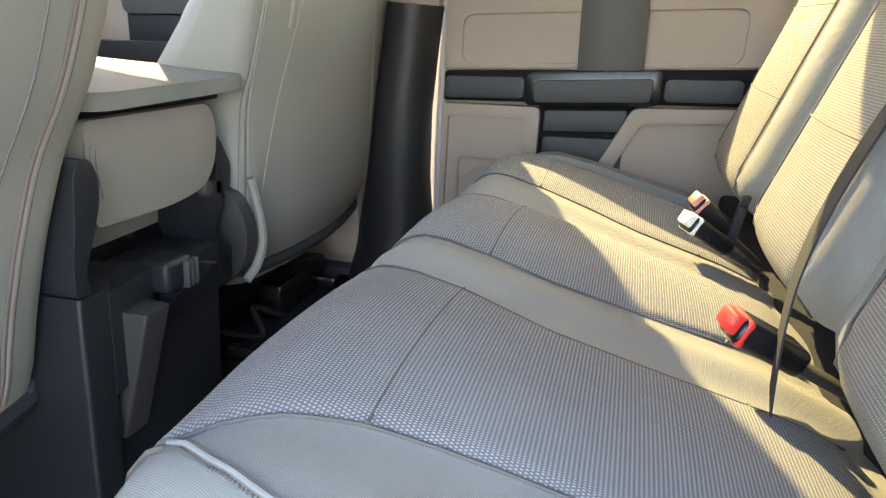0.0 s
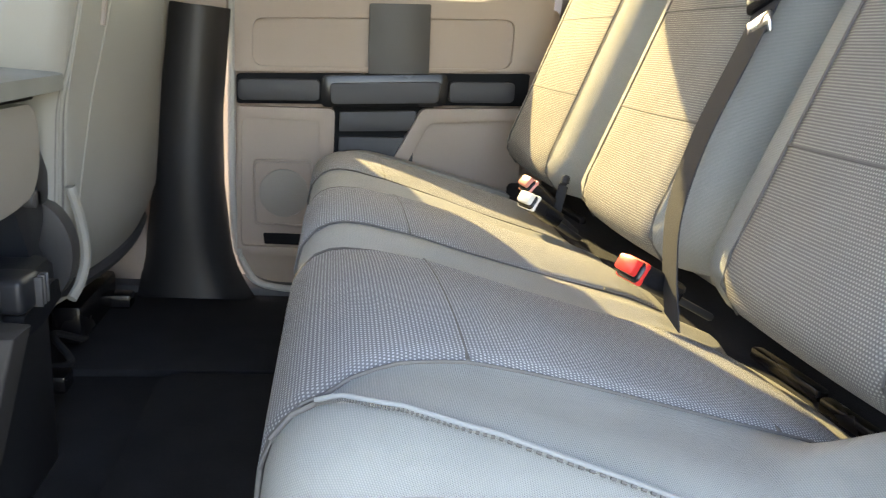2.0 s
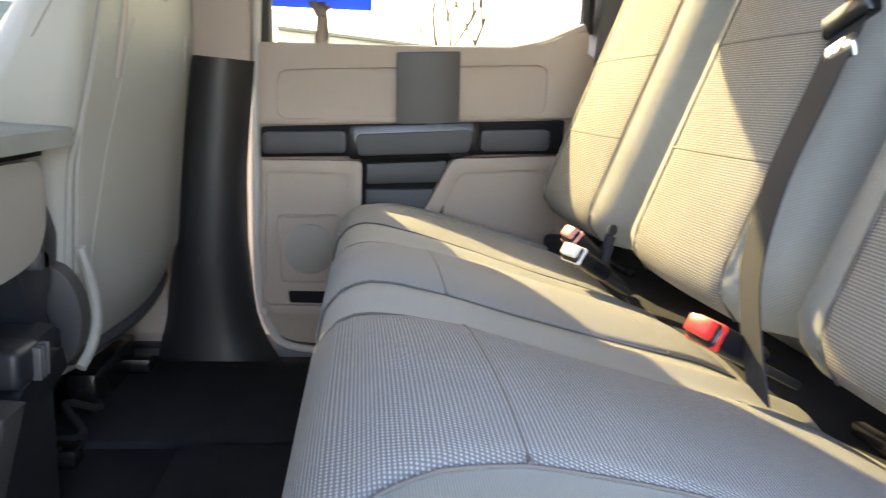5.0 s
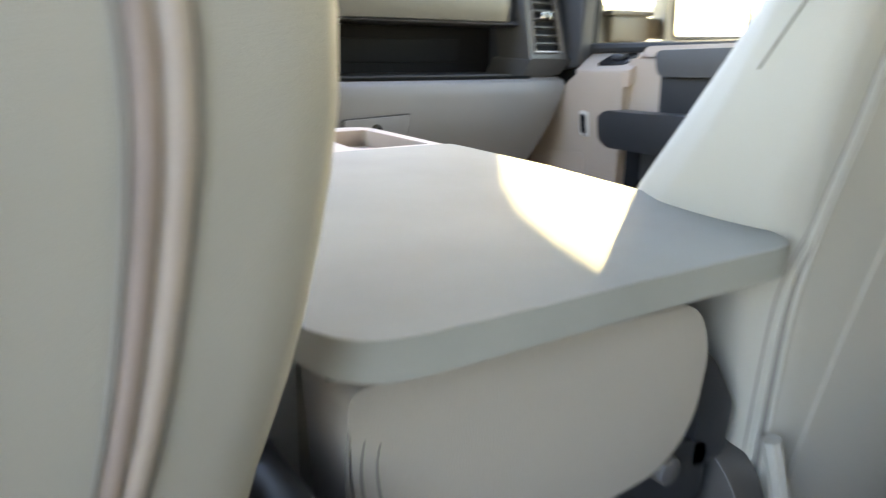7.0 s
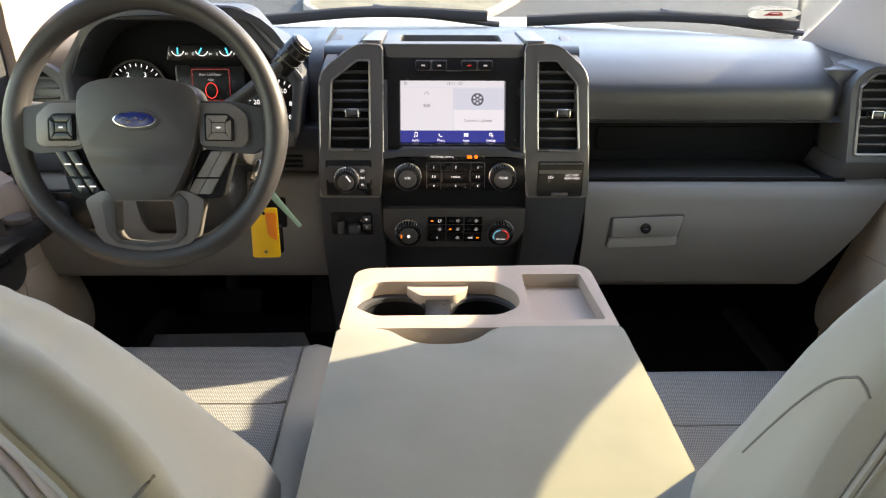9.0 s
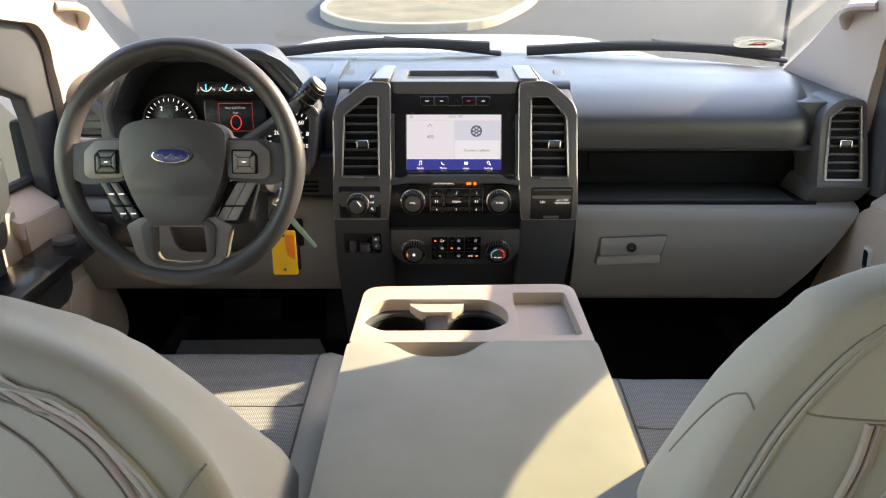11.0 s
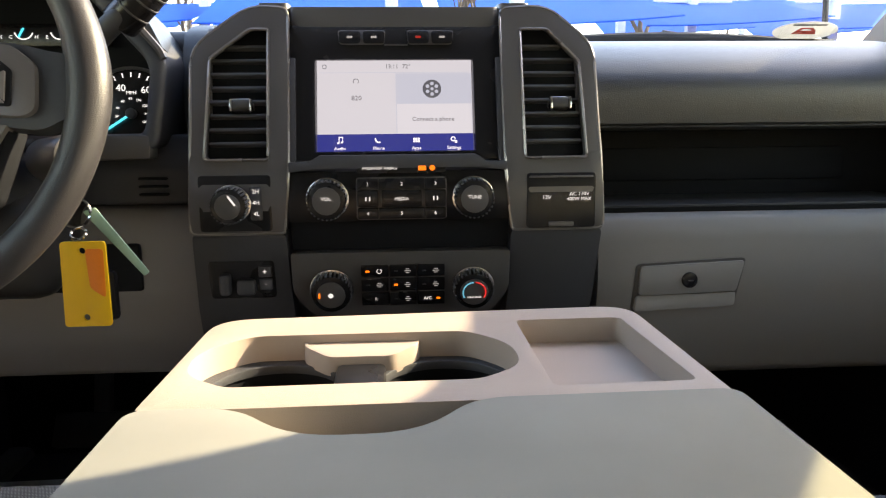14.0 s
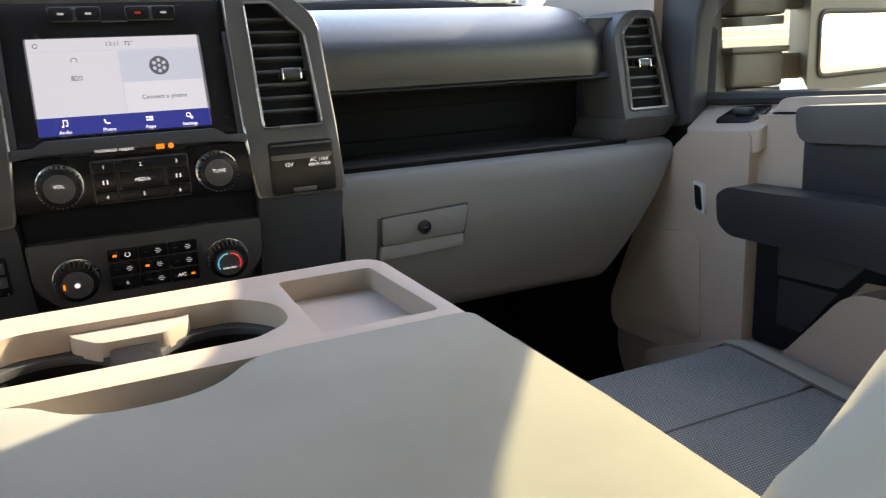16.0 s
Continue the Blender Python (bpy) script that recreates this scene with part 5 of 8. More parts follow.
    lv = round_poly([(-0.2035, 0.614), (-0.1365, 0.614), (-0.1365, 0.753), (-0.157, 0.753), (-0.1985, 0.722)], 0.004, 3)
    rv = round_poly([(0.1405, 0.613), (0.2085, 0.613), (0.2045, 0.717), (0.171, 0.753), (0.1395, 0.753)], 0.004, 3)
    lt = round_poly([(-0.222, 0.535), (-0.122, 0.535), (-0.1155, 0.60), (-0.1155, 0.776), (-0.158, 0.779), (-0.219, 0.733), (-0.218, 0.64)], [0.008, 0.004, 0.01, 0.01, 0.02, 0.02, 0.02], 4)
    rt = round_poly([(0.126, 0.535), (0.228, 0.535), (0.223, 0.64), (0.222, 0.735), (0.172, 0.779), (0.118, 0.776), (0.119, 0.60)], [0.004, 0.008, 0.02, 0.02, 0.02, 0.01, 0.01], 4)
    lp = round_poly([(-0.2105, 0.598), (-0.1345, 0.598), (-0.1345, 0.538), (-0.2105, 0.538)], 0.004, 3)
    rp = round_poly([(0.1415, 0.5965), (0.2175, 0.5965), (0.2175, 0.5365), (0.1415, 0.5365)], 0.004, 3)
    tl = part("left_tower", slab(lt, FT(-0.008), 0.03, 0.004, holes=[lv], cuts=[0.58, 0.62, 0.70], seg=3), GUN, t, "gunmetal vent tower")
    tr = part("right_tower", slab(rt, FT(-0.008), 0.03, 0.004, holes=[rv], cuts=[0.58, 0.62, 0.70], seg=3), GUN, t, "gunmetal vent tower")
    # bright inner edges of the vents, their highlights painted as thin pale tubes
    for o, tw in ((lv, tl), (rv, tr)):
        part("vent_rim", tube([FT(-0.0085)(p[0], p[1], 0) for p in o], 0.0018, 6, closed=True), BRIGHT_RIM, tw)
    # pale tube round each tower paints the light its outer edge catches
    for o, tw in ((lt, tl), (rt, tr)):
        part("tower_edge_highlight", tube([FT(-0.0068)(p[0], p[1], 0) for p in o], 0.0020, 6, closed=True), BRIGHT_RIM, tw, "edge highlight painted bright on the bevel")
    sl = [0.628 + 0.0148 * i for i in range(8)]
    wl = lambda z: -0.203 + max(0, (z - 0.722)) * 1.25
    wr = lambda z: 0.208 - max(0, (z - 0.715)) * 0.95 - (z - 0.613) * 0.03
    vent(tl, lv, FT(0.004), [(z, wl(z) + 0.002, -0.1375) for z in sl], 0, 0, (-0.1655, 0.671))
    vent(tr, rv, FT(0.004), [(z, 0.1415, wr(z) - 0.002) for z in sl], 0, 0, (0.182, 0.671))
    # lower towers
    part("lower_tower", slab(round_poly([(-0.222, 0.534), (-0.122, 0.534), (-0.1185, 0.42), (-0.118, 0.05), (-0.212, 0.05), (-0.226, 0.42)], 0.006), FT(-0.002), 0.04, 0.004, cuts=[0.20, 0.40, 0.45, 0.53]), DARK, t, "dark grey lower stack")
    part("lower_tower", slab(round_poly([(0.126, 0.534), (0.228, 0.534), (0.222, 0.42), (0.214, 0.05), (0.122, 0.05), (0.124, 0.42)], 0.006), FT(-0.002), 0.04, 0.004, cuts=[0.20, 0.40, 0.45, 0.53]), DARK, t, "dark lower stack")
    # four-wheel-drive switch
    p4 = part("switch_panel", slab(lp, FT(-0.0095), 0.01, 0.002), BLACK, t, "black drive selector panel")
    k4, ax = knob(p4, on_face(-0.1755, 0.5685, -0.010), 0.0185, 0.022, 0.5685)
    part("pointer", rbox(on_face(-0.171, 0.574, -0.0335), (0.002, 0.0012, 0.012), 0.0004, rot("Y", -35), 1), ICON, k4)
    part("label_plate", slab(round_poly([(-0.1565, 0.586), (-0.144, 0.586), (-0.144, 0.550), (-0.1565, 0.550)], 0.002), FT(-0.0105), 0.004, 0.0006), DARK, p4)
    for s_, z in (("2H", 0.581), ("4H", 0.569), ("4L", 0.557)):
        sticker(s_, 0.0062, -0.150, z, -0.0112, ICON, p4)
    # power outlets
    pp = part("outlet_cover", slab(rp, FT(-0.0105), 0.012, 0.003, seg=3), BLACK, t, "black power outlet cover")
    part("catch", rbox(on_face(0.1795, 0.5405, -0.0115), (0.028, 0.003, 0.0055), 0.001), GUN, pp)
    part("hinge_line", rbox(on_face(0.1795, 0.5925, -0.0108), (0.07, 0.002, 0.0022), 0.0005), GUN, pp)
    sticker("12V", 0.0062, 0.163, 0.570, -0.0108, ICON, pp)
    sticker("AC 110V", 0.0058, 0.199, 0.5735, -0.0108, ICON, pp)
    sticker("400W MAX", 0.0054, 0.199, 0.568, -0.0108, ICON, pp)
    # trailer brake control
    bk = part("brake_control", slab(round_poly([(-0.209, 0.503), (-0.137, 0.503), (-0.137, 0.459), (-0.209, 0.459)], 0.005), FT(-0.004), 0.012, 0.002), BLACK, t, "black trailer brake control")
    part("slider", rbox(on_face(-0.19, 0.478, -0.012), (0.012, 0.016, 0.024), 0.004), DARK, bk)
    part("slider", rbox(on_face(-0.168, 0.474, -0.010), (0.020, 0.014, 0.018), 0.004), DARK, bk)
    part("gain_key", rbox(on_face(-0.147, 0.491, -0.006), (0.014, 0.004, 0.012), 0.001), DARK, bk)
    part("gain_key", rbox(on_face(-0.147, 0.476, -0.006), (0.014, 0.004, 0.012), 0.001), DARK, bk)
    sticker("+", 0.009, -0.147, 0.491, -0.0086, ICON, bk)
    sticker("-", 0.009, -0.147, 0.477, -0.0086, ICON, bk)
    # ---- display panel ----
    bez = slab(round_poly([(-0.115, 0.758), (0.119, 0.758), (0.1205, 0.612), (0.098, 0.612), (0.090, 0.6165), (-0.084, 0.6165), (-0.092, 0.612), (-0.1155, 0.612)], 0.004), FT(0.002), 0.02, 0.002, holes=[[(-0.0875, 0.6205), (0.0875, 0.6205), (0.0875, 0.7205), (-0.0875, 0.7205)]], cuts=[0.62, 0.70])
    dp = part("display_panel", bez, BLACK, t, "gloss black display surround")
    for xa, xb in ((-0.1155, -0.108), (0.112, 0.1195)):
        part("side_rib", slab(round_poly([(xa, 0.722), (xb, 0.722), (xb, 0.612), (xa, 0.606)], 0.002), FT(-0.005), 0.012, 0.002, cuts=[0.62, 0.70]), DARK, dp)
    part("ledge", slab(round_poly([(-0.1155, 0.611), (-0.094, 0.611), (-0.083, 0.6175), (0.087, 0.6175), (0.098, 0.610), (0.1205, 0.610), (0.120, 0.600), (0.09, 0.604), (-0.086, 0.604), (-0.115, 0.600)], 0.002), FT(-0.010), 0.02, 0.003), DARK, dp, "dark ledge under the screen")
    scf = lambda u, v, w: Vector((u, 0.0 + 0.305 * (v - 0.62) + w, v))
    sm = rot("X", 90 - 17)
    sc = part("screen", slab([(-0.087, 0.62), (0.087, 0.62), (0.087, 0.721), (-0.087, 0.721)], lambda u, v, w: scf(u, v, w), 0.006, 0), glow("screen_light", (0.58, 0.62, 0.72), 0.66), dp, "lit touchscreen with a pale menu")
    navy = glow("screen_navy", (0.018, 0.025, 0.19), 0.9)
    grey = glow("screen_grey", (0.48, 0.54, 0.68), 0.66)
    pale = glow("screen_pale", (0.60, 0.64, 0.74), 0.68)
    ink = glow("screen_ink", (0.10, 0.11, 0.14), 0.6)
    flat = lambda a, b, c, d, k: slab([(a, b), (c, b), (c, d), (a, d)], lambda u, v, w: scf(u, v, w - k), 0.0006, 0)
    part("menu_bar", flat(-0.087, 0.62, 0.087, 0.639, 0.0008), navy, sc)
    part("tile", flat(0.001, 0.640, 0.0865, 0.706, 0.0007), grey, sc)
    part("tile", flat(0.002, 0.640, 0.086, 0.672, 0.0011), pale, sc)
    part("divider", flat(-0.084, 0.7065, 0.084, 0.7072, 0.0011), grey, sc)
    stx = lambda b, s_, u, v, m_, al="CENTER": text(b, s_, scf(u, v, -0.0016), sm, m_, sc, al)
    stx("13:11", 0.0068, -0.003, 0.7135, ink)
    stx("72°", 0.0068, 0.0135, 0.7135, ink)
    stx("820", 0.0078, -0.043, 0.6785, ink)
    stx("Connect a phone", 0.0068, 0.0425, 0.655, ink)
    white = glow("screen_white", (0.85, 0.87, 0.95), 1.0)
    for s_, u in (("Audio", -0.062), ("Phone", -0.019), ("Apps", 0.023), ("Settings", 0.065)):
        stx(s_, 0.0052, u, 0.6235, white)
        bmi = bmesh.new()
        sb = lambda du, dv, w_, h_: slab([(u + du - w_ / 2, 0.632 + dv - h_ / 2), (u + du + w_ / 2, 0.632 + dv - h_ / 2), (u + du + w_ / 2, 0.632 + dv + h_ / 2), (u + du - w_ / 2, 0.632 + dv + h_ / 2)], lambda a_, b_, w: scf(a_, b_, w - 0.0014), 0.0005, 0, bm=bmi)
        if s_ == "Audio":
            for q_ in ((-0.001, 0.0005, 0.0008, 0.006), (0.003, 0.0012, 0.0008, 0.006), (0.001, 0.0038, 0.0048, 0.0011), (-0.0018, -0.0025, 0.0022, 0.0016), (0.0022, -0.0018, 0.0022, 0.0016)):
                sb(*q_)
        elif s_ == "Apps":
            for i_ in range(6):
                sb(-0.0026 + 0.0026 * (i_ % 3), -0.0013 + 0.0028 * (i_ // 3), 0.0020, 0.0021)
        elif s_ == "Phone":
            tube([scf(u + 0.0036 * math.cos(a_), 0.6335 + 0.0036 * math.sin(a_), -0.0014) for a_ in steps(2.9, 5.2, 8)], 0.0008, 5, bm=bmi)
        else:
            tube([scf(u - 0.0008 + 0.0022 * math.cos(a_), 0.633 + 0.0022 * math.sin(a_), -0.0014) for a_ in (6.283 * i_ / 12 for i_ in range(12))], 0.0006, 5, closed=True, bm=bmi)
            tube([scf(u + 0.0024 + 0.0012 * math.cos(a_), 0.6300 + 0.0012 * math.sin(a_), -0.0014) for a_ in (6.283 * i_ / 10 for i_ in range(10))], 0.0005, 5, closed=True, bm=bmi)
        part("menu_icon", bmi, white, sc)
    # round spoked symbol
    part("symbol", cyl(scf(0.0418, 0.6885, -0.0012), (0, -1, 0.3), 0.0105, 0.0006, 32, 0), ink, sc)
    for i in range(6):
        a = math.pi * i / 3
        part("symbol_spoke", cyl(scf(0.0418 + 0.0058 * math.sin(a), 0.6885 + 0.0058 * math.cos(a), -0.0018), (0, -1, 0.3), 0.0021, 0.0004, 10, 0), grey, sc)
    part("symbol_hub", cyl(scf(0.0418, 0.6885, -0.0018), (0, -1, 0.3), 0.0018, 0.0004, 10, 0), grey, sc)
    part("signal_icon", tube([scf(-0.0435 + 0.003 * math.cos(a), 0.697 + 0.003 * math.sin(a), -0.0014) for a in steps(-0.6, 3.7, 10)], 0.0004, 5), ink, sc)
    part("home_icon", tube([scf(-0.0785 + 0.0022 * math.cos(a), 0.7135 + 0.0022 * math.sin(a), -0.0014) for a in steps(0, 6.0, 8)], 0.0004, 5), ink, sc)
    # buttons over the screen
    for a, b in ((-0.062, -0.009), (0.0137, 0.0665)):
        fr = part("rocker_button", slab(round_poly([(a, 0.7525), (b, 0.7525), (b - 0.002, 0.7365), (a + 0.002, 0.7365)], 0.004), FT(-0.0005), 0.006, 0.0015), GUN, t, "bright-rimmed button pair")
        m_ = (a + b) / 2
        for c in ((a + m_) / 2, (m_ + b) / 2):
            bt = part("button", slab(round_poly([(c - 0.0118, 0.7512), (c + 0.0118, 0.7512), (c + 0.0114, 0.7378), (c - 0.0114, 0.7378)], 0.003), FT(-0.003), 0.006, 0.001), BLACK, fr)
            red = a > 0 and c < m_
            part("icon", rbox(on_face(c, 0.7447, -0.0034), (0.0062, 0.0006, 0.0026), 0.0003, rot("X", -tilt(0.745)), 1), glow("red_icon", (0.5, 0.02, 0.01), 0.5) if red else FAINT, bt)
    part("button_bridge", rbox(on_face(0.0022, 0.7362, 0.0), (0.026, 0.002, 0.0016), 0.0005), GUN, t)
    # airbag lamp strip
    ab = part("lamp_strip", slab(round_poly([(-0.043, 0.6085), (0.053, 0.6085), (0.053, 0.5985), (-0.043, 0.5985)], 0.002), FT(-0.0095), 0.006, 0.001), BLACK, t, "black warning lamp strip")
    sticker("PASSENGER AIRBAG", 0.0042, -0.018, 0.6035, -0.0098, ICON, ab)
    part("lamp", rbox(on_face(0.0275, 0.6035, -0.0098), (0.0085, 0.0008, 0.0052), 0.0003, rot("X", -tilt(0.6035)), 1), ORANGE, ab)
    part("lamp", cyl(on_face(0.0385, 0.6035, -0.0098), (0, 1, 0), 0.003, 0.0008, 14, 0), ORANGE, ab)
    # radio keys and knobs
    part("radio_panel", slab(round_poly([(-0.1165, 0.600), (0.1205, 0.600), (0.126, 0.546), (-0.118, 0.546)], 0.004), FT(-0.004), 0.02, 0.002, cuts=[0.58]), BLACK, t, "black radio panel")
    kp = part("key_panel", slab(round_poly([(-0.044, 0.594), (0.054, 0.594), (0.054, 0.548), (-0.044, 0.548)], 0.004), FT(-0.0065), 0.006, 0.0015), GUN, t, "radio key panel")
    cols = [(-0.0425, -0.0205), (-0.0165, 0.0265), (0.0305, 0.0525)]
    rowz = [(0.5925, 0.5815), (0.580, 0.5625), (0.561, 0.5495)]
    names = [["1", "2", "3"], ["<<", "MEDIA", ">>"], ["4", "5", "6"]]
    for r_, (za, zb) in enumerate(rowz):
        for c_, (a, b) in enumerate(cols):
            if r_ != 1 and c_ == 1:
                a, b = -0.0195, 0.0295
            k_ = part("key", slab(round_poly([(a, za), (b, za), (b, zb), (a, zb)], 0.001), FT(-0.0105 if (r_, c_) != (1, 1) else -0.0125), 0.006, 0.0012), BLACK, kp)
            z_ = (za + zb) / 2
            if names[r_][c_] in ("<<", ">>"):
                for d_ in (-0.002, 0.002):
                    bar_on(k_, (a + b) / 2 + d_, z_, 0.0014, 0.0045, -0.0112, ICON, "icon")
            else:
                sticker(names[r_][c_], 0.0056 if len(names[r_][c_]) == 1 else 0.0052, (a + b) / 2, z_, -0.0113 if (r_, c_) != (1, 1) else -0.0133, ICON, k_)
    for u, s_ in ((-0.0745, "VOL"), (0.0825, "TUNE")):
        k_, ax = knob(t, on_face(u, 0.5722, -0.006), 0.0205, 0.020, 0.5722)
        text(s_, 0.0055, on_face(u, 0.5745, -0.006) + ax * 0.0222, upright(0.57), ICON, k_)
    # recess, then the climate panel
    part("recess", slab(round_poly([(-0.1165, 0.545), (0.125, 0.545), (0.1235, 0.512), (-0.1165, 0.512)], 0.003), FT(0.010), 0.01, 0, cuts=[0.53]), VOID, t, "black open recess")
    hv = part("climate_panel", slab(round_poly([(-0.118, 0.511), (0.125, 0.511), (0.125, 0.463), (0.104, 0.434), (-0.096, 0.434), (-0.118, 0.463)], [0.004, 0.004, 0.01, 0.012, 0.012, 0.01], 4), FT(-0.006), 0.03, 0.004, seg=3, cuts=[0.45]), SLATE, t, "dark grey climate panel")
    hc = [(-0.0415, -0.0115), (-0.0095, 0.0195), (0.0215, 0.0515)]
    hz = [(0.496, 0.4825), (0.480, 0.4655), (0.463, 0.448)]
    for r_, (za, zb) in enumerate(hz):
        for c_, (a, b) in enumerate(hc):
            k_ = part("key", slab(round_poly([(a, za), (b, za), (b, zb), (a, zb)], 0.001), FT(-0.010), 0.008, 0.0012), BLACK, hv)
            z_, m_ = (za + zb) / 2, (a + b) / 2
            if (r_, c_) in ((0, 0), (1, 1), (2, 2)):
                bar_on(k_, m_ + (-0.008 if c_ < 2 else 0.008), z_, 0.0042, 0.0026, -0.0105, ORANGE, "lamp")
            else:
                bar_on(k_, m_ - 0.008, z_, 0.0042, 0.0014, -0.0105, DARK, "lamp")
            if (r_, c_) == (2, 2):
                sticker("A/C", 0.0055, m_ - 0.004, z_, -0.0105, ICON, k_)
            elif (r_, c_) == (2, 0):
                sticker("R", 0.0055, m_ + 0.001, z_, -0.0105, FAINT, k_)
            elif (r_, c_) == (0, 0):
                part("icon", tube([on_face(m_ + 0.005 + 0.0026 * math.sin(a_), z_ - 0.0026 * math.cos(a_) * -1, -0.0106) for a_ in steps(0.5, 5.8, 12)], 0.0004, 5), ICON, k_)
            else:
                bar_on(k_, m_ + 0.005, z_, 0.0070, 0.0008, -0.0105, FAINT, "icon")
                bar_on(k_, m_ + 0.005, z_ + 0.0022, 0.0044, 0.0007, -0.0105, FAINT, "icon")
                bar_on(k_, m_ + 0.005, z_ - 0.0022, 0.0044, 0.0007, -0.0105, FAINT, "icon")
    red_, blue_ = glow("red_arc", (0.8, 0.03, 0.03), 0.6), glow("blue_arc", (0.1, 0.45, 0.65), 0.6)
    for u, hot in ((-0.0745, False), (0.0835, True)):
        k_, ax = knob(t, on_face(u, 0.470, -0.008), 0.0218, 0.018, 0.470)
        c = on_face(u, 0.470, -0.008) + ax * 0.0200
        up = ax.cross(Vector((1, 0, 0)))
        up = up if up.z > 0 else -up
        at = lambda a, r: c + r * (math.sin(radians(a)) * Vector((1, 0, 0)) + math.cos(radians(a)) * up)
        if hot:
            part("cold_arc", tube([at(a, 0.0125) for a in steps(-120, -5, 16)], 0.0009, 5), blue_, k_, "blue arc")
            part("hot_arc", tube([at(a, 0.0125) for a in steps(5, 120, 16)], 0.0009, 5), red_, k_, "red arc")
            text("MAX MAX", 0.0034, at(180, 0.006), upright(0.47), ICON, k_)
        else:
            part("lamp", rbox(at(-90, 0.0125), (0.002, 0.0012, 0.006), 0.0004), ORANGE, k_)
            part("fan_icon", cyl(at(0, 0), ax, 0.0028, 0.0008, 10, 0), ICON, k_)
    # top of the stack with its open tray
    def topm(u, v, w):
        return Vector((u, v, 0.778 + 0.02 * max(0, v - 0.03) - w))
    part("stack_lid", slab(round_poly([(-0.116, 0.024), (0.119, 0.024), (0.117, 0.16), (-0.113, 0.16)], 0.012), topm, 0.03, 0.004, holes=[round_poly([(-0.088, 0.055), (0.084, 0.055), (0.084, 0.145), (-0.088, 0.145)], 0.008)], seg=3), SLATE, t, "dark stack top with a tray")
    part("stack_tray", slab([(-0.09, 0.05), (0.086, 0.05), (0.086, 0.15), (-0.09, 0.15)], lambda u, v, w: topm(u, v, w + 0.022), 0.01, 0), VOID, t, "black tray")
    for sg, a, b in ((-1, -0.150, -0.116), (1, 0.119, 0.153)):
        part("tower_top", slab(round_poly([(a, 0.03), (b, 0.03), (b, 0.20), (a + (0.01 if sg < 0 else 0), 0.20)], 0.008), lambda u, v, w: Vector((u, v, 0.783 - w)), 0.04, 0.008, seg=3), GUN, t, "gunmetal tower cap")
    # shoulders of the towers, falling back to the pad
    for sg in (-1, 1):
        q = lambda d: (0.0035 if sg > 0 else 0) + sg * d
        part("tower_side", slab([(0.0, 0.53), (0.20, 0.53), (0.20, 0.775), (0.03, 0.735), (0.0, 0.70)], lambda u, v, w: Vector((q(0.219 - w), u, v)), 0.02, 0.004), GUN, t)
        part("tower_shoulder", slab([(0.157, 0.0), (0.218, 0.0), (0.218, 0.20), (0.157, 0.20)], lambda u, v, w: Vector((q(u), 0.022 + v - (0.012 if u > 0.2 else 0), 0.776 - (0.046 if u > 0.2 else 0) - w)), 0.012, 0.0), GUN, t)
    # ---- right end pod with its vent ----
    P = lambda u, v, w: Vector((u, 0.030 + 0.22 * (v - 0.60) + w, v))
    po = round_poly([(0.692, 0.575), (0.790, 0.578), (0.782, 0.655), (0.772, 0.738), (0.722, 0.740), (0.690, 0.712)], [0.006, 0.008, 0.01, 0.012, 0.02, 0.02], 4)
    pv = round_poly([(0.705, 0.592), (0.775, 0.592), (0.763, 0.728), (0.732, 0.728), (0.706, 0.706)], 0.004, 3)
    pod = part("end_pod", slab(po, P, 0.10, 0.006, holes=[pv], seg=3), SLATE, t, "dark end pod with a vent")
    part("pod_frame", tube([P(p[0], p[1], -0.001) for p in pv], 0.0030, 6, closed=True), BRIGHT_RIM, pod)
    part("pod_base", slab(round_poly([(0.682, 0.540), (0.780, 0.548), (0.795, 0.580), (0.690, 0.580)], 0.006), lambda u, v, w: Vector((u, 0.020 + 0.5 * (0.58 - v) + w, v)), 0.12, 0.008, seg=3), SLATE, pod)
    vent(pod, pv, lambda u, v, w: P(u, v, w + 0.006), [(0.606 + 0.0152 * i, 0.7065 + max(0, 0.606 + 0.0152 * i - 0.706) * 1.2, 0.774 - 0.09 * (0.0152 * i)) for i in range(8)], 0, 0, (0.737, 0.659))
    part("pod_shoulder", slab(round_poly([(0.655, 0.10), (0.80, 0.10), (0.80, 0.50), (0.69, 0.50)], 0.02), lambda u, v, w: Vector((u, v - 0.02, 0.727 + 0.03 * v - w)), 0.06, 0.012), PAD, t, "dark dashboard end")
    # left end pod
    po2 = [(-p[0] + 2 * CX, p[1]) for p in po]
    pv2 = [(-p[0] + 2 * CX, p[1]) for p in pv]
    pod2 = part("end_pod", slab(po2[::-1], P, 0.10, 0.006, holes=[pv2[::-1]], seg=3), SLATE, t, "dark end pod with a vent")
    vent(pod2, pv2[::-1], lambda u, v, w: P(u, v, w + 0.006), [(0.606 + 0.0152 * i, 2 * CX - 0.772, 2 * CX - 0.709) for i in range(8)], 0, 0, (2 * CX - 0.737, 0.659))
    part("light_switch", rbox((-0.66, 0.006, 0.50), (0.09, 0.02, 0.07), 0.006), BLACK, t, "black headlamp switch panel")
    part("light_knob", cyl((-0.675, -0.012, 0.50), (0, 1, 0), 0.018, 0.02, 24, 0.003), DARK, t)
    return t
dash()


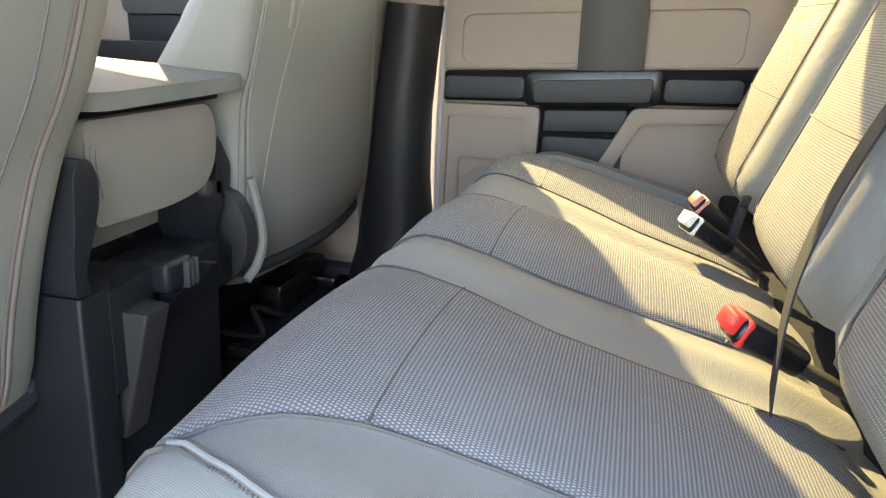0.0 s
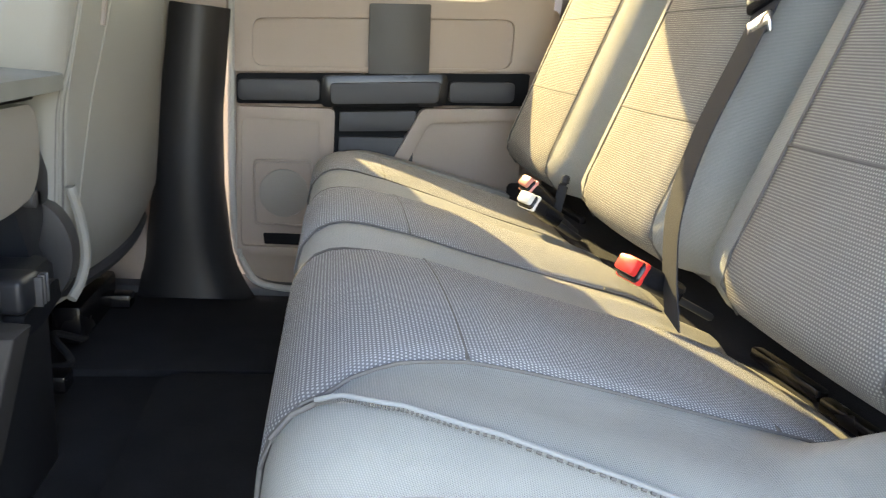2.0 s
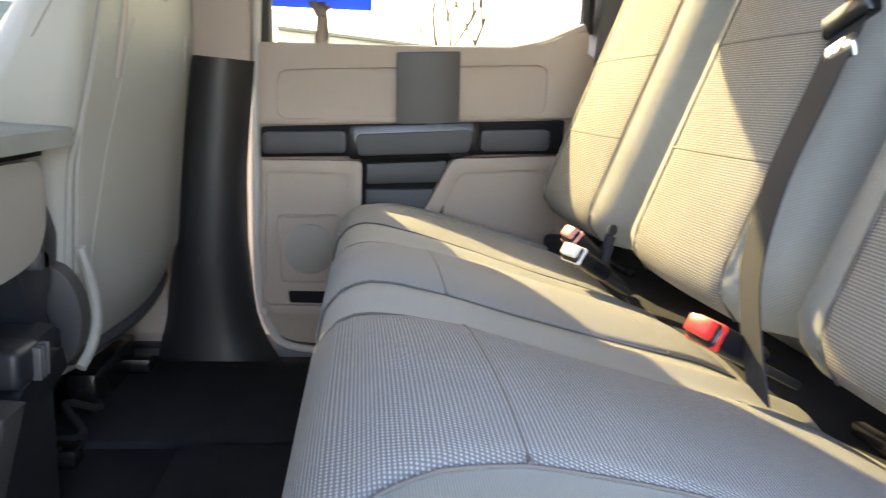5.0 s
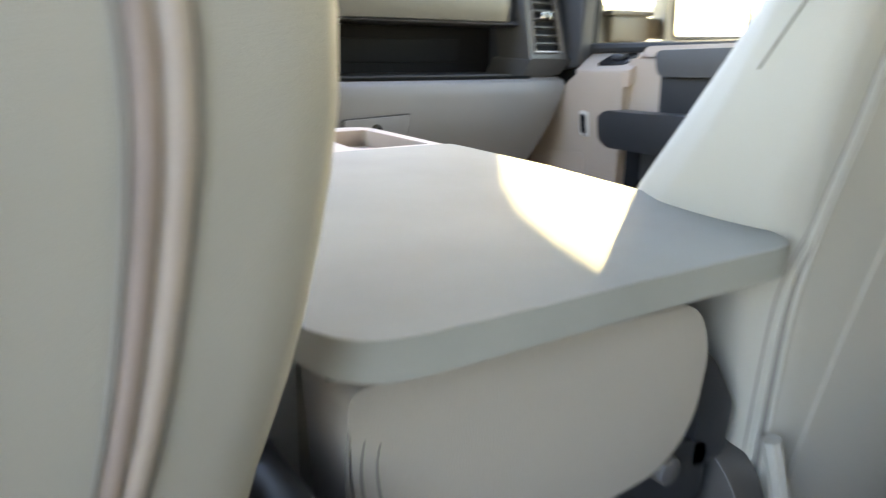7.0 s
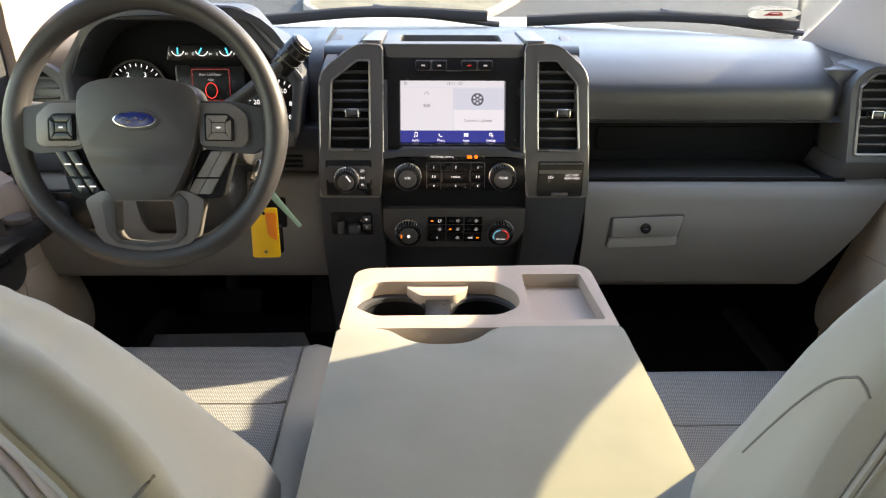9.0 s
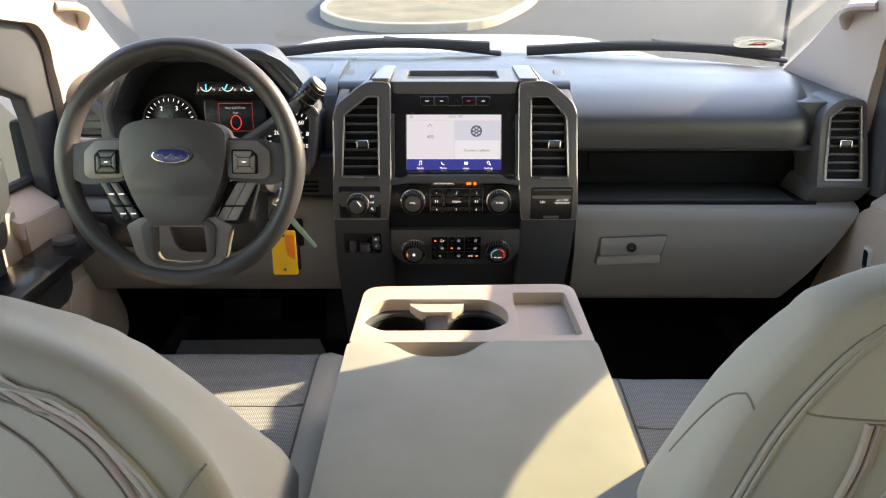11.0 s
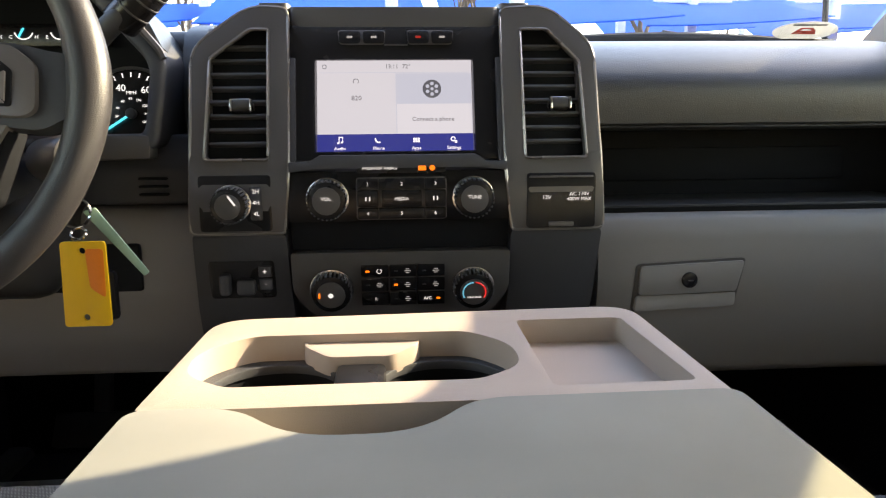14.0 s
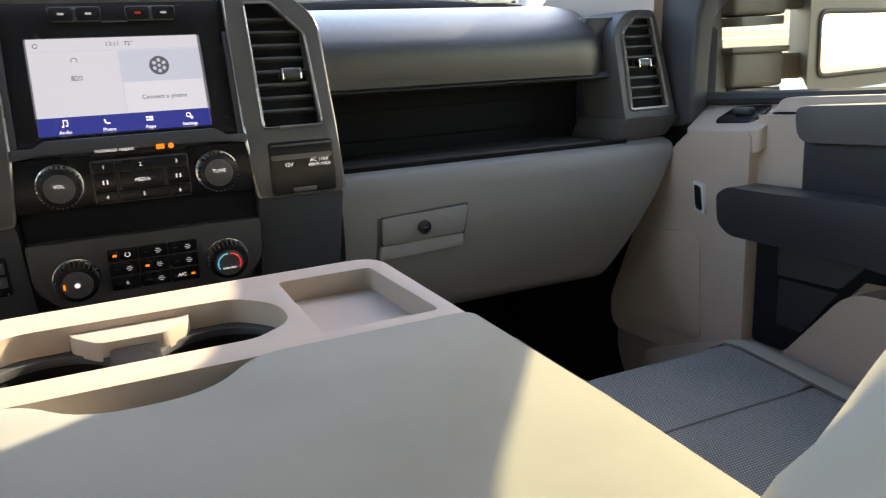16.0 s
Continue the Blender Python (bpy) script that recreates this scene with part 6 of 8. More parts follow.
# ---- instruments ----
def cluster():
    t = thing("instrument_cluster", "dark hooded instrument cluster with blue-needled gauges", "gauges", (-0.44, 0.05, 0.62))
    hood = [(-0.628, 0.625), (-0.255, 0.625), (-0.243, 0.722), (-0.334, 0.828), (-0.352, 0.834), (-0.55, 0.834), (-0.585, 0.822), (-0.640, 0.735)]
    inner = [(-0.612, 0.640), (-0.270, 0.640), (-0.262, 0.716), (-0.348, 0.812), (-0.555, 0.814), (-0.575, 0.806), (-0.622, 0.730)]
    Y = lambda o: (lambda u, v, w: Vector((u, o + 0.15 * (v - 0.62) + w, v)))
    part("hood", slab(round_poly(hood, 0.014, 4), Y(-0.015), 0.10, 0.007, holes=[round_poly(inner, 0.014, 4)], seg=3), DARK, t, "dark instrument hood")
    part("hood_liner", slab(round_poly(inner, 0.012, 4), Y(0.082), 0.01, 0), VOID, t)
    def hood_top(u, v):
        x = -0.63 + 0.38 * u
        e = abs(2 * u - 1)
        return (x, 0.01 + 0.26 * v, 0.834 - 0.05 * v - 0.10 * e ** 5)
    part("hood_top", skin(hood_top, steps(0, 1, 20), steps(0, 1, 10), thick=0.012), PAD, t, "dark grained hood top")
    part("hood_edge", tube([Y(-0.016)(p[0], p[1], 0) for p in round_poly(hood, 0.014, 4)][12:30], 0.004, 6), GUN, t)
    cyan = glow("cyan_needle", (0.02, 0.55, 0.75), 1.2)
    dim = glow("dial_print", (0.55, 0.6, 0.62), 1.3)
    FC = Y(0.070)
    m = rot("X", 90 - 8.5)
    def dial(cx, cz, r, marks, needle):
        g = part("dial", cyl(FC(cx, cz, 0.004), (0, 1, -0.15), r, 0.006, 48, 0.001), BLACK, t, "round black dial")
        part("rim", tube([FC(cx + r * math.cos(a), cz + r * math.sin(a), 0) for a in (2 * math.pi * i / 48 for i in range(48))], 0.0022, 6, closed=True), GUN, g)
        for i in range(21):
            a = radians(215 - 12.5 * i)
            p, q = r * 0.80, r * 0.90
            part("tick", tube([FC(cx + p * math.cos(a), cz + p * math.sin(a), 0), FC(cx + q * math.cos(a), cz + q * math.sin(a), 0)], 0.0007, 4), dim, g)
        for b, deg in marks:
            a = radians(deg)
            text(b, 0.0115, FC(cx + r * 0.60 * math.cos(a), cz + r * 0.60 * math.sin(a), -0.0006), m, dim, g)
        a = radians(needle)
        part("needle", tube([FC(cx, cz, -0.003), FC(cx + r * 0.7 * math.cos(a), cz + r * 0.7 * math.sin(a), -0.003)], 0.0016, 6), cyan, g, "blue needle")
        part("hub", cyl(FC(cx, cz, -0.003), (0, 1, -0.15), 0.006, 0.008, 20, 0.001), DARK, g)
        return g
    d2 = dial(-0.310, 0.664, 0.053, [("20", 165), ("40", 112), ("60", 58), ("80", 10), ("100", -33)], 213)
    text("MPH", 0.006, FC(-0.310, 0.688, -0.0006), m, dim, d2)
    for i_, b_ in enumerate(("20", "40", "60", "80", "100", "120", "140", "160")):
        a_ = radians(190 - 32 * i_)
        text(b_, 0.0042, FC(-0.310 + 0.0175 * math.cos(a_), 0.664 + 0.0175 * math.sin(a_), -0.0006), m, dim, d2)
    d1 = dial(-0.545, 0.690, 0.052, [("1", 190), ("2", 118), ("3", 62), ("4", 8)], 215)
    mid = part("middle_panel", slab(round_poly([(-0.478, 0.655), (-0.358, 0.655), (-0.358, 0.733), (-0.478, 0.733)], 0.004), FC, 0.006, 0.001), BLACK, t, "black message display")
    redp = glow("message_red", (0.35, 0.03, 0.03), 0.5)
    part("message_box", slab([(-0.450, 0.675), (-0.385, 0.675), (-0.385, 0.728), (-0.450, 0.728)], lambda u, v, w: FC(u, v, w - 0.001), 0.0006, 0, holes=[[(-0.4490, 0.676), (-0.386, 0.676), (-0.386, 0.727), (-0.4490, 0.727)]]), redp, mid)
    text("Rear Left Door", 0.0062, FC(-0.4175, 0.719, -0.002), m, FAINT, mid)
    text("Ajar", 0.0062, FC(-0.4175, 0.710, -0.002), m, FAINT, mid)
    part("car_symbol", tube([FC(-0.4175 + 0.010 * math.cos(a), 0.692 + 0.013 * math.sin(a), -0.002) for a in (2 * math.pi * i / 18 for i in range(18))], 0.0009, 5, closed=True), glow("message_car", (0.8, 0.05, 0.04), 0.7), mid)
    sg = part("small_gauge_panel", slab(round_poly([(-0.492, 0.742), (-0.330, 0.742), (-0.336, 0.768), (-0.486, 0.768)], 0.004), FC, 0.006, 0.001), BLACK, t, "row of four small gauges")
    for i, (a, b) in enumerate((("L", "H"), ("C", "H"), ("E", "F"), ("C", "H"))):
        cx = -0.471 + 0.041 * i
        part("arc", tube([FC(cx + 0.0105 * math.cos(q), 0.760 + 0.010 * math.sin(q), -0.0012) for q in steps(math.pi * 1.08, math.pi * 1.92, 12)], 0.0008, 5), dim, sg)
        part("needle", tube([FC(cx, 0.763, -0.0016), FC(cx + (0.0, -0.006, 0.004, -0.005)[i], 0.752, -0.0016)], 0.0013, 5), cyan, sg)
        text(a, 0.006, FC(cx - 0.0145, 0.7525, -0.0012), m, dim, sg)
        text(b, 0.006, FC(cx + 0.0145, 0.7525, -0.0012), m, dim, sg)
    part("reset_stub", rbox((-0.300, 0.0, 0.628), (0.075, 0.03, 0.028), 0.006), SLATE, t)
    return t
cluster()


# ---- steering wheel ----
WC, WT = Vector((-0.440, -0.178, 0.680)), 16.0
WU = Vector((0, math.sin(radians(WT)), math.cos(radians(WT))))
WN = Vector((0, -math.cos(radians(WT)), math.sin(radians(WT))))
def wheel():
    t = thing("steering_wheel", "dark grey steering wheel with button pads and oval badge", "steering wheel", WC)
    W = lambda u, v, w=0.0: WC + Vector((u, 0, 0)) + v * WU - w * WN
    R = 0.183
    # rim, thicker and flatter where the spokes meet it
    def rim_r(a):
        return 0.0160 + 0.0022 * sum(math.exp(-(((a - c + math.pi) % (2 * math.pi) - math.pi) / 0.24) ** 2) for c in (0.05, math.pi - 0.05, 1.15, 2.0))
    part("rim", tube([W(R * math.cos(a), R * math.sin(a)) for a in (2 * math.pi * i / 90 for i in range(90))], [rim_r(2 * math.pi * i / 90) for i in range(90)], 16, closed=True, up=WN), RIM, t, "soft dark grey rim")
    half = [(0.0, 0.070), (0.040, 0.068), (0.068, 0.062), (0.082, 0.050), (0.083, 0.020), (0.077, -0.020), (0.064, -0.055), (0.048, -0.084), (0.040, -0.093), (0.0, -0.095)]
    hub = round_poly(half + [(-u, v) for u, v in half[-2:0:-1]], 0.010, 4)
    dome = lambda u, v: -0.042 + 1.2 * u * u + 0.9 * (v - 0.0) ** 2
    hb = part("airbag_cover", slab(hub, lambda u, v, w: W(u, v, w + dome(u, v)), 0.05, 0.012, seg=4, cuts=steps(-0.10, 0.06, 10)), RIM, t, "grained dark airbag cover")
    oval = lambda a_, b_: [(a_ * math.cos(a), 0.012 + b_ * math.sin(a)) for a in (2 * math.pi * i / 40 for i in range(40))]
    part("badge_surround", slab(oval(0.0335, 0.0150), lambda u, v, w: W(u, v, w - 0.0418), 0.004, 0.001), DARK, hb)
    part("badge", slab(oval(0.0292, 0.0115), lambda u, v, w: W(u, v, w - 0.0430), 0.004, 0.001), CHROME, hb, "silver-rimmed oval badge")
    part("badge_face", slab(oval(0.0276, 0.0100), lambda u, v, w: W(u, v, w - 0.0436), 0.002, 0.0004), mat("badge_blue", (0.01, 0.02, 0.13), 0.2, vary=0.05), hb, "dark blue oval badge face")
    part("badge_mark", tube(spline([W(-0.019 + 0.0054 * i, 0.012 + 0.0032 * math.sin(i * 2.1), -0.0442) for i in range(8)], 3), 0.0010, 6), CHROME, hb, "silver mark")
    text("AIRBAG", 0.0088, W(0.0, -0.044, -0.0416), rot("X", 90 - WT), DARK, hb)
    part("emboss_bar", rbox(W(0.0, -0.057, -0.0408), (0.014, 0.0008, 0.005), 0.0003, rot("X", -WT), 1), DARK, hb)
    part("hub_back", slab(round_poly([(-0.09, 0.046), (0.09, 0.046), (0.080, -0.03), (0.045, -0.09), (-0.045, -0.09), (-0.080, -0.03)], 0.02), lambda u, v, w: W(u, v, w - 0.004), 0.05, 0.008), DARK, t, "dark hub housing")
    # side spokes and their pads
    for s in (-1, 1):
        flip = lambda q: [(s * u, v) for u, v in q]
        lift = lambda u: 0.016 + 0.10 * max(0, 0.14 - abs(u))
        sk = part("side_spoke", slab(round_poly(flip([(0.074, 0.040), (0.128, 0.040), (0.150, 0.034), (0.172, 0.030), (0.176, -0.020), (0.150, -0.034), (0.110, -0.030), (0.082, -0.026)]), 0.008, 4), lambda u, v, w: W(u, v, w - lift(u) + 0.006), 0.020, 0.006, seg=3), DARK, t, "dark spoke")
        bp = part("button_pad", slab(round_poly(flip([(0.080, 0.036), (0.127, 0.036), (0.146, 0.020), (0.147, -0.018), (0.138, -0.024), (0.082, -0.022)]), 0.006, 3), lambda u, v, w: W(u, v, w - lift(u) - 0.001), 0.010, 0.003), WHEEL_TRIM, sk, "warm grey button pad")
        part("key_frame", slab(round_poly(flip([(0.089, 0.022), (0.120, 0.022), (0.129, 0.014), (0.129, -0.016), (0.089, -0.016)]), 0.003), lambda u, v, w: W(u, v, w - lift(u) - 0.003), 0.006, 0.001), VOID, bp)
        cx, cy = s * 0.1085, 0.0025
        I, O = 0.0085, 0.0165
        for quad in ([(-O, O), (O - 0.004, O), (I, I - 0.001), (-I, I - 0.001)], [(-I, -I + 0.001), (I, -I + 0.001), (O, -O), (-O, -O)], [(-O, O - 0.001), (-I - 0.001, I - 0.002), (-I - 0.001, -I + 0.002), (-O, -O + 0.001)], [(I + 0.001, I - 0.002), (O, O - 0.006), (O, -O + 0.001), (I + 0.001, -I + 0.002)], [(-I, I - 0.002), (I, I - 0.002), (I, -I + 0.002), (-I, -I + 0.002)]):
            part("key", slab(round_poly([(cx + s * u, cy + v) for u, v in quad], 0.0012, 2), lambda u, v, w: W(u, v, w - lift(u) - 0.0055), 0.006, 0.001), KEY_GREY if s > 0 else BLACK, bp)
        part("icon", rbox(W(cx, cy, -lift(cx) - 0.0058), (0.006, 0.0006, 0.002), 0.0002, rot("X", -WT), 1), ICON, bp)
        # lower bank of four keys
        bank = part("key_bank", slab(round_poly(flip([(0.081, -0.027), (0.124, -0.027), (0.106, -0.092), (0.094, -0.097), (0.056, -0.093)]), 0.006, 3), lambda u, v, w: W(u, v, w - 0.008), 0.03, 0.003), VOID, t, "black key bank")
        for c0, c1, d0, d1 in ((0.0, 0.46, 0.0, 0.60), (0.50, 0.97, 0.0, 0.60), (0.0, 0.46, 0.64, 1.0), (0.50, 0.97, 0.64, 1.0)):
            P = lambda c, d: (s * ((0.094 - 0.035 * d) + (0.031 + 0.002 * d) * c), -0.030 - 0.060 * d)
            k_ = part("key", slab(round_poly([P(c0, d0), P(c1, d0), P(c1, d1), P(c0, d1)], 0.002), lambda u, v, w: W(u, v, w - 0.014), 0.012, 0.002), BLACK if s < 0 else KEY_GREY, bank)
            if s < 0:
                q = P((c0 + c1) / 2, (d0 + d1) / 2)
                part("icon", rbox(W(q[0], q[1], -0.0146), (0.009, 0.0006, 0.002), 0.0002, rot("X", -WT), 1), ICON, k_)
    # forked lower spoke: two legs that meet along the rim
    o = [(0.060, -0.085), (0.084, -0.098), (0.077, -0.125), (0.071, -0.150), (0.050, -0.170), (0.0, -0.177)]
    h = [(0.040, -0.100), (0.041, -0.125), (0.042, -0.146), (0.034, -0.156), (0.0, -0.159)]
    full = lambda q: q + [(-u, v) for u, v in q[-2::-1]]
    part("lower_spoke", slab(round_poly(full(o), 0.006, 3), lambda u, v, w: W(u, v, w - 0.010 - 0.12 * max(0, v + 0.16)), 0.022, 0.006, seg=3, holes=[round_poly(full(h), 0.005, 3)]), WHEEL_TRIM, t, "warm grey forked lower spoke")
    part("spoke_inlay", slab(round_poly(full([(0.050, -0.090), (0.060, -0.100), (0.056, -0.146), (0.042, -0.161), (0.0, -0.166)]), 0.004, 3), lambda u, v, w: W(u, v, w - 0.0125 - 0.12 * max(0, v + 0.16)), 0.010, 0.002, holes=[round_poly(full([(0.0415, -0.098), (0.0425, -0.146), (0.035, -0.157), (0.0, -0.160)]), 0.004, 3)]), RIM, t, "dark inlay of the lower spoke")
    return t
WHEEL_TRIM = mat("wheel_trim", (0.115, 0.108, 0.110), 0.33, vary=0.06, scale=10, grain=0.15)
KEY_GREY = mat("key_grey", (0.16, 0.148, 0.145), 0.42, vary=0.05, scale=20)
RIM = mat("wheel_rim", (0.034, 0.0325, 0.036), 0.42, vary=0.12, scale=12, grain=0.35, grain_scale=900)
wheel()

# ---- column, stalks and key ----
def column():
    t = thing("steering_column", "dark steering column shroud with gear lever", "steering column", (-0.44, -0.1, 0.60))
    part("shroud", tube(spline([(-0.441, 0.06, 0.555), (-0.441, -0.05, 0.605), (-0.441, -0.14, 0.65)], 6), 0.058, 20, flat=0.9), DARK, t, "dark column shroud")
    part("lower_shroud", rbox((-0.441, 0.0, 0.535), (0.17, 0.14, 0.11), 0.03, rot("X", 18), 3), PILLAR_DARK, t, "black lower column cover")
    part("gear_lever", tube(spline([(-0.41, 0.0, 0.655), (-0.34, -0.035, 0.70), (-0.275, -0.066, 0.748), (-0.255, -0.060, 0.765)], 6), 0.011, 12), DARK, t, "dark gear lever")
    part("lever_grip", cyl((-0.250, -0.060, 0.769), (0.62, -0.10, 0.58), 0.0185, 0.056, 24, 0.003), BLACK, t, "black ribbed lever end")
    for k in (0.0, 0.35, 0.75):
        part("grip_ring", cyl(Vector((-0.250, -0.060, 0.769)) + Vector((0.62, -0.10, 0.58)).normalized() * (0.020 - 0.036 * k), (0.62, -0.10, 0.58), 0.0192, 0.002, 24, 0.0006), SLAT, t)
    part("lever_cap", cyl((-0.2292, -0.0634, 0.7885), (0.62, -0.10, 0.58), 0.0155, 0.004, 20, 0.001), SLATE, t)
    part("turn_stalk", tube([(-0.48, -0.07, 0.665), (-0.56, -0.10, 0.69), (-0.63, -0.12, 0.70)], 0.010, 12), GUN, t, "grey turn signal stalk")
    part("lock_barrel", cyl((-0.338, -0.06, 0.62), (0.75, -0.6, 0.1), 0.022, 0.06, 24, 0.004), GUN, t, "grey ignition lock")
    return t
column()

def keys():
    t = thing("key_bunch", "ignition key with yellow tag and green card on rings", "keys", (-0.297, -0.12, 0.545))
    part("key", rbox((-0.300, -0.112, 0.602), (0.022, 0.008, 0.034), 0.004, rot("Y", 25)), CHROME, t, "bright key head")
    ring = lambda c, r, ax: tube([Vector(c) + r * (math.cos(a) * Vector((1, 0, 0)) + math.sin(a) * Vector(ax)) for a in (2 * math.pi * i / 24 for i in range(24))], 0.0014, 6, closed=True)
    part("split_ring", ring((-0.304, -0.118, 0.572), 0.014, (0, 0.2, 0.98)), CHROME, t, "steel split ring")
    part("link", ring((-0.302, -0.120, 0.552), 0.007, (0, 0.7, 0.7)), CHROME, t)
    hole = lambda cx, cz: [(cx + 0.0032 * math.cos(a), cz + 0.0032 * math.sin(a)) for a in (2 * math.pi * i / 12 for i in range(12))]
    part("tag", slab(round_poly([(-0.319, 0.545), (-0.277, 0.545), (-0.277, 0.462), (-0.321, 0.462)], 0.004), lambda u, v, w: Vector((u, -0.124 + w, v)), 0.003, 0.0005, holes=[hole(-0.299, 0.536), hole(-0.300, 0.471)]), YELLOW, t, "yellow plastic key tag")
    part("tag_stripe", slab(round_poly([(-0.296, 0.538), (-0.279, 0.538), (-0.280, 0.49), (-0.294, 0.50)], 0.004), lambda u, v, w: Vector((u, -0.1250 + w, v)), 0.0008, 0.0002), mat("orange_print", (0.85, 0.22, 0.01), 0.4), t, "orange patch")
    part("card", slab(round_poly([(-0.300, 0.572), (-0.288, 0.576), (-0.242, 0.512), (-0.247, 0.508)], 0.002), lambda u, v, w: Vector((u, -0.112 + w, v)), 0.0015, 0.0003), mat("green_card", (0.28, 0.45, 0.36), 0.4), t, "pale green plastic card")
    part("fob", rbox((-0.284, -0.112, 0.490), (0.022, 0.012, 0.05), 0.005), BLACK, t, "black key fob")
    return t
keys()

# ---- belts and buckles on the bench ----
def belt():
    t = thing("seat_belt", "dark grey webbing belt hanging between the backrests", "seat belt", (-0.25, -1.49, 0.35))
    pts = spline([(-0.268, -1.482, 0.350), (-0.235, -1.488, 0.395), (-0.205, -1.500, 0.440), (-0.183, -1.525, 0.505), (-0.172, -1.560, 0.585), (-0.165, -1.590, 0.66), (-0.155, -1.66, 0.85), (-0.15, -1.72, 1.0)], 8)
    bm = bmesh.new()
    w = 0.022
    rows = []
    for i, p in enumerate(pts):
        d = (pts[min(i + 1, len(pts) - 1)] - pts[max(i - 1, 0)]).normalized()
        s = Vector((0.95, -0.14, 0.05)).normalized()
        n = s.cross(d).normalized()
        rows.append([bm.verts.new(p + s * w * k + n * h) for k, h in ((-1, 0.0007), (1, 0.0007), (1, -0.0007), (-1, -0.0007))])
    for A, B in zip(rows, rows[1:]):
        for j in range(4):
            bm.faces.new((A[j], A[(j + 1) % 4], B[(j + 1) % 4], B[j]))
    bm.faces.new(rows[0][::-1])
    bm.faces.new(rows[-1])
    bmesh.ops.recalc_face_normals(bm, faces=bm.faces[:])
    part("webbing", bm, WEB, t, "dark grey webbing")
    part("guide", rbox((-0.166, -1.578, 0.635), (0.060, 0.014, 0.020), 0.004, rot("Y", 20)), BLACK, t, "black belt guide")
    part("tongue", rbox((-0.176, -1.568, 0.605), (0.036, 0.004, 0.020), 0.0015, rot("Y", 20)), CHROME, t, "bright belt tongue")
    return t
belt()


def buckle(c, turn, lean, red, label):
    t = thing("belt_buckle", label, "belt buckle", c, group="belt buckles")
    m = rot("Z", turn) @ rot("X", lean)
    P = lambda x, y, z: Vector(c) + m @ Vector((x, y, z))
    part("body", rbox(P(0, 0, 0.0), (0.036, 0.060, 0.022), 0.006, m, 3), BLACK, t, "black buckle body")
    part("button", rbox(P(0, 0.030, 0.002), (0.028, 0.012, 0.016), 0.003, m), red, t, "red release button")
    part("rim", rbox(P(0, 0.024, 0.0), (0.037, 0.006, 0.023), 0.003, m), red, t)
    part("stalk", rbox(P(0, -0.050, -0.004), (0.026, 0.06, 0.008), 0.003, m), RUBBER, t, "black strap")
    return t
# a paler red than the buckle on the cushion has
PALE_RED = mat("pale_red_plastic", (0.60, 0.22, 0.19), 0.4, vary=0.08)
buckle((-0.216, -1.482, 0.372), 12, 26, RED, "red-buttoned seat belt buckle lying on the cushion")
buckle((0.165, -1.480, 0.372), 8, 38, PALE_RED, "pale red-buttoned belt buckle standing by the backrest")
buckle((0.120, -1.470, 0.362), 20, 30, WHITE_PRINT, "pale-topped belt buckle standing by the backrest")
st = thing("release_strap", "grey fabric loop hanging between the backrests", "strap", (0.156, -1.505, 0.34))
part("loop", tube(spline([(0.150, -1.500, 0.335), (0.150, -1.508, 0.385), (0.156, -1.512, 0.402), (0.163, -1.510, 0.385), (0.164, -1.503, 0.335)], 6), 0.006, 8, flat=0.6), WEB, st)

# ---- driver's footwell ----
pm = part("paper_mat", slab([(-0.735, 0.445), (-0.36, 0.455), (-0.30, 0.30), (-0.72, 0.285)], lambda u, v, w: Vector((u, v, 0.012 + 0.01 * math.sin(u * 14) * math.sin(v * 20) - w)), 0.002, 0), PAPER)
tagged(pm, "white paper protective mat on the driver's floor", "floor mat")
bar_ = part("print_bar", slab([(-0.53, 0.322), (-0.40, 0.326), (-0.40, 0.302), (-0.53, 0.298)], lambda u, v, w: Vector((u, v, 0.024 - w)), 0.001, 0), mat("navy_print", (0.02, 0.025, 0.06), 0.6), pm)
def pedals():
    t = thing("pedals", "black rubber brake and accelerator pedals", "pedals", (-0.45, 0.40, 0.05))
    part("brake_pedal", rbox((-0.52, 0.40, 0.13), (0.15, 0.02, 0.06), 0.008, rot("X", -35)), RUBBER, t)
    part("accelerator", rbox((-0.30, 0.42, 0.11), (0.06, 0.02, 0.14), 0.008, rot("X", -35)), RUBBER, t)
    part("brake_arm", rbox((-0.52, 0.45, 0.24), (0.03, 0.02, 0.22), 0.006, rot("X", -15)), DARK, t)
    return t
pedals()
# wiring and seat rail under the passenger seat
def rail_bits():
    t = thing("seat_rail", "black seat rail with loose wiring under the front seat", "seat rail", (0.45, -0.72, 0.02))
    part("rail", rbox((0.27, -0.62, 0.03), (0.04, 0.36, 0.03), 0.006), BLACK, t)
    part("rail", rbox((0.64, -0.62, 0.03), (0.04, 0.36, 0.03), 0.006), BLACK, t)
    part("cable", tube(spline([(0.28, -0.70, 0.05), (0.33, -0.78, 0.03), (0.38, -0.74, 0.06), (0.44, -0.77, 0.03), (0.52, -0.70, 0.05)], 8), 0.006, 8), RUBBER, t, "black cable")
    part("plate", rbox((0.55, -0.74, 0.05), (0.22, 0.05, 0.07), 0.008), BLACK, t)
    return t
rail_bits()

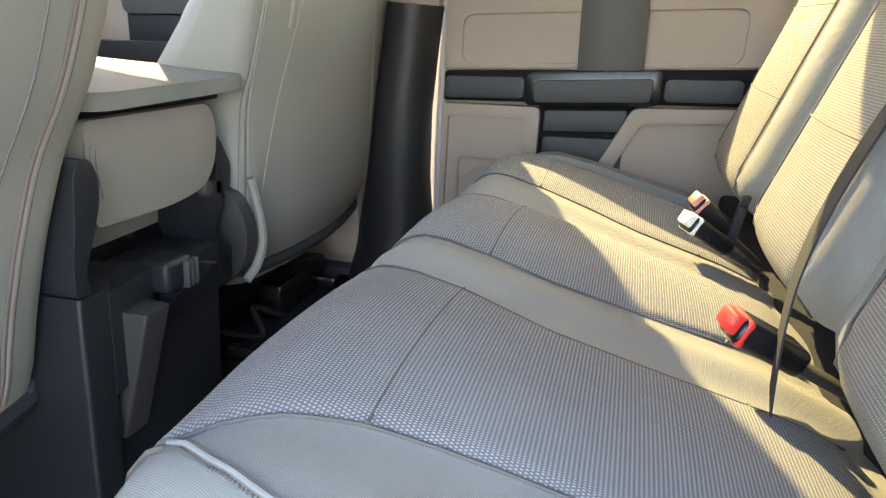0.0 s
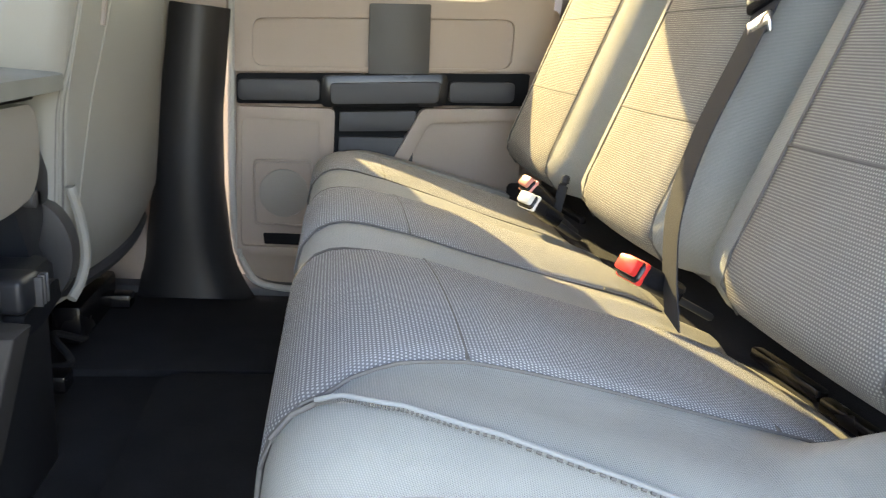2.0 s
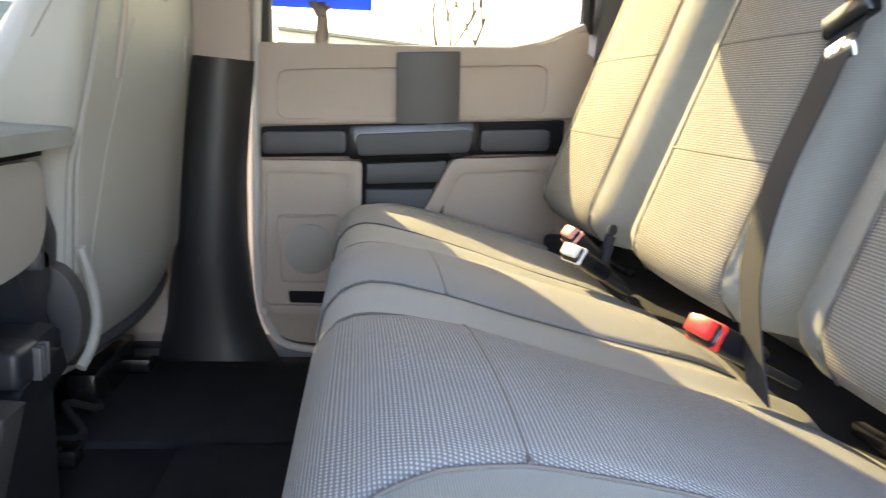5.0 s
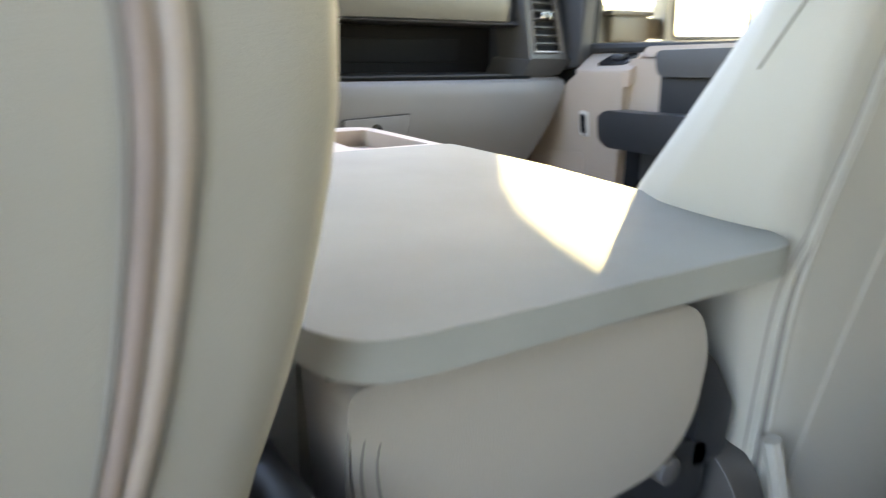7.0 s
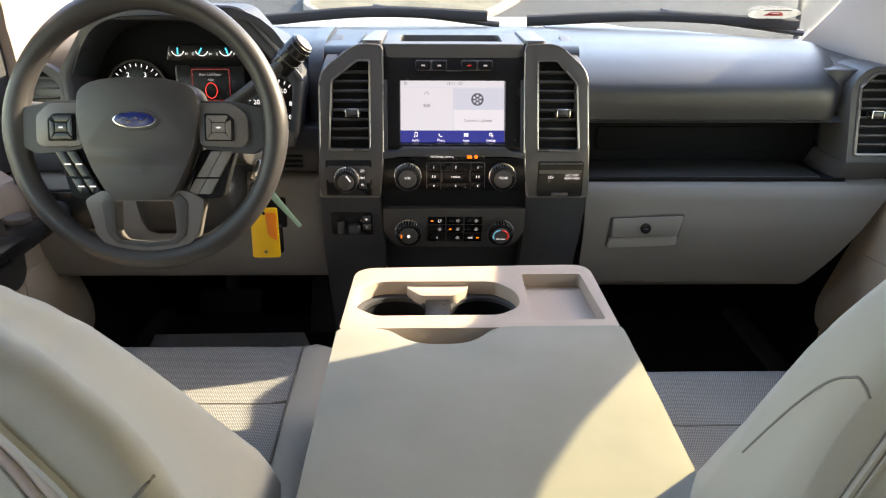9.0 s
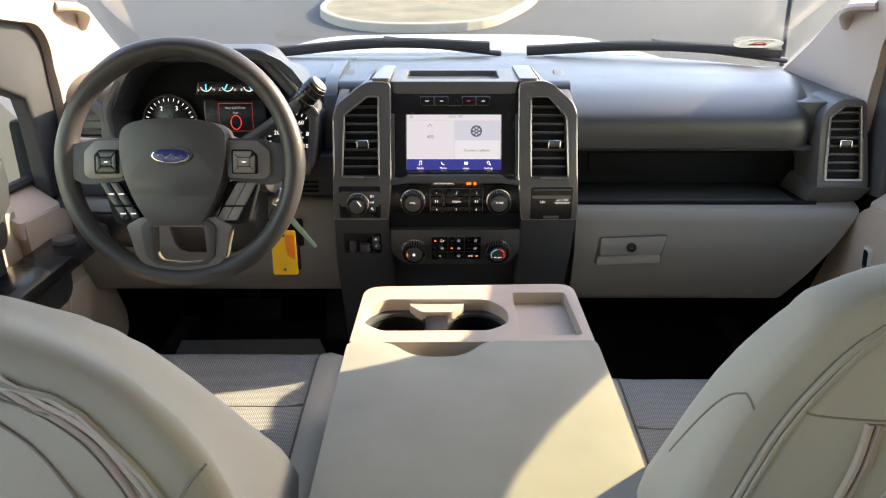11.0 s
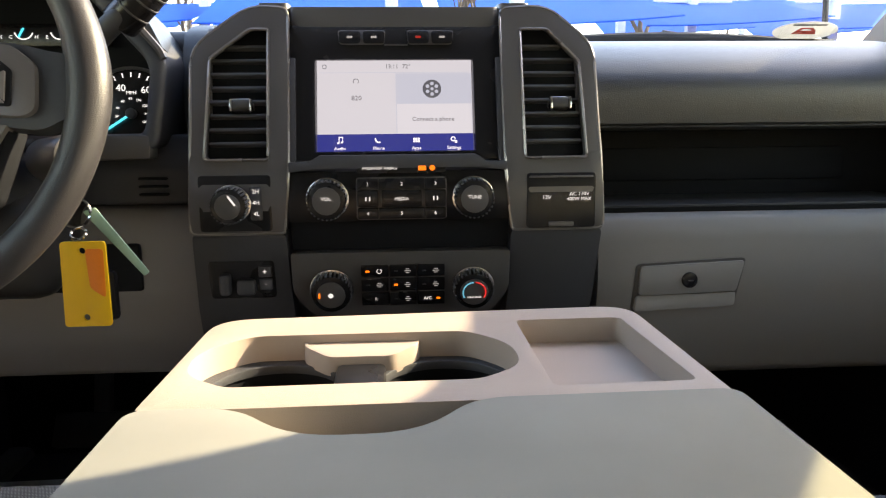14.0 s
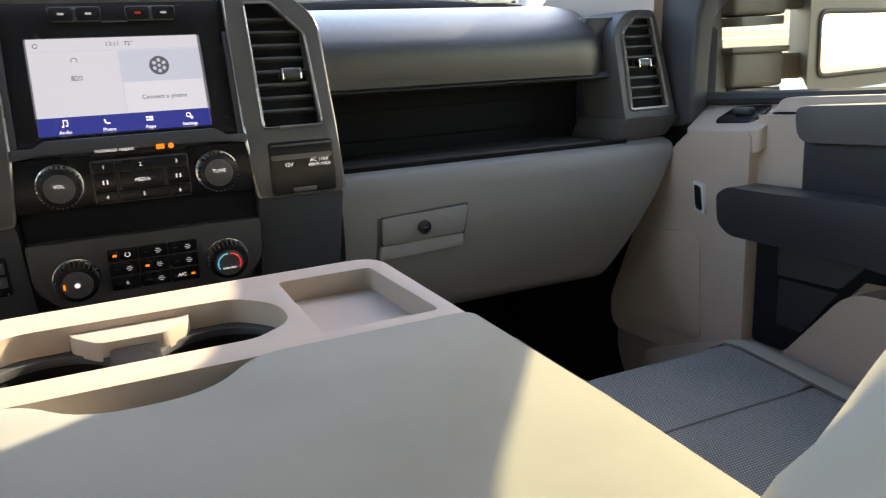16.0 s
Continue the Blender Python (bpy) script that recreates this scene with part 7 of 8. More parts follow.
# ---- outdoors: a car park that climbs gently ahead of the cab ----
OUT = pose(0, 0, -0.85, 3.9, 0, 0)
def grid_sheet(x0, x1, y0, y1, z, n=8, cube=False):
    bm = bmesh.new()
    vs = {}
    e = (lambda a: a ** 3) if cube else (lambda a: a)
    for i in range(n + 1):
        for j in range(n + 1):
            x = (x0 + x1) / 2 + (x1 - x0) / 2 * e(2 * i / n - 1)
            y = (y0 + y1) / 2 + (y1 - y0) / 2 * e(2 * j / n - 1)
            vs[i, j] = bm.verts.new(OUT @ Vector((x, y, z)))
    for i in range(n):
        for j in range(n):
            bm.faces.new((vs[i, j], vs[i + 1, j], vs[i + 1, j + 1], vs[i, j + 1]))
    return bm
sheet("ground", grid_sheet(-400, 400, -400, 400, 0, 24, True), ASPHALT, "grey asphalt car park", "ground")
for nm, pts in (("pavement_1", [(-40, 37.5), (60, 37.5), (60, 44.5), (-40, 44.5)]), ("pavement_2", [(1, 50), (70, 50), (70, 55), (1, 55)]), ("pavement_3", [(-60, 46.5), (-7, 46.5), (-7, 52), (-60, 52)]), ("pavement_4", [(3.0, 26.5), (60, 29), (60, 31), (3.0, 29.0)])):
    sheet(nm, slab(pts, lambda u, v, w: OUT @ Vector((u, v, 0.02 - w)), 0.03, 0.004), CONCRETE, "pale concrete strip across the car park", "pavement", False)

def island(pts):
    t = thing("grass_island", "kerbed island of dry winter grass in the car park", "island", OUT @ Vector((*pts[0], 0)), group="kerbed islands")
    o = round_poly(pts, 1.2, 5)
    c = sum((Vector(p) for p in o), Vector((0, 0))) / len(o)
    inner = [c + (Vector(p) - c) * (1 - 0.16 / (Vector(p) - c).length) for p in o]
    part("kerb", slab(o, lambda u, v, w: OUT @ Vector((u, v, 0.14 - w)), 0.14, 0.02, holes=[inner]), CONCRETE, t, "pale concrete kerb", False)
    part("turf", slab(inner, lambda u, v, w: OUT @ Vector((u, v, 0.12 - w)), 0.10, 0), GRASS, t, "dry straw-coloured grass", False)
    return t
island([(-24, 32), (-3.5, 32), (-3.5, 36), (-24, 36)])
island([(4.8, 21.5), (12.5, 33.5), (15.5, 36.5), (15.5, 39.5), (10, 36), (2.8, 22.5)])
island([(18, 58), (60, 58), (60, 66), (18, 66)])
island([(-2.3, 12.0), (-1.3, 10.4), (0.6, 10.6), (1.7, 13.5), (2.6, 19.0), (4.4, 23.0), (-1.4, 23.0), (-2.3, 16.0)])

# ---- posts of the canopies ----
def post(x, y, h=4.2, r=0.2):
    t = thing("canopy_post", "white square steel post on a concrete footing", "post", OUT @ Vector((x, y, 0)), group="canopy posts")
    up = OUT.to_3x3()
    part("footing", rbox(OUT @ Vector((x, y, 0.42)), (0.82 * r / 0.2, 0.82 * r / 0.2, 0.84), 0.03, up), CONCRETE, t, "pale concrete footing")
    part("shaft", rbox(OUT @ Vector((x, y, 0.84 + (h - 0.84) / 2)), (2 * r, 2 * r, h - 0.84), 0.02, up), WHITE_POST, t, "white painted shaft")
    part("base_plate", rbox(OUT @ Vector((x, y, 0.86)), (2.7 * r, 2.7 * r, 0.05), 0.008, up), WHITE_POST, t)
    for i in (-1, 1):
        for j in (-1, 1):
            part("bolt", cyl(OUT @ Vector((x + i * 1.15 * r, y + j * 1.15 * r, 0.91)), (0, 0, 1), 0.02, 0.08, 8, 0), DARK, t)
    part("arm", rbox(OUT @ Vector((x, y, h - 0.1)), (3.6, 0.14, 0.16), 0.01, up), WHITE_POST, t, "white cross beam")
    return t
for p in ((-7.5, 31), (0.0, 23.2), (3.6, 21.4), (11.4, 37), (13.4, 33), (27, 57), (-24, 45), (-13, 31), (20, 33), (13.5, 4.2)):
    post(*p)

def canopy(x, y, w, d, z0, z1, sag=0.22):
    """A stretched canvas, low along its near edge and high at its far one."""
    t = thing("canopy", "stretched blue canvas shade over the parking bays", "canopy", OUT @ Vector((x, y, 0)), group="blue canvas canopies")
    fn = lambda u, v: OUT @ Vector((x + (u - 0.5) * w, y + (v - 0.5) * d, z0 + (z1 - z0) * v + 0.5 * (z1 - z0) * (u - 0.5) * (0.5 - v) - sag * (1 - (2 * u - 1) ** 2) * (0.4 + 0.6 * v)))
    part("canvas", skin(fn, steps(0, 1, 12), steps(0, 1, 10), thick=0.01), CANVAS, t, "blue woven canvas")
    for v in (0, 1):
        part("edge_cable", tube([fn(u, v) for u in steps(0, 1, 12)], 0.03, 6), CANVAS, t)
    return t
for x, y, w, d, z0, z1 in ((-19, 29, 7.6, 6, 2.95, 4.3), (-10.6, 29, 7.6, 6, 2.8, 4.1), (-2.6, 27, 7.4, 6, 2.9, 4.2), (5.4, 26, 7.6, 6, 2.75, 4.1), (13.4, 31, 7.4, 6, 3.0, 4.4), (21.6, 34, 7.8, 6, 3.0, 4.5), (30, 36, 7.6, 6, 3.1, 4.6),
                         (-15, 43, 8, 7, 3.1, 4.9), (-6, 44, 8, 7, 3.0, 4.8), (3.2, 45, 8, 7, 3.2, 5.0), (17, 47, 9, 7, 3.2, 5.0), (27, 49, 9, 7, 3.2, 5.2), (15.5, 1.6, 5.0, 5.4, 3.6, 3.0)):
    canopy(x, y, w, d, z0, z1)

# ---- bare winter trees ----
def tree(x, y, h, r, seed, spread=0.5):
    rng = random.Random(seed)
    t = thing("tree", "leafless winter tree with a forked grey trunk", "tree", OUT @ Vector((x, y, 0)), group="bare trees")
    trunk, crown = bmesh.new(), bmesh.new()
    def grow(p, d, l, r0, depth):
        pts, q = [p], p
        dd = d.copy()
        for i in range(4):
            dd = (dd + Vector((rng.uniform(-1, 1), rng.uniform(-1, 1), rng.uniform(-0.3, 0.8))) * 0.13).normalized()
            q = q + dd * l / 4
            pts.append(q)
        tube(pts, [r0 * (1 - 0.42 * i / 4) for i in range(5)], 8 if depth < 2 else 4, bm=trunk if depth < 2 else crown)
        if depth >= 5:
            return
        for i in range(3 if depth < 4 else 2):
            a = rng.uniform(0, 6.28)
            s = Vector((math.cos(a), math.sin(a), 0.0))
            nd = (dd * rng.uniform(0.6, 1.0) + s * rng.uniform(0.5, 1.0) * (spread + 0.25) + Vector((0, 0, 0.25))).normalized()
            k = rng.choice((2, 3, 4, 4))
            grow(pts[k], nd, l * rng.uniform(0.55, 0.8), r0 * (0.56 if k < 4 else 0.6), depth + 1)
    grow(OUT @ Vector((x, y, -0.1)), Vector((0, 0.03, 1)), h * 0.42, r, 0)
    part("trunk", trunk, BARK, t, "grey-brown bark")
    part("crown", crown, BARK, t, "bare twigs")
    return t
for i, p in enumerate(((-9.1, 34, 7, 0.20), (-10.5, 58, 8, 0.2), (-2, 68, 8, 0.22), (1.6, 20.2, 6.5, 0.15), (14, 40, 8, 0.24), (29, 64, 8, 0.22), (39, 78, 9, 0.24), (16, -0.3, 7.5, 0.16), (19, 1.5, 8, 0.18), (24, 4.5, 8, 0.2), (22, -4.0, 8, 0.18), (5.5, -17, 8, 0.2), (8, -22, 9, 0.25), (3.5, -26, 9, 0.25), (11, -18, 8, 0.2))):
    tree(*p, seed=i + 3)

# ---- parked vehicles ----
CARS = {  # side outlines (along, up): lower body, cabin, its glass
    "pickup": (5.7, 1.95, [(0.05, 0.45), (0.05, 0.95), (0.25, 1.10), (1.55, 1.18), (5.65, 1.16), (5.65, 0.50), (4.9, 0.42), (0.9, 0.42)], [(1.45, 1.14), (2.15, 1.82), (2.4, 1.88), (3.75, 1.86), (3.95, 1.14)]),
    "suv": (4.9, 1.92, [(0.05, 0.42), (0.05, 0.85), (0.25, 1.0), (1.35, 1.10), (4.80, 1.12), (4.86, 0.50), (4.3, 0.38), (0.9, 0.38)], [(1.25, 1.06), (1.95, 1.66), (2.3, 1.76), (4.45, 1.72), (4.78, 1.08)]),
    "sedan": (4.7, 1.82, [(0.05, 0.38), (0.05, 0.68), (0.3, 0.82), (1.35, 0.95), (3.9, 0.99), (4.65, 0.94), (4.66, 0.45), (4.1, 0.32), (0.85, 0.32)], [(1.2, 0.91), (2.05, 1.38), (2.4, 1.44), (3.2, 1.42), (4.1, 0.96)]),
    "van": (5.9, 2.0, [(0.05, 0.45), (0.05, 0.95), (0.3, 1.2), (1.0, 1.32), (5.85, 1.32), (5.85, 0.45), (5.0, 0.4), (0.9, 0.4)], [(0.85, 1.28), (1.55, 2.1), (1.9, 2.5), (5.75, 2.52), (5.84, 1.28)]),
}
def vehicle(kind, x, y, heading, paint, label):
    """A parked vehicle; heading 0 looks ahead (+y), the middle of its nose-to-tail line at (x, y)."""
    ln, wd, low, cab = CARS[kind]
    m = OUT @ pose(x, y, 0, 0, 0, heading)
    t = thing("van" if kind == "van" else "pickup_truck" if kind == "pickup" else "car", label, "van" if kind == "van" else "car", m @ Vector((0, 0, 0)), group="parked vehicles")
    S = lambda half, tuck=0.0: (lambda u, v, w: m @ Vector(((w - half) * (1 - tuck * max(0, v - 1.0)), ln / 2 - u, v)))
    part("body", slab(round_poly(low, 0.10, 3), S(wd / 2), wd, 0.05), paint, t)
    cb = part("cabin", slab(round_poly(cab, 0.08, 3), S(wd / 2 - 0.06, 0.14), wd - 0.12, 0.04), paint, t)
    if kind == "pickup":
        part("bed_liner", rbox(m @ Vector((0, ln / 2 - 4.8, 1.14)), (wd - 0.3, 1.5, 0.07), 0.02, m.to_3x3()), VOID, t, "dark load bed")
    # side glass in two panes, screen and rear light
    (a, b), (c, d) = cab[1], cab[-2]
    zl = cab[0][1] + 0.06
    mid = (a + c) / 2
    for s in (-1, 1):
        e = lambda u, v, w: m @ Vector((s * ((wd / 2 - 0.06) * (1 - 0.14 * max(0, v - 1.0)) + 0.008 - w), ln / 2 - u, v))
        part("side_window", slab(round_poly([(a - 0.35, zl), (a + 0.12, b - 0.06), (mid - 0.06, d - 0.06), (mid - 0.06, zl)], 0.04), e, 0.02, 0), CAR_GLASS, cb)
        if kind != "van":
            part("side_window", slab(round_poly([(mid + 0.06, zl), (mid + 0.06, d - 0.06), (c - 0.12, d - 0.08), (c + 0.06, zl)], 0.04), e, 0.02, 0), CAR_GLASS, cb)
        mr = part("wing_mirror", rbox(m @ Vector((s * (wd / 2 + 0.08), ln / 2 - cab[0][0] - 0.35, zl + 0.06)), (0.20, 0.10, 0.16), 0.03, m.to_3x3()), CAR_BLACK, t)
        part("headlamp", rbox(m @ Vector((s * (wd / 2 - 0.24), ln / 2 - 0.08, low[1][1] - 0.10)), (0.36, 0.10, 0.16), 0.03, m.to_3x3()), LAMP_GLASS, t, "clear headlamp")
        part("tail_lamp", rbox(m @ Vector((s * (wd / 2 - 0.10), -ln / 2 + 0.04, low[1][1] - 0.02)), (0.16, 0.10, 0.36), 0.03, m.to_3x3()), LAMP_RED, t, "red tail lamp")
        for yy in (ln / 2 - 0.95, -ln / 2 + 1.15):
            ty = part("wheel", cyl(m @ Vector((s * (wd / 2 - 0.10), yy, 0.37)), m.to_3x3() @ Vector((1, 0, 0)), 0.37, 0.24, 20, 0.03), RUBBER, t, "black tyre")
            part("rim", cyl(m @ Vector((s * (wd / 2 + 0.015), yy, 0.37)), m.to_3x3() @ Vector((1, 0, 0)), 0.22, 0.03, 14, 0.01), CAR_SILVER, ty, "bright wheel rim")
    (p0, q0), (p1, q1) = cab[0], cab[1]
    n = Vector((q1 - q0, -(p1 - p0))).normalized()
    def scr(u, v, w):
        k = (v - 0.5) * 0.86 + 0.5
        return m @ Vector((u * (1 - 0.14 * max(0, q0 + (q1 - q0) * k - 1.0)), ln / 2 - (p0 + (p1 - p0) * k) + (n[0] * 0.012 - w), q0 + (q1 - q0) * k + 0.014))
    part("windscreen", slab(round_poly([(-wd / 2 + 0.16, 0.05), (wd / 2 - 0.16, 0.05), (wd / 2 - 0.2, 0.97), (-wd / 2 + 0.2, 0.97)], 0.05), scr, 0.02, 0), CAR_GLASS, cb)
    (p0r, q0r), (p1r, q1r) = cab[-1], cab[-2]
    if kind != "van":
        def rear(u, v, w):
            k = (v - 0.5) * 0.8 + 0.5
            return m @ Vector((u * (1 - 0.14 * max(0, q0r + (q1r - q0r) * k - 1.0)), ln / 2 - (p0r + (p1r - p0r) * k) - 0.016 + w, q0r + (q1r - q0r) * k))
        part("rear_window", slab(round_poly([(-wd / 2 + 0.18, 0.08), (wd / 2 - 0.18, 0.08), (wd / 2 - 0.22, 0.95), (-wd / 2 + 0.22, 0.95)], 0.05), rear, 0.02, 0), CAR_GLASS, cb)
    part("grille", rbox(m @ Vector((0, ln / 2 - 0.06, low[1][1] - 0.14)), (wd * 0.5, 0.06, 0.22), 0.03, m.to_3x3()), VOID, t, "dark grille")
    part("front_bumper", rbox(m @ Vector((0, ln / 2 - 0.10, 0.50)), (wd - 0.06, 0.24, 0.20), 0.05, m.to_3x3()), paint if kind in ("sedan", "suv") else CAR_SILVER, t)
    part("rear_bumper", rbox(m @ Vector((0, -ln / 2 + 0.10, 0.55)), (wd - 0.06, 0.24, 0.20), 0.05, m.to_3x3()), paint if kind in ("sedan", "suv") else CAR_SILVER, t)
    part("plate_bar", rbox(m @ Vector((0, -ln / 2 - 0.025, 0.62)), (0.32, 0.02, 0.14), 0.01, m.to_3x3()), WHITE_PRINT, t)
    return t
for v in (("sedan", -18.4, 48.5, 180, CAR_SILVER, "silver saloon parked nose out under the canopies"), ("suv", -16.0, 49.0, 0, CAR_BLUE, "blue estate parked tail out under the canopies"), ("sedan", -13.6, 48.6, 0, CAR_RED, "dark red saloon parked tail out"),
          ("suv", -11.2, 48.8, 180, CAR_BLUE, "dark blue off-roader parked nose out"), ("suv", -8.8, 49.0, 180, CAR_SILVER, "silver off-roader parked nose out"), ("sedan", -21.0, 48.8, 180, CAR_BLACK, "black saloon parked nose out"),
          ("sedan", -28, 47.5, 110, CAR_BLUE, "pale blue saloon parked across the bay"), ("pickup", -5.9, 39.5, 25, CAR_SILVER, "beige pickup parked tail towards the lane"), ("pickup", -3.5, 42.5, -40, CAR_TEAL, "teal pickup parked beside a beige one"),
          ("pickup", 2.4, 51.5, -35, CAR_WHITE, "white pickup parked tail out"), ("pickup", 6.9, 52, 20, CAR_GREY, "dark grey pickup parked tail out"), ("suv", 9.4, 53.5, 0, CAR_BLACK, "black off-roader beside a pickup"), ("van", 12.6, 56, -28, CAR_WHITE, "tall white delivery van parked tail out"),
          ("suv", 22, 78, 0, CAR_BLACK, "black off-roader far down the car park"), ("suv", 20.3, 59.5, -12, CAR_GREY, "dark grey off-roader parked tail out"), ("suv", 24.5, 62, 20, CAR_SILVER, "silver estate parked under the trees"), ("suv", 50, 88, 30, CAR_GREY, "grey off-roader far down the car park"),
          ("pickup", -13, 70, 90, CAR_WHITE, "white pickup far down the car park"), ("sedan", -22, 70, 90, CAR_GREY, "grey saloon far down the car park"), ("pickup", 4.75, 0.65, 0, CAR_WHITE, "white pickup parked alongside"), ("van", 9.5, 3.0, 0, CAR_WHITE, "white van parked beyond the pickup")):
    vehicle(*v)

# ---- far buildings ----
def far_building(x, y, w, d, h, label, n):
    t = thing("building", label, "building", OUT @ Vector((x, y, 0)), group="far low buildings")
    up = OUT.to_3x3()
    part("wall", rbox(OUT @ Vector((x, y, h / 2)), (w, d, h), 0.02, up), WALL_PALE, t, "pale rendered wall")
    part("roof", rbox(OUT @ Vector((x, y, h + 0.15)), (w + 0.6, d + 0.6, 0.3), 0.05, up), CONCRETE, t, "flat pale roof edge")
    for i in range(n):
        xx = x - w / 2 + w * (i + 0.5) / n
        wn = part("window", rbox(OUT @ Vector((xx, y - d / 2 - 0.01, h * 0.45)), (w / n * 0.5, 0.08, h * 0.45), 0.01, up), CAR_GLASS, t, "dark window")
    return t
far_building(30, 135, 90, 14, 4.0, "long low pale building beyond the car park", 14)
far_building(-70, 140, 80, 14, 5.0, "long low pale building beyond the car park", 12)
far_building(70, 12, 14, 60, 6.0, "pale building across the road", 6)

# ---- the truck's own outside: bonnet edge, wipers, aerial, towing mirror ----
bt = thing("truck_body", "white bonnet, cowl and body side of the truck itself", "bodywork", (CX, 0.9, 0.70))
part("cowl", skin(lambda u, v: (CX + (u - 0.5) * 1.5, 0.52 + 0.14 * v + 0.05 * (1 - (2 * u - 1) ** 2), 0.735 - 0.03 * v), steps(0, 1, 14), steps(0, 1, 4), thick=0.02), RUBBER, bt, "black plastic cowl")
part("hood", skin(lambda u, v: (CX + (u - 0.5) * 1.66, 0.68 + 1.1 * v + 0.05 * (1 - (2 * u - 1) ** 2), 0.735 + 0.01 * (1 - (2 * u - 1) ** 2) - 0.06 * v - 0.25 * abs(2 * u - 1) ** 8), steps(0, 1, 24), steps(0, 1, 10), thick=0.02), CAR_WHITE, bt, "white painted hood")
part("body_side", skin(lambda u, v: (0.93 + 0.03 * math.sin(math.pi * v) - 0.02 * u, -0.86 - 1.15 * u, -0.30 + 0.90 * v), steps(0, 1, 8), steps(0, 1, 10), thick=0.03), CAR_WHITE, bt, "white painted door skin")
for nm, c_, s_ in (("bed_side", (0.93, -3.15, 0.12), (0.07, 2.2, 0.86)), ("bed_side", (-0.89, -3.15, 0.12), (0.07, 2.2, 0.86)), ("bed_front", (CX, -2.08, 0.12), (1.76, 0.06, 0.84)), ("tailgate", (CX, -4.22, 0.12), (1.76, 0.06, 0.84)), ("bed_floor", (CX, -3.15, -0.26), (1.76, 2.1, 0.06))):
    part(nm, rbox(c_, s_, 0.02), CAR_WHITE, bt)
part("aerial", tube([(0.852, 0.62, 0.70), (0.845, 0.64, 1.15)], 0.006, 8), RUBBER, bt, "black aerial")
for a, b in (((0.09, 0.500, 0.786), (-0.42, 0.475, 0.776)), ((0.78, 0.475, 0.772), (0.18, 0.505, 0.776))):
    w = thing("wiper", "black wiper lying along the foot of the windscreen", "wiper", a, group="windscreen wipers")
    A, B = Vector(a), Vector(b)
    mid = A.lerp(B, 0.5) + Vector((0, 0.008, 0.014))
    part("blade", tube(spline([A, mid, B], 8), 0.008, 8, flat=1.5), RUBBER, w, "black rubber blade")
    part("arm", tube(spline([A + Vector((0.03, 0.03, -0.02)), A.lerp(B, 0.3) + Vector((0, 0.02, 0.006)), mid + Vector((0, 0.008, 0.010))], 6), 0.007, 8), DARK, w, "dark metal arm")
S_ = thing("windscreen_sticker", "oval white sticker with a small red drawing on the windscreen", "sticker", (0.715, 0.47, 0.79))
sd = Vector((0, -0.76, 0.42)).normalized()
sn = Vector((0, -0.42, -0.76)).normalized()
SP = lambda u, v, w: Vector((0.716, 0.458, 0.8000)) + Vector((u, 0, 0)) + v * sd + sn * (0.004 - w)
part("film", slab([(0.058 * math.cos(a), 0.027 * math.sin(a)) for a in (2 * math.pi * i / 40 for i in range(40))], SP, 0.0006, 0), STICKER_WHITE, S_, "white oval film", False)
part("red_drawing", slab(round_poly([(-0.022, -0.008), (0.022, -0.008), (0.018, 0.002), (0.010, 0.010), (-0.012, 0.010), (-0.016, 0.002)], 0.003), lambda u, v, w: SP(u, v, w - 0.0008), 0.0006, 0, holes=[round_poly([(-0.010, 0.001), (0.010, 0.001), (0.006, 0.007), (-0.008, 0.007)], 0.001)]), RED, S_, "small red outline", False)
part("print_bar", slab([(-0.030, 0.016), (0.030, 0.016), (0.030, 0.020), (-0.030, 0.020)], lambda u, v, w: SP(u, v, w - 0.0008), 0.0006, 0), CAR_GREY, S_, "", False)

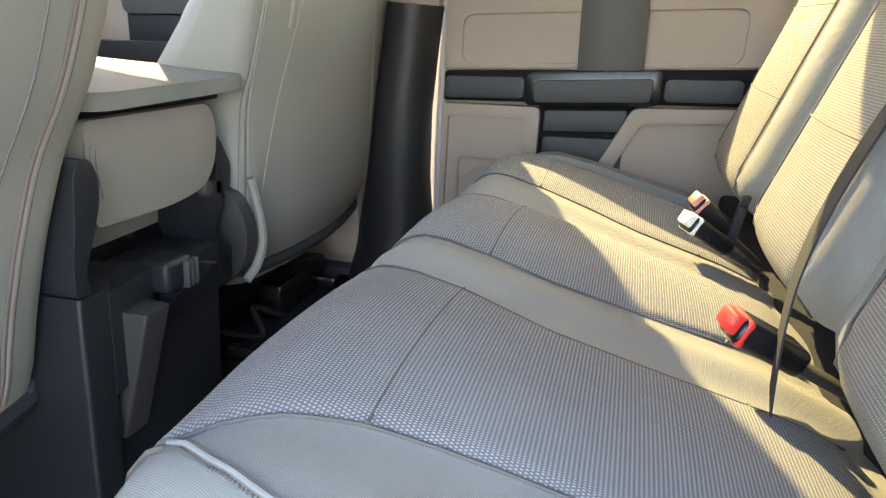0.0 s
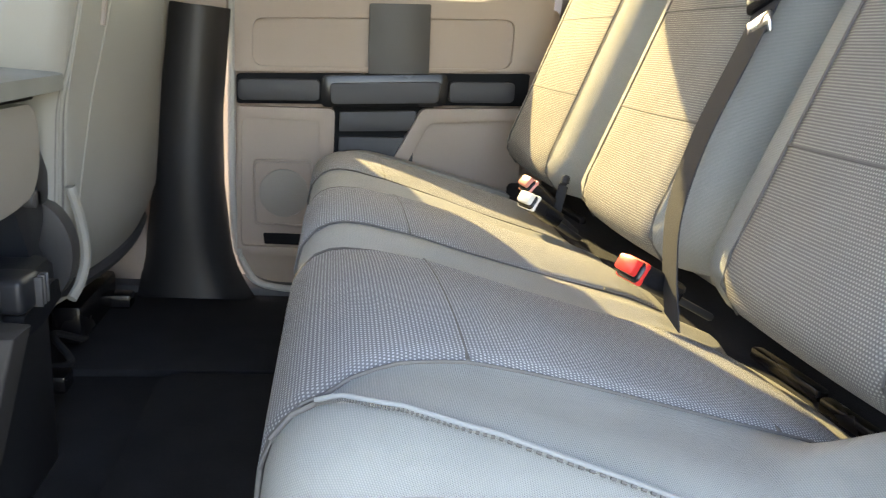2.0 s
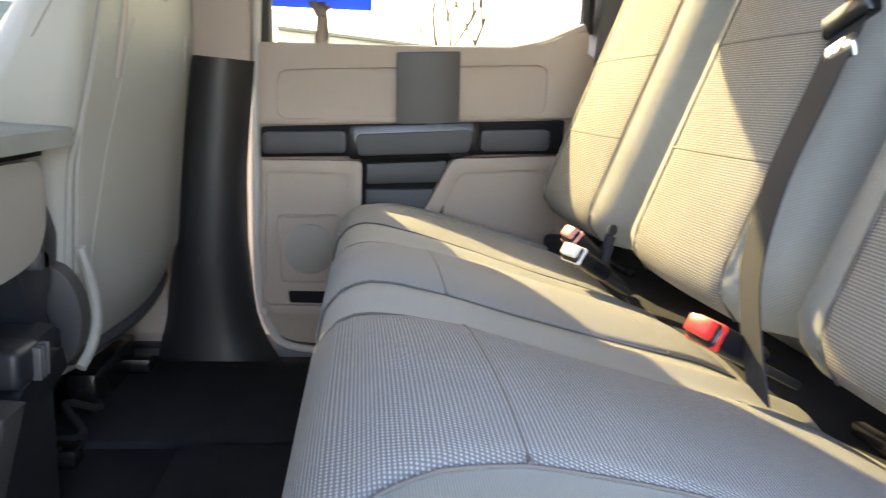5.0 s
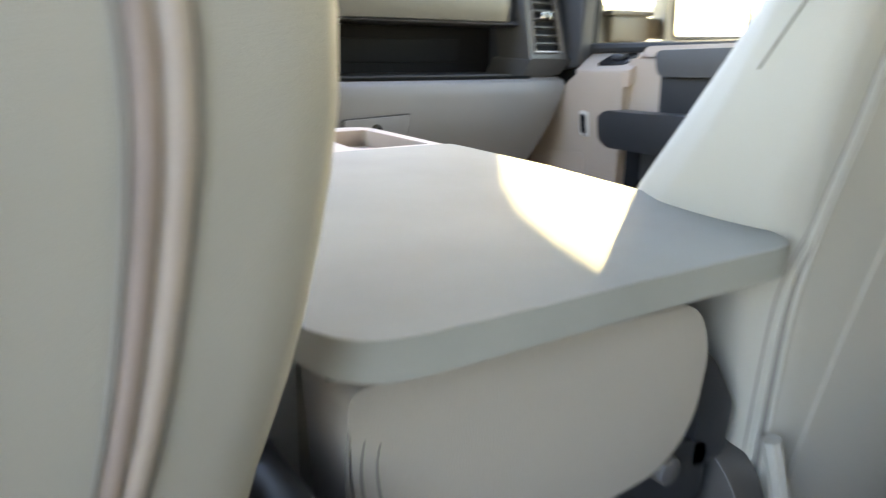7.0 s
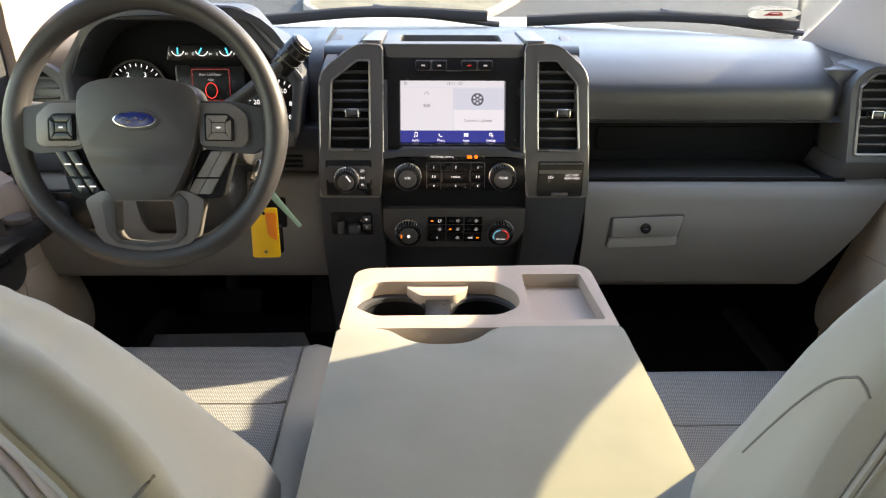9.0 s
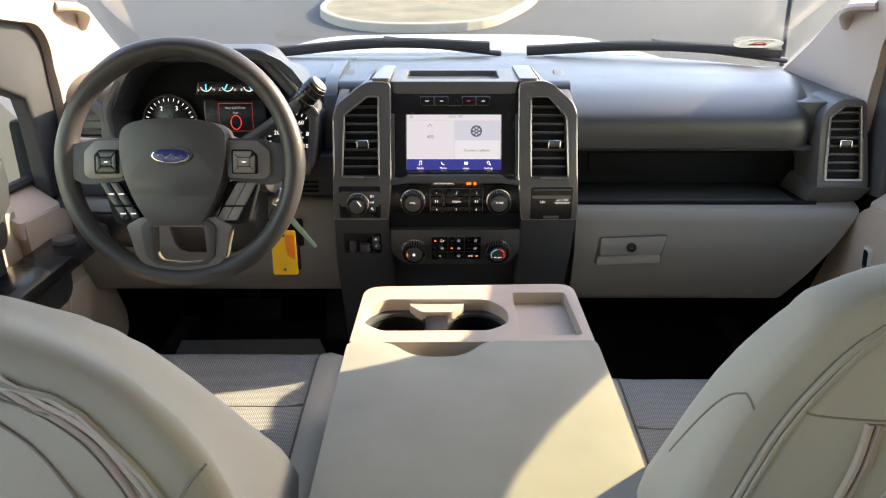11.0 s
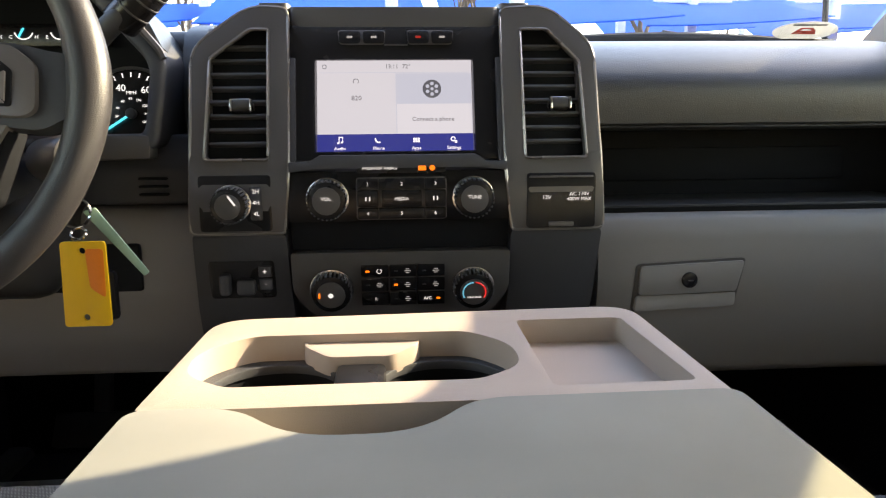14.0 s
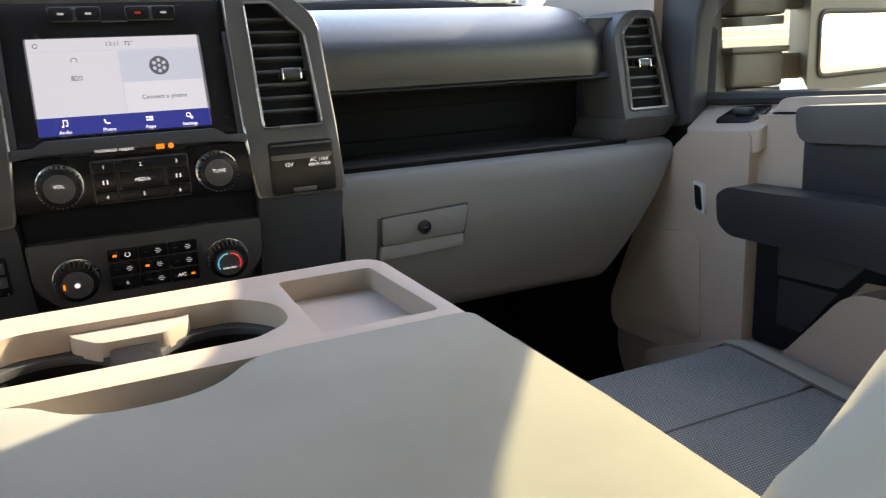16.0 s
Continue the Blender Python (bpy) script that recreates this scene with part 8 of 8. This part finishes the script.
def tow_mirror():
    t = thing("door_mirror", "tall grey towing mirror on two arms outside the passenger window", "mirror", (0.90, 0.09, 0.60))
    def shell(u, v, w):
        k = 1 - 0.55 * max(0, w - 0.02) / 0.11
        return Vector((1.19 + (u - 1.19) * k, -0.035 + 0.10 * (u - 1.0) + w, 0.79 + (v - 0.79) * (1 - 0.3 * max(0, w - 0.02) / 0.11)))
    h = part("housing", slab(round_poly([(1.000, 0.596), (1.335, 0.606), (1.345, 0.95), (1.30, 0.985), (1.05, 0.98), (0.995, 0.93)], 0.03, 5), shell, 0.13, 0.02, seg=4), MIRROR_SHELL, t, "warm grey moulded housing")
    for nm, z0, z1 in (("wide_angle_glass", 0.620, 0.728), ("main_glass", 0.750, 0.955)):
        f_ = lambda off: (lambda u, v, w: Vector((u, -0.035 + 0.10 * (u - 1.0) + w - off, v)))
        o = round_poly([(1.022, z0), (1.318, z0 + 0.004), (1.322, z1), (1.018, z1)], 0.02, 5)
        i = round_poly([(1.030, z0 + 0.008), (1.311, z0 + 0.012), (1.315, z1 - 0.008), (1.026, z1 - 0.008)], 0.015, 5)
        part("glass_frame", slab(o, f_(0.004), 0.01, 0.003, holes=[i]), RUBBER, h, "black glass rim")
        part(nm, slab(i, f_(0.001), 0.006, 0), MIRROR, h, "mirror glass", False)
    for z in (0.640, 0.752):
        part("arm_root", rbox((0.955, 0.050, z), (0.095, 0.075, 0.056), 0.008, rot("Z", -12), 3), MIRROR_SHELL, t, "dark grey hinge block")
        part("root_cap", rbox((0.955, 0.050, z + 0.031), (0.105, 0.085, 0.010), 0.004, rot("Z", -12), 2), MIRROR_SHELL, t)
        part("root_foot", slab(round_poly([(0.905, 0.09), (0.905, 0.015), (1.0, 0.010), (1.0, 0.075)], 0.012), lambda u, v, w: Vector((u, v, z - 0.030 - w * (1 - 1.2 * (u - 0.905)))), 0.014, 0.004), MIRROR_SHELL, t)
        part("arm", rbox((1.055, 0.032, z + 0.002), (0.13, 0.050, 0.042), 0.006, rot("Z", -12), 3), MIRROR_SHELL, t, "dark grey telescopic arm")
    part("mount", slab(round_poly([(0.16, 0.585), (0.035, 0.588), (0.050, 0.68), (0.062, 0.83), (0.12, 0.82)], 0.02), lambda u, v, w: Vector((0.905 - w, u, v)), 0.05, 0.012), MIRROR_SHELL, t, "triangular mounting plate")
    return t
MIRROR_SHELL = mat("mirror_shell", (0.115, 0.108, 0.10), 0.5, vary=0.05, scale=8, grain=0.2)
tow_mirror()
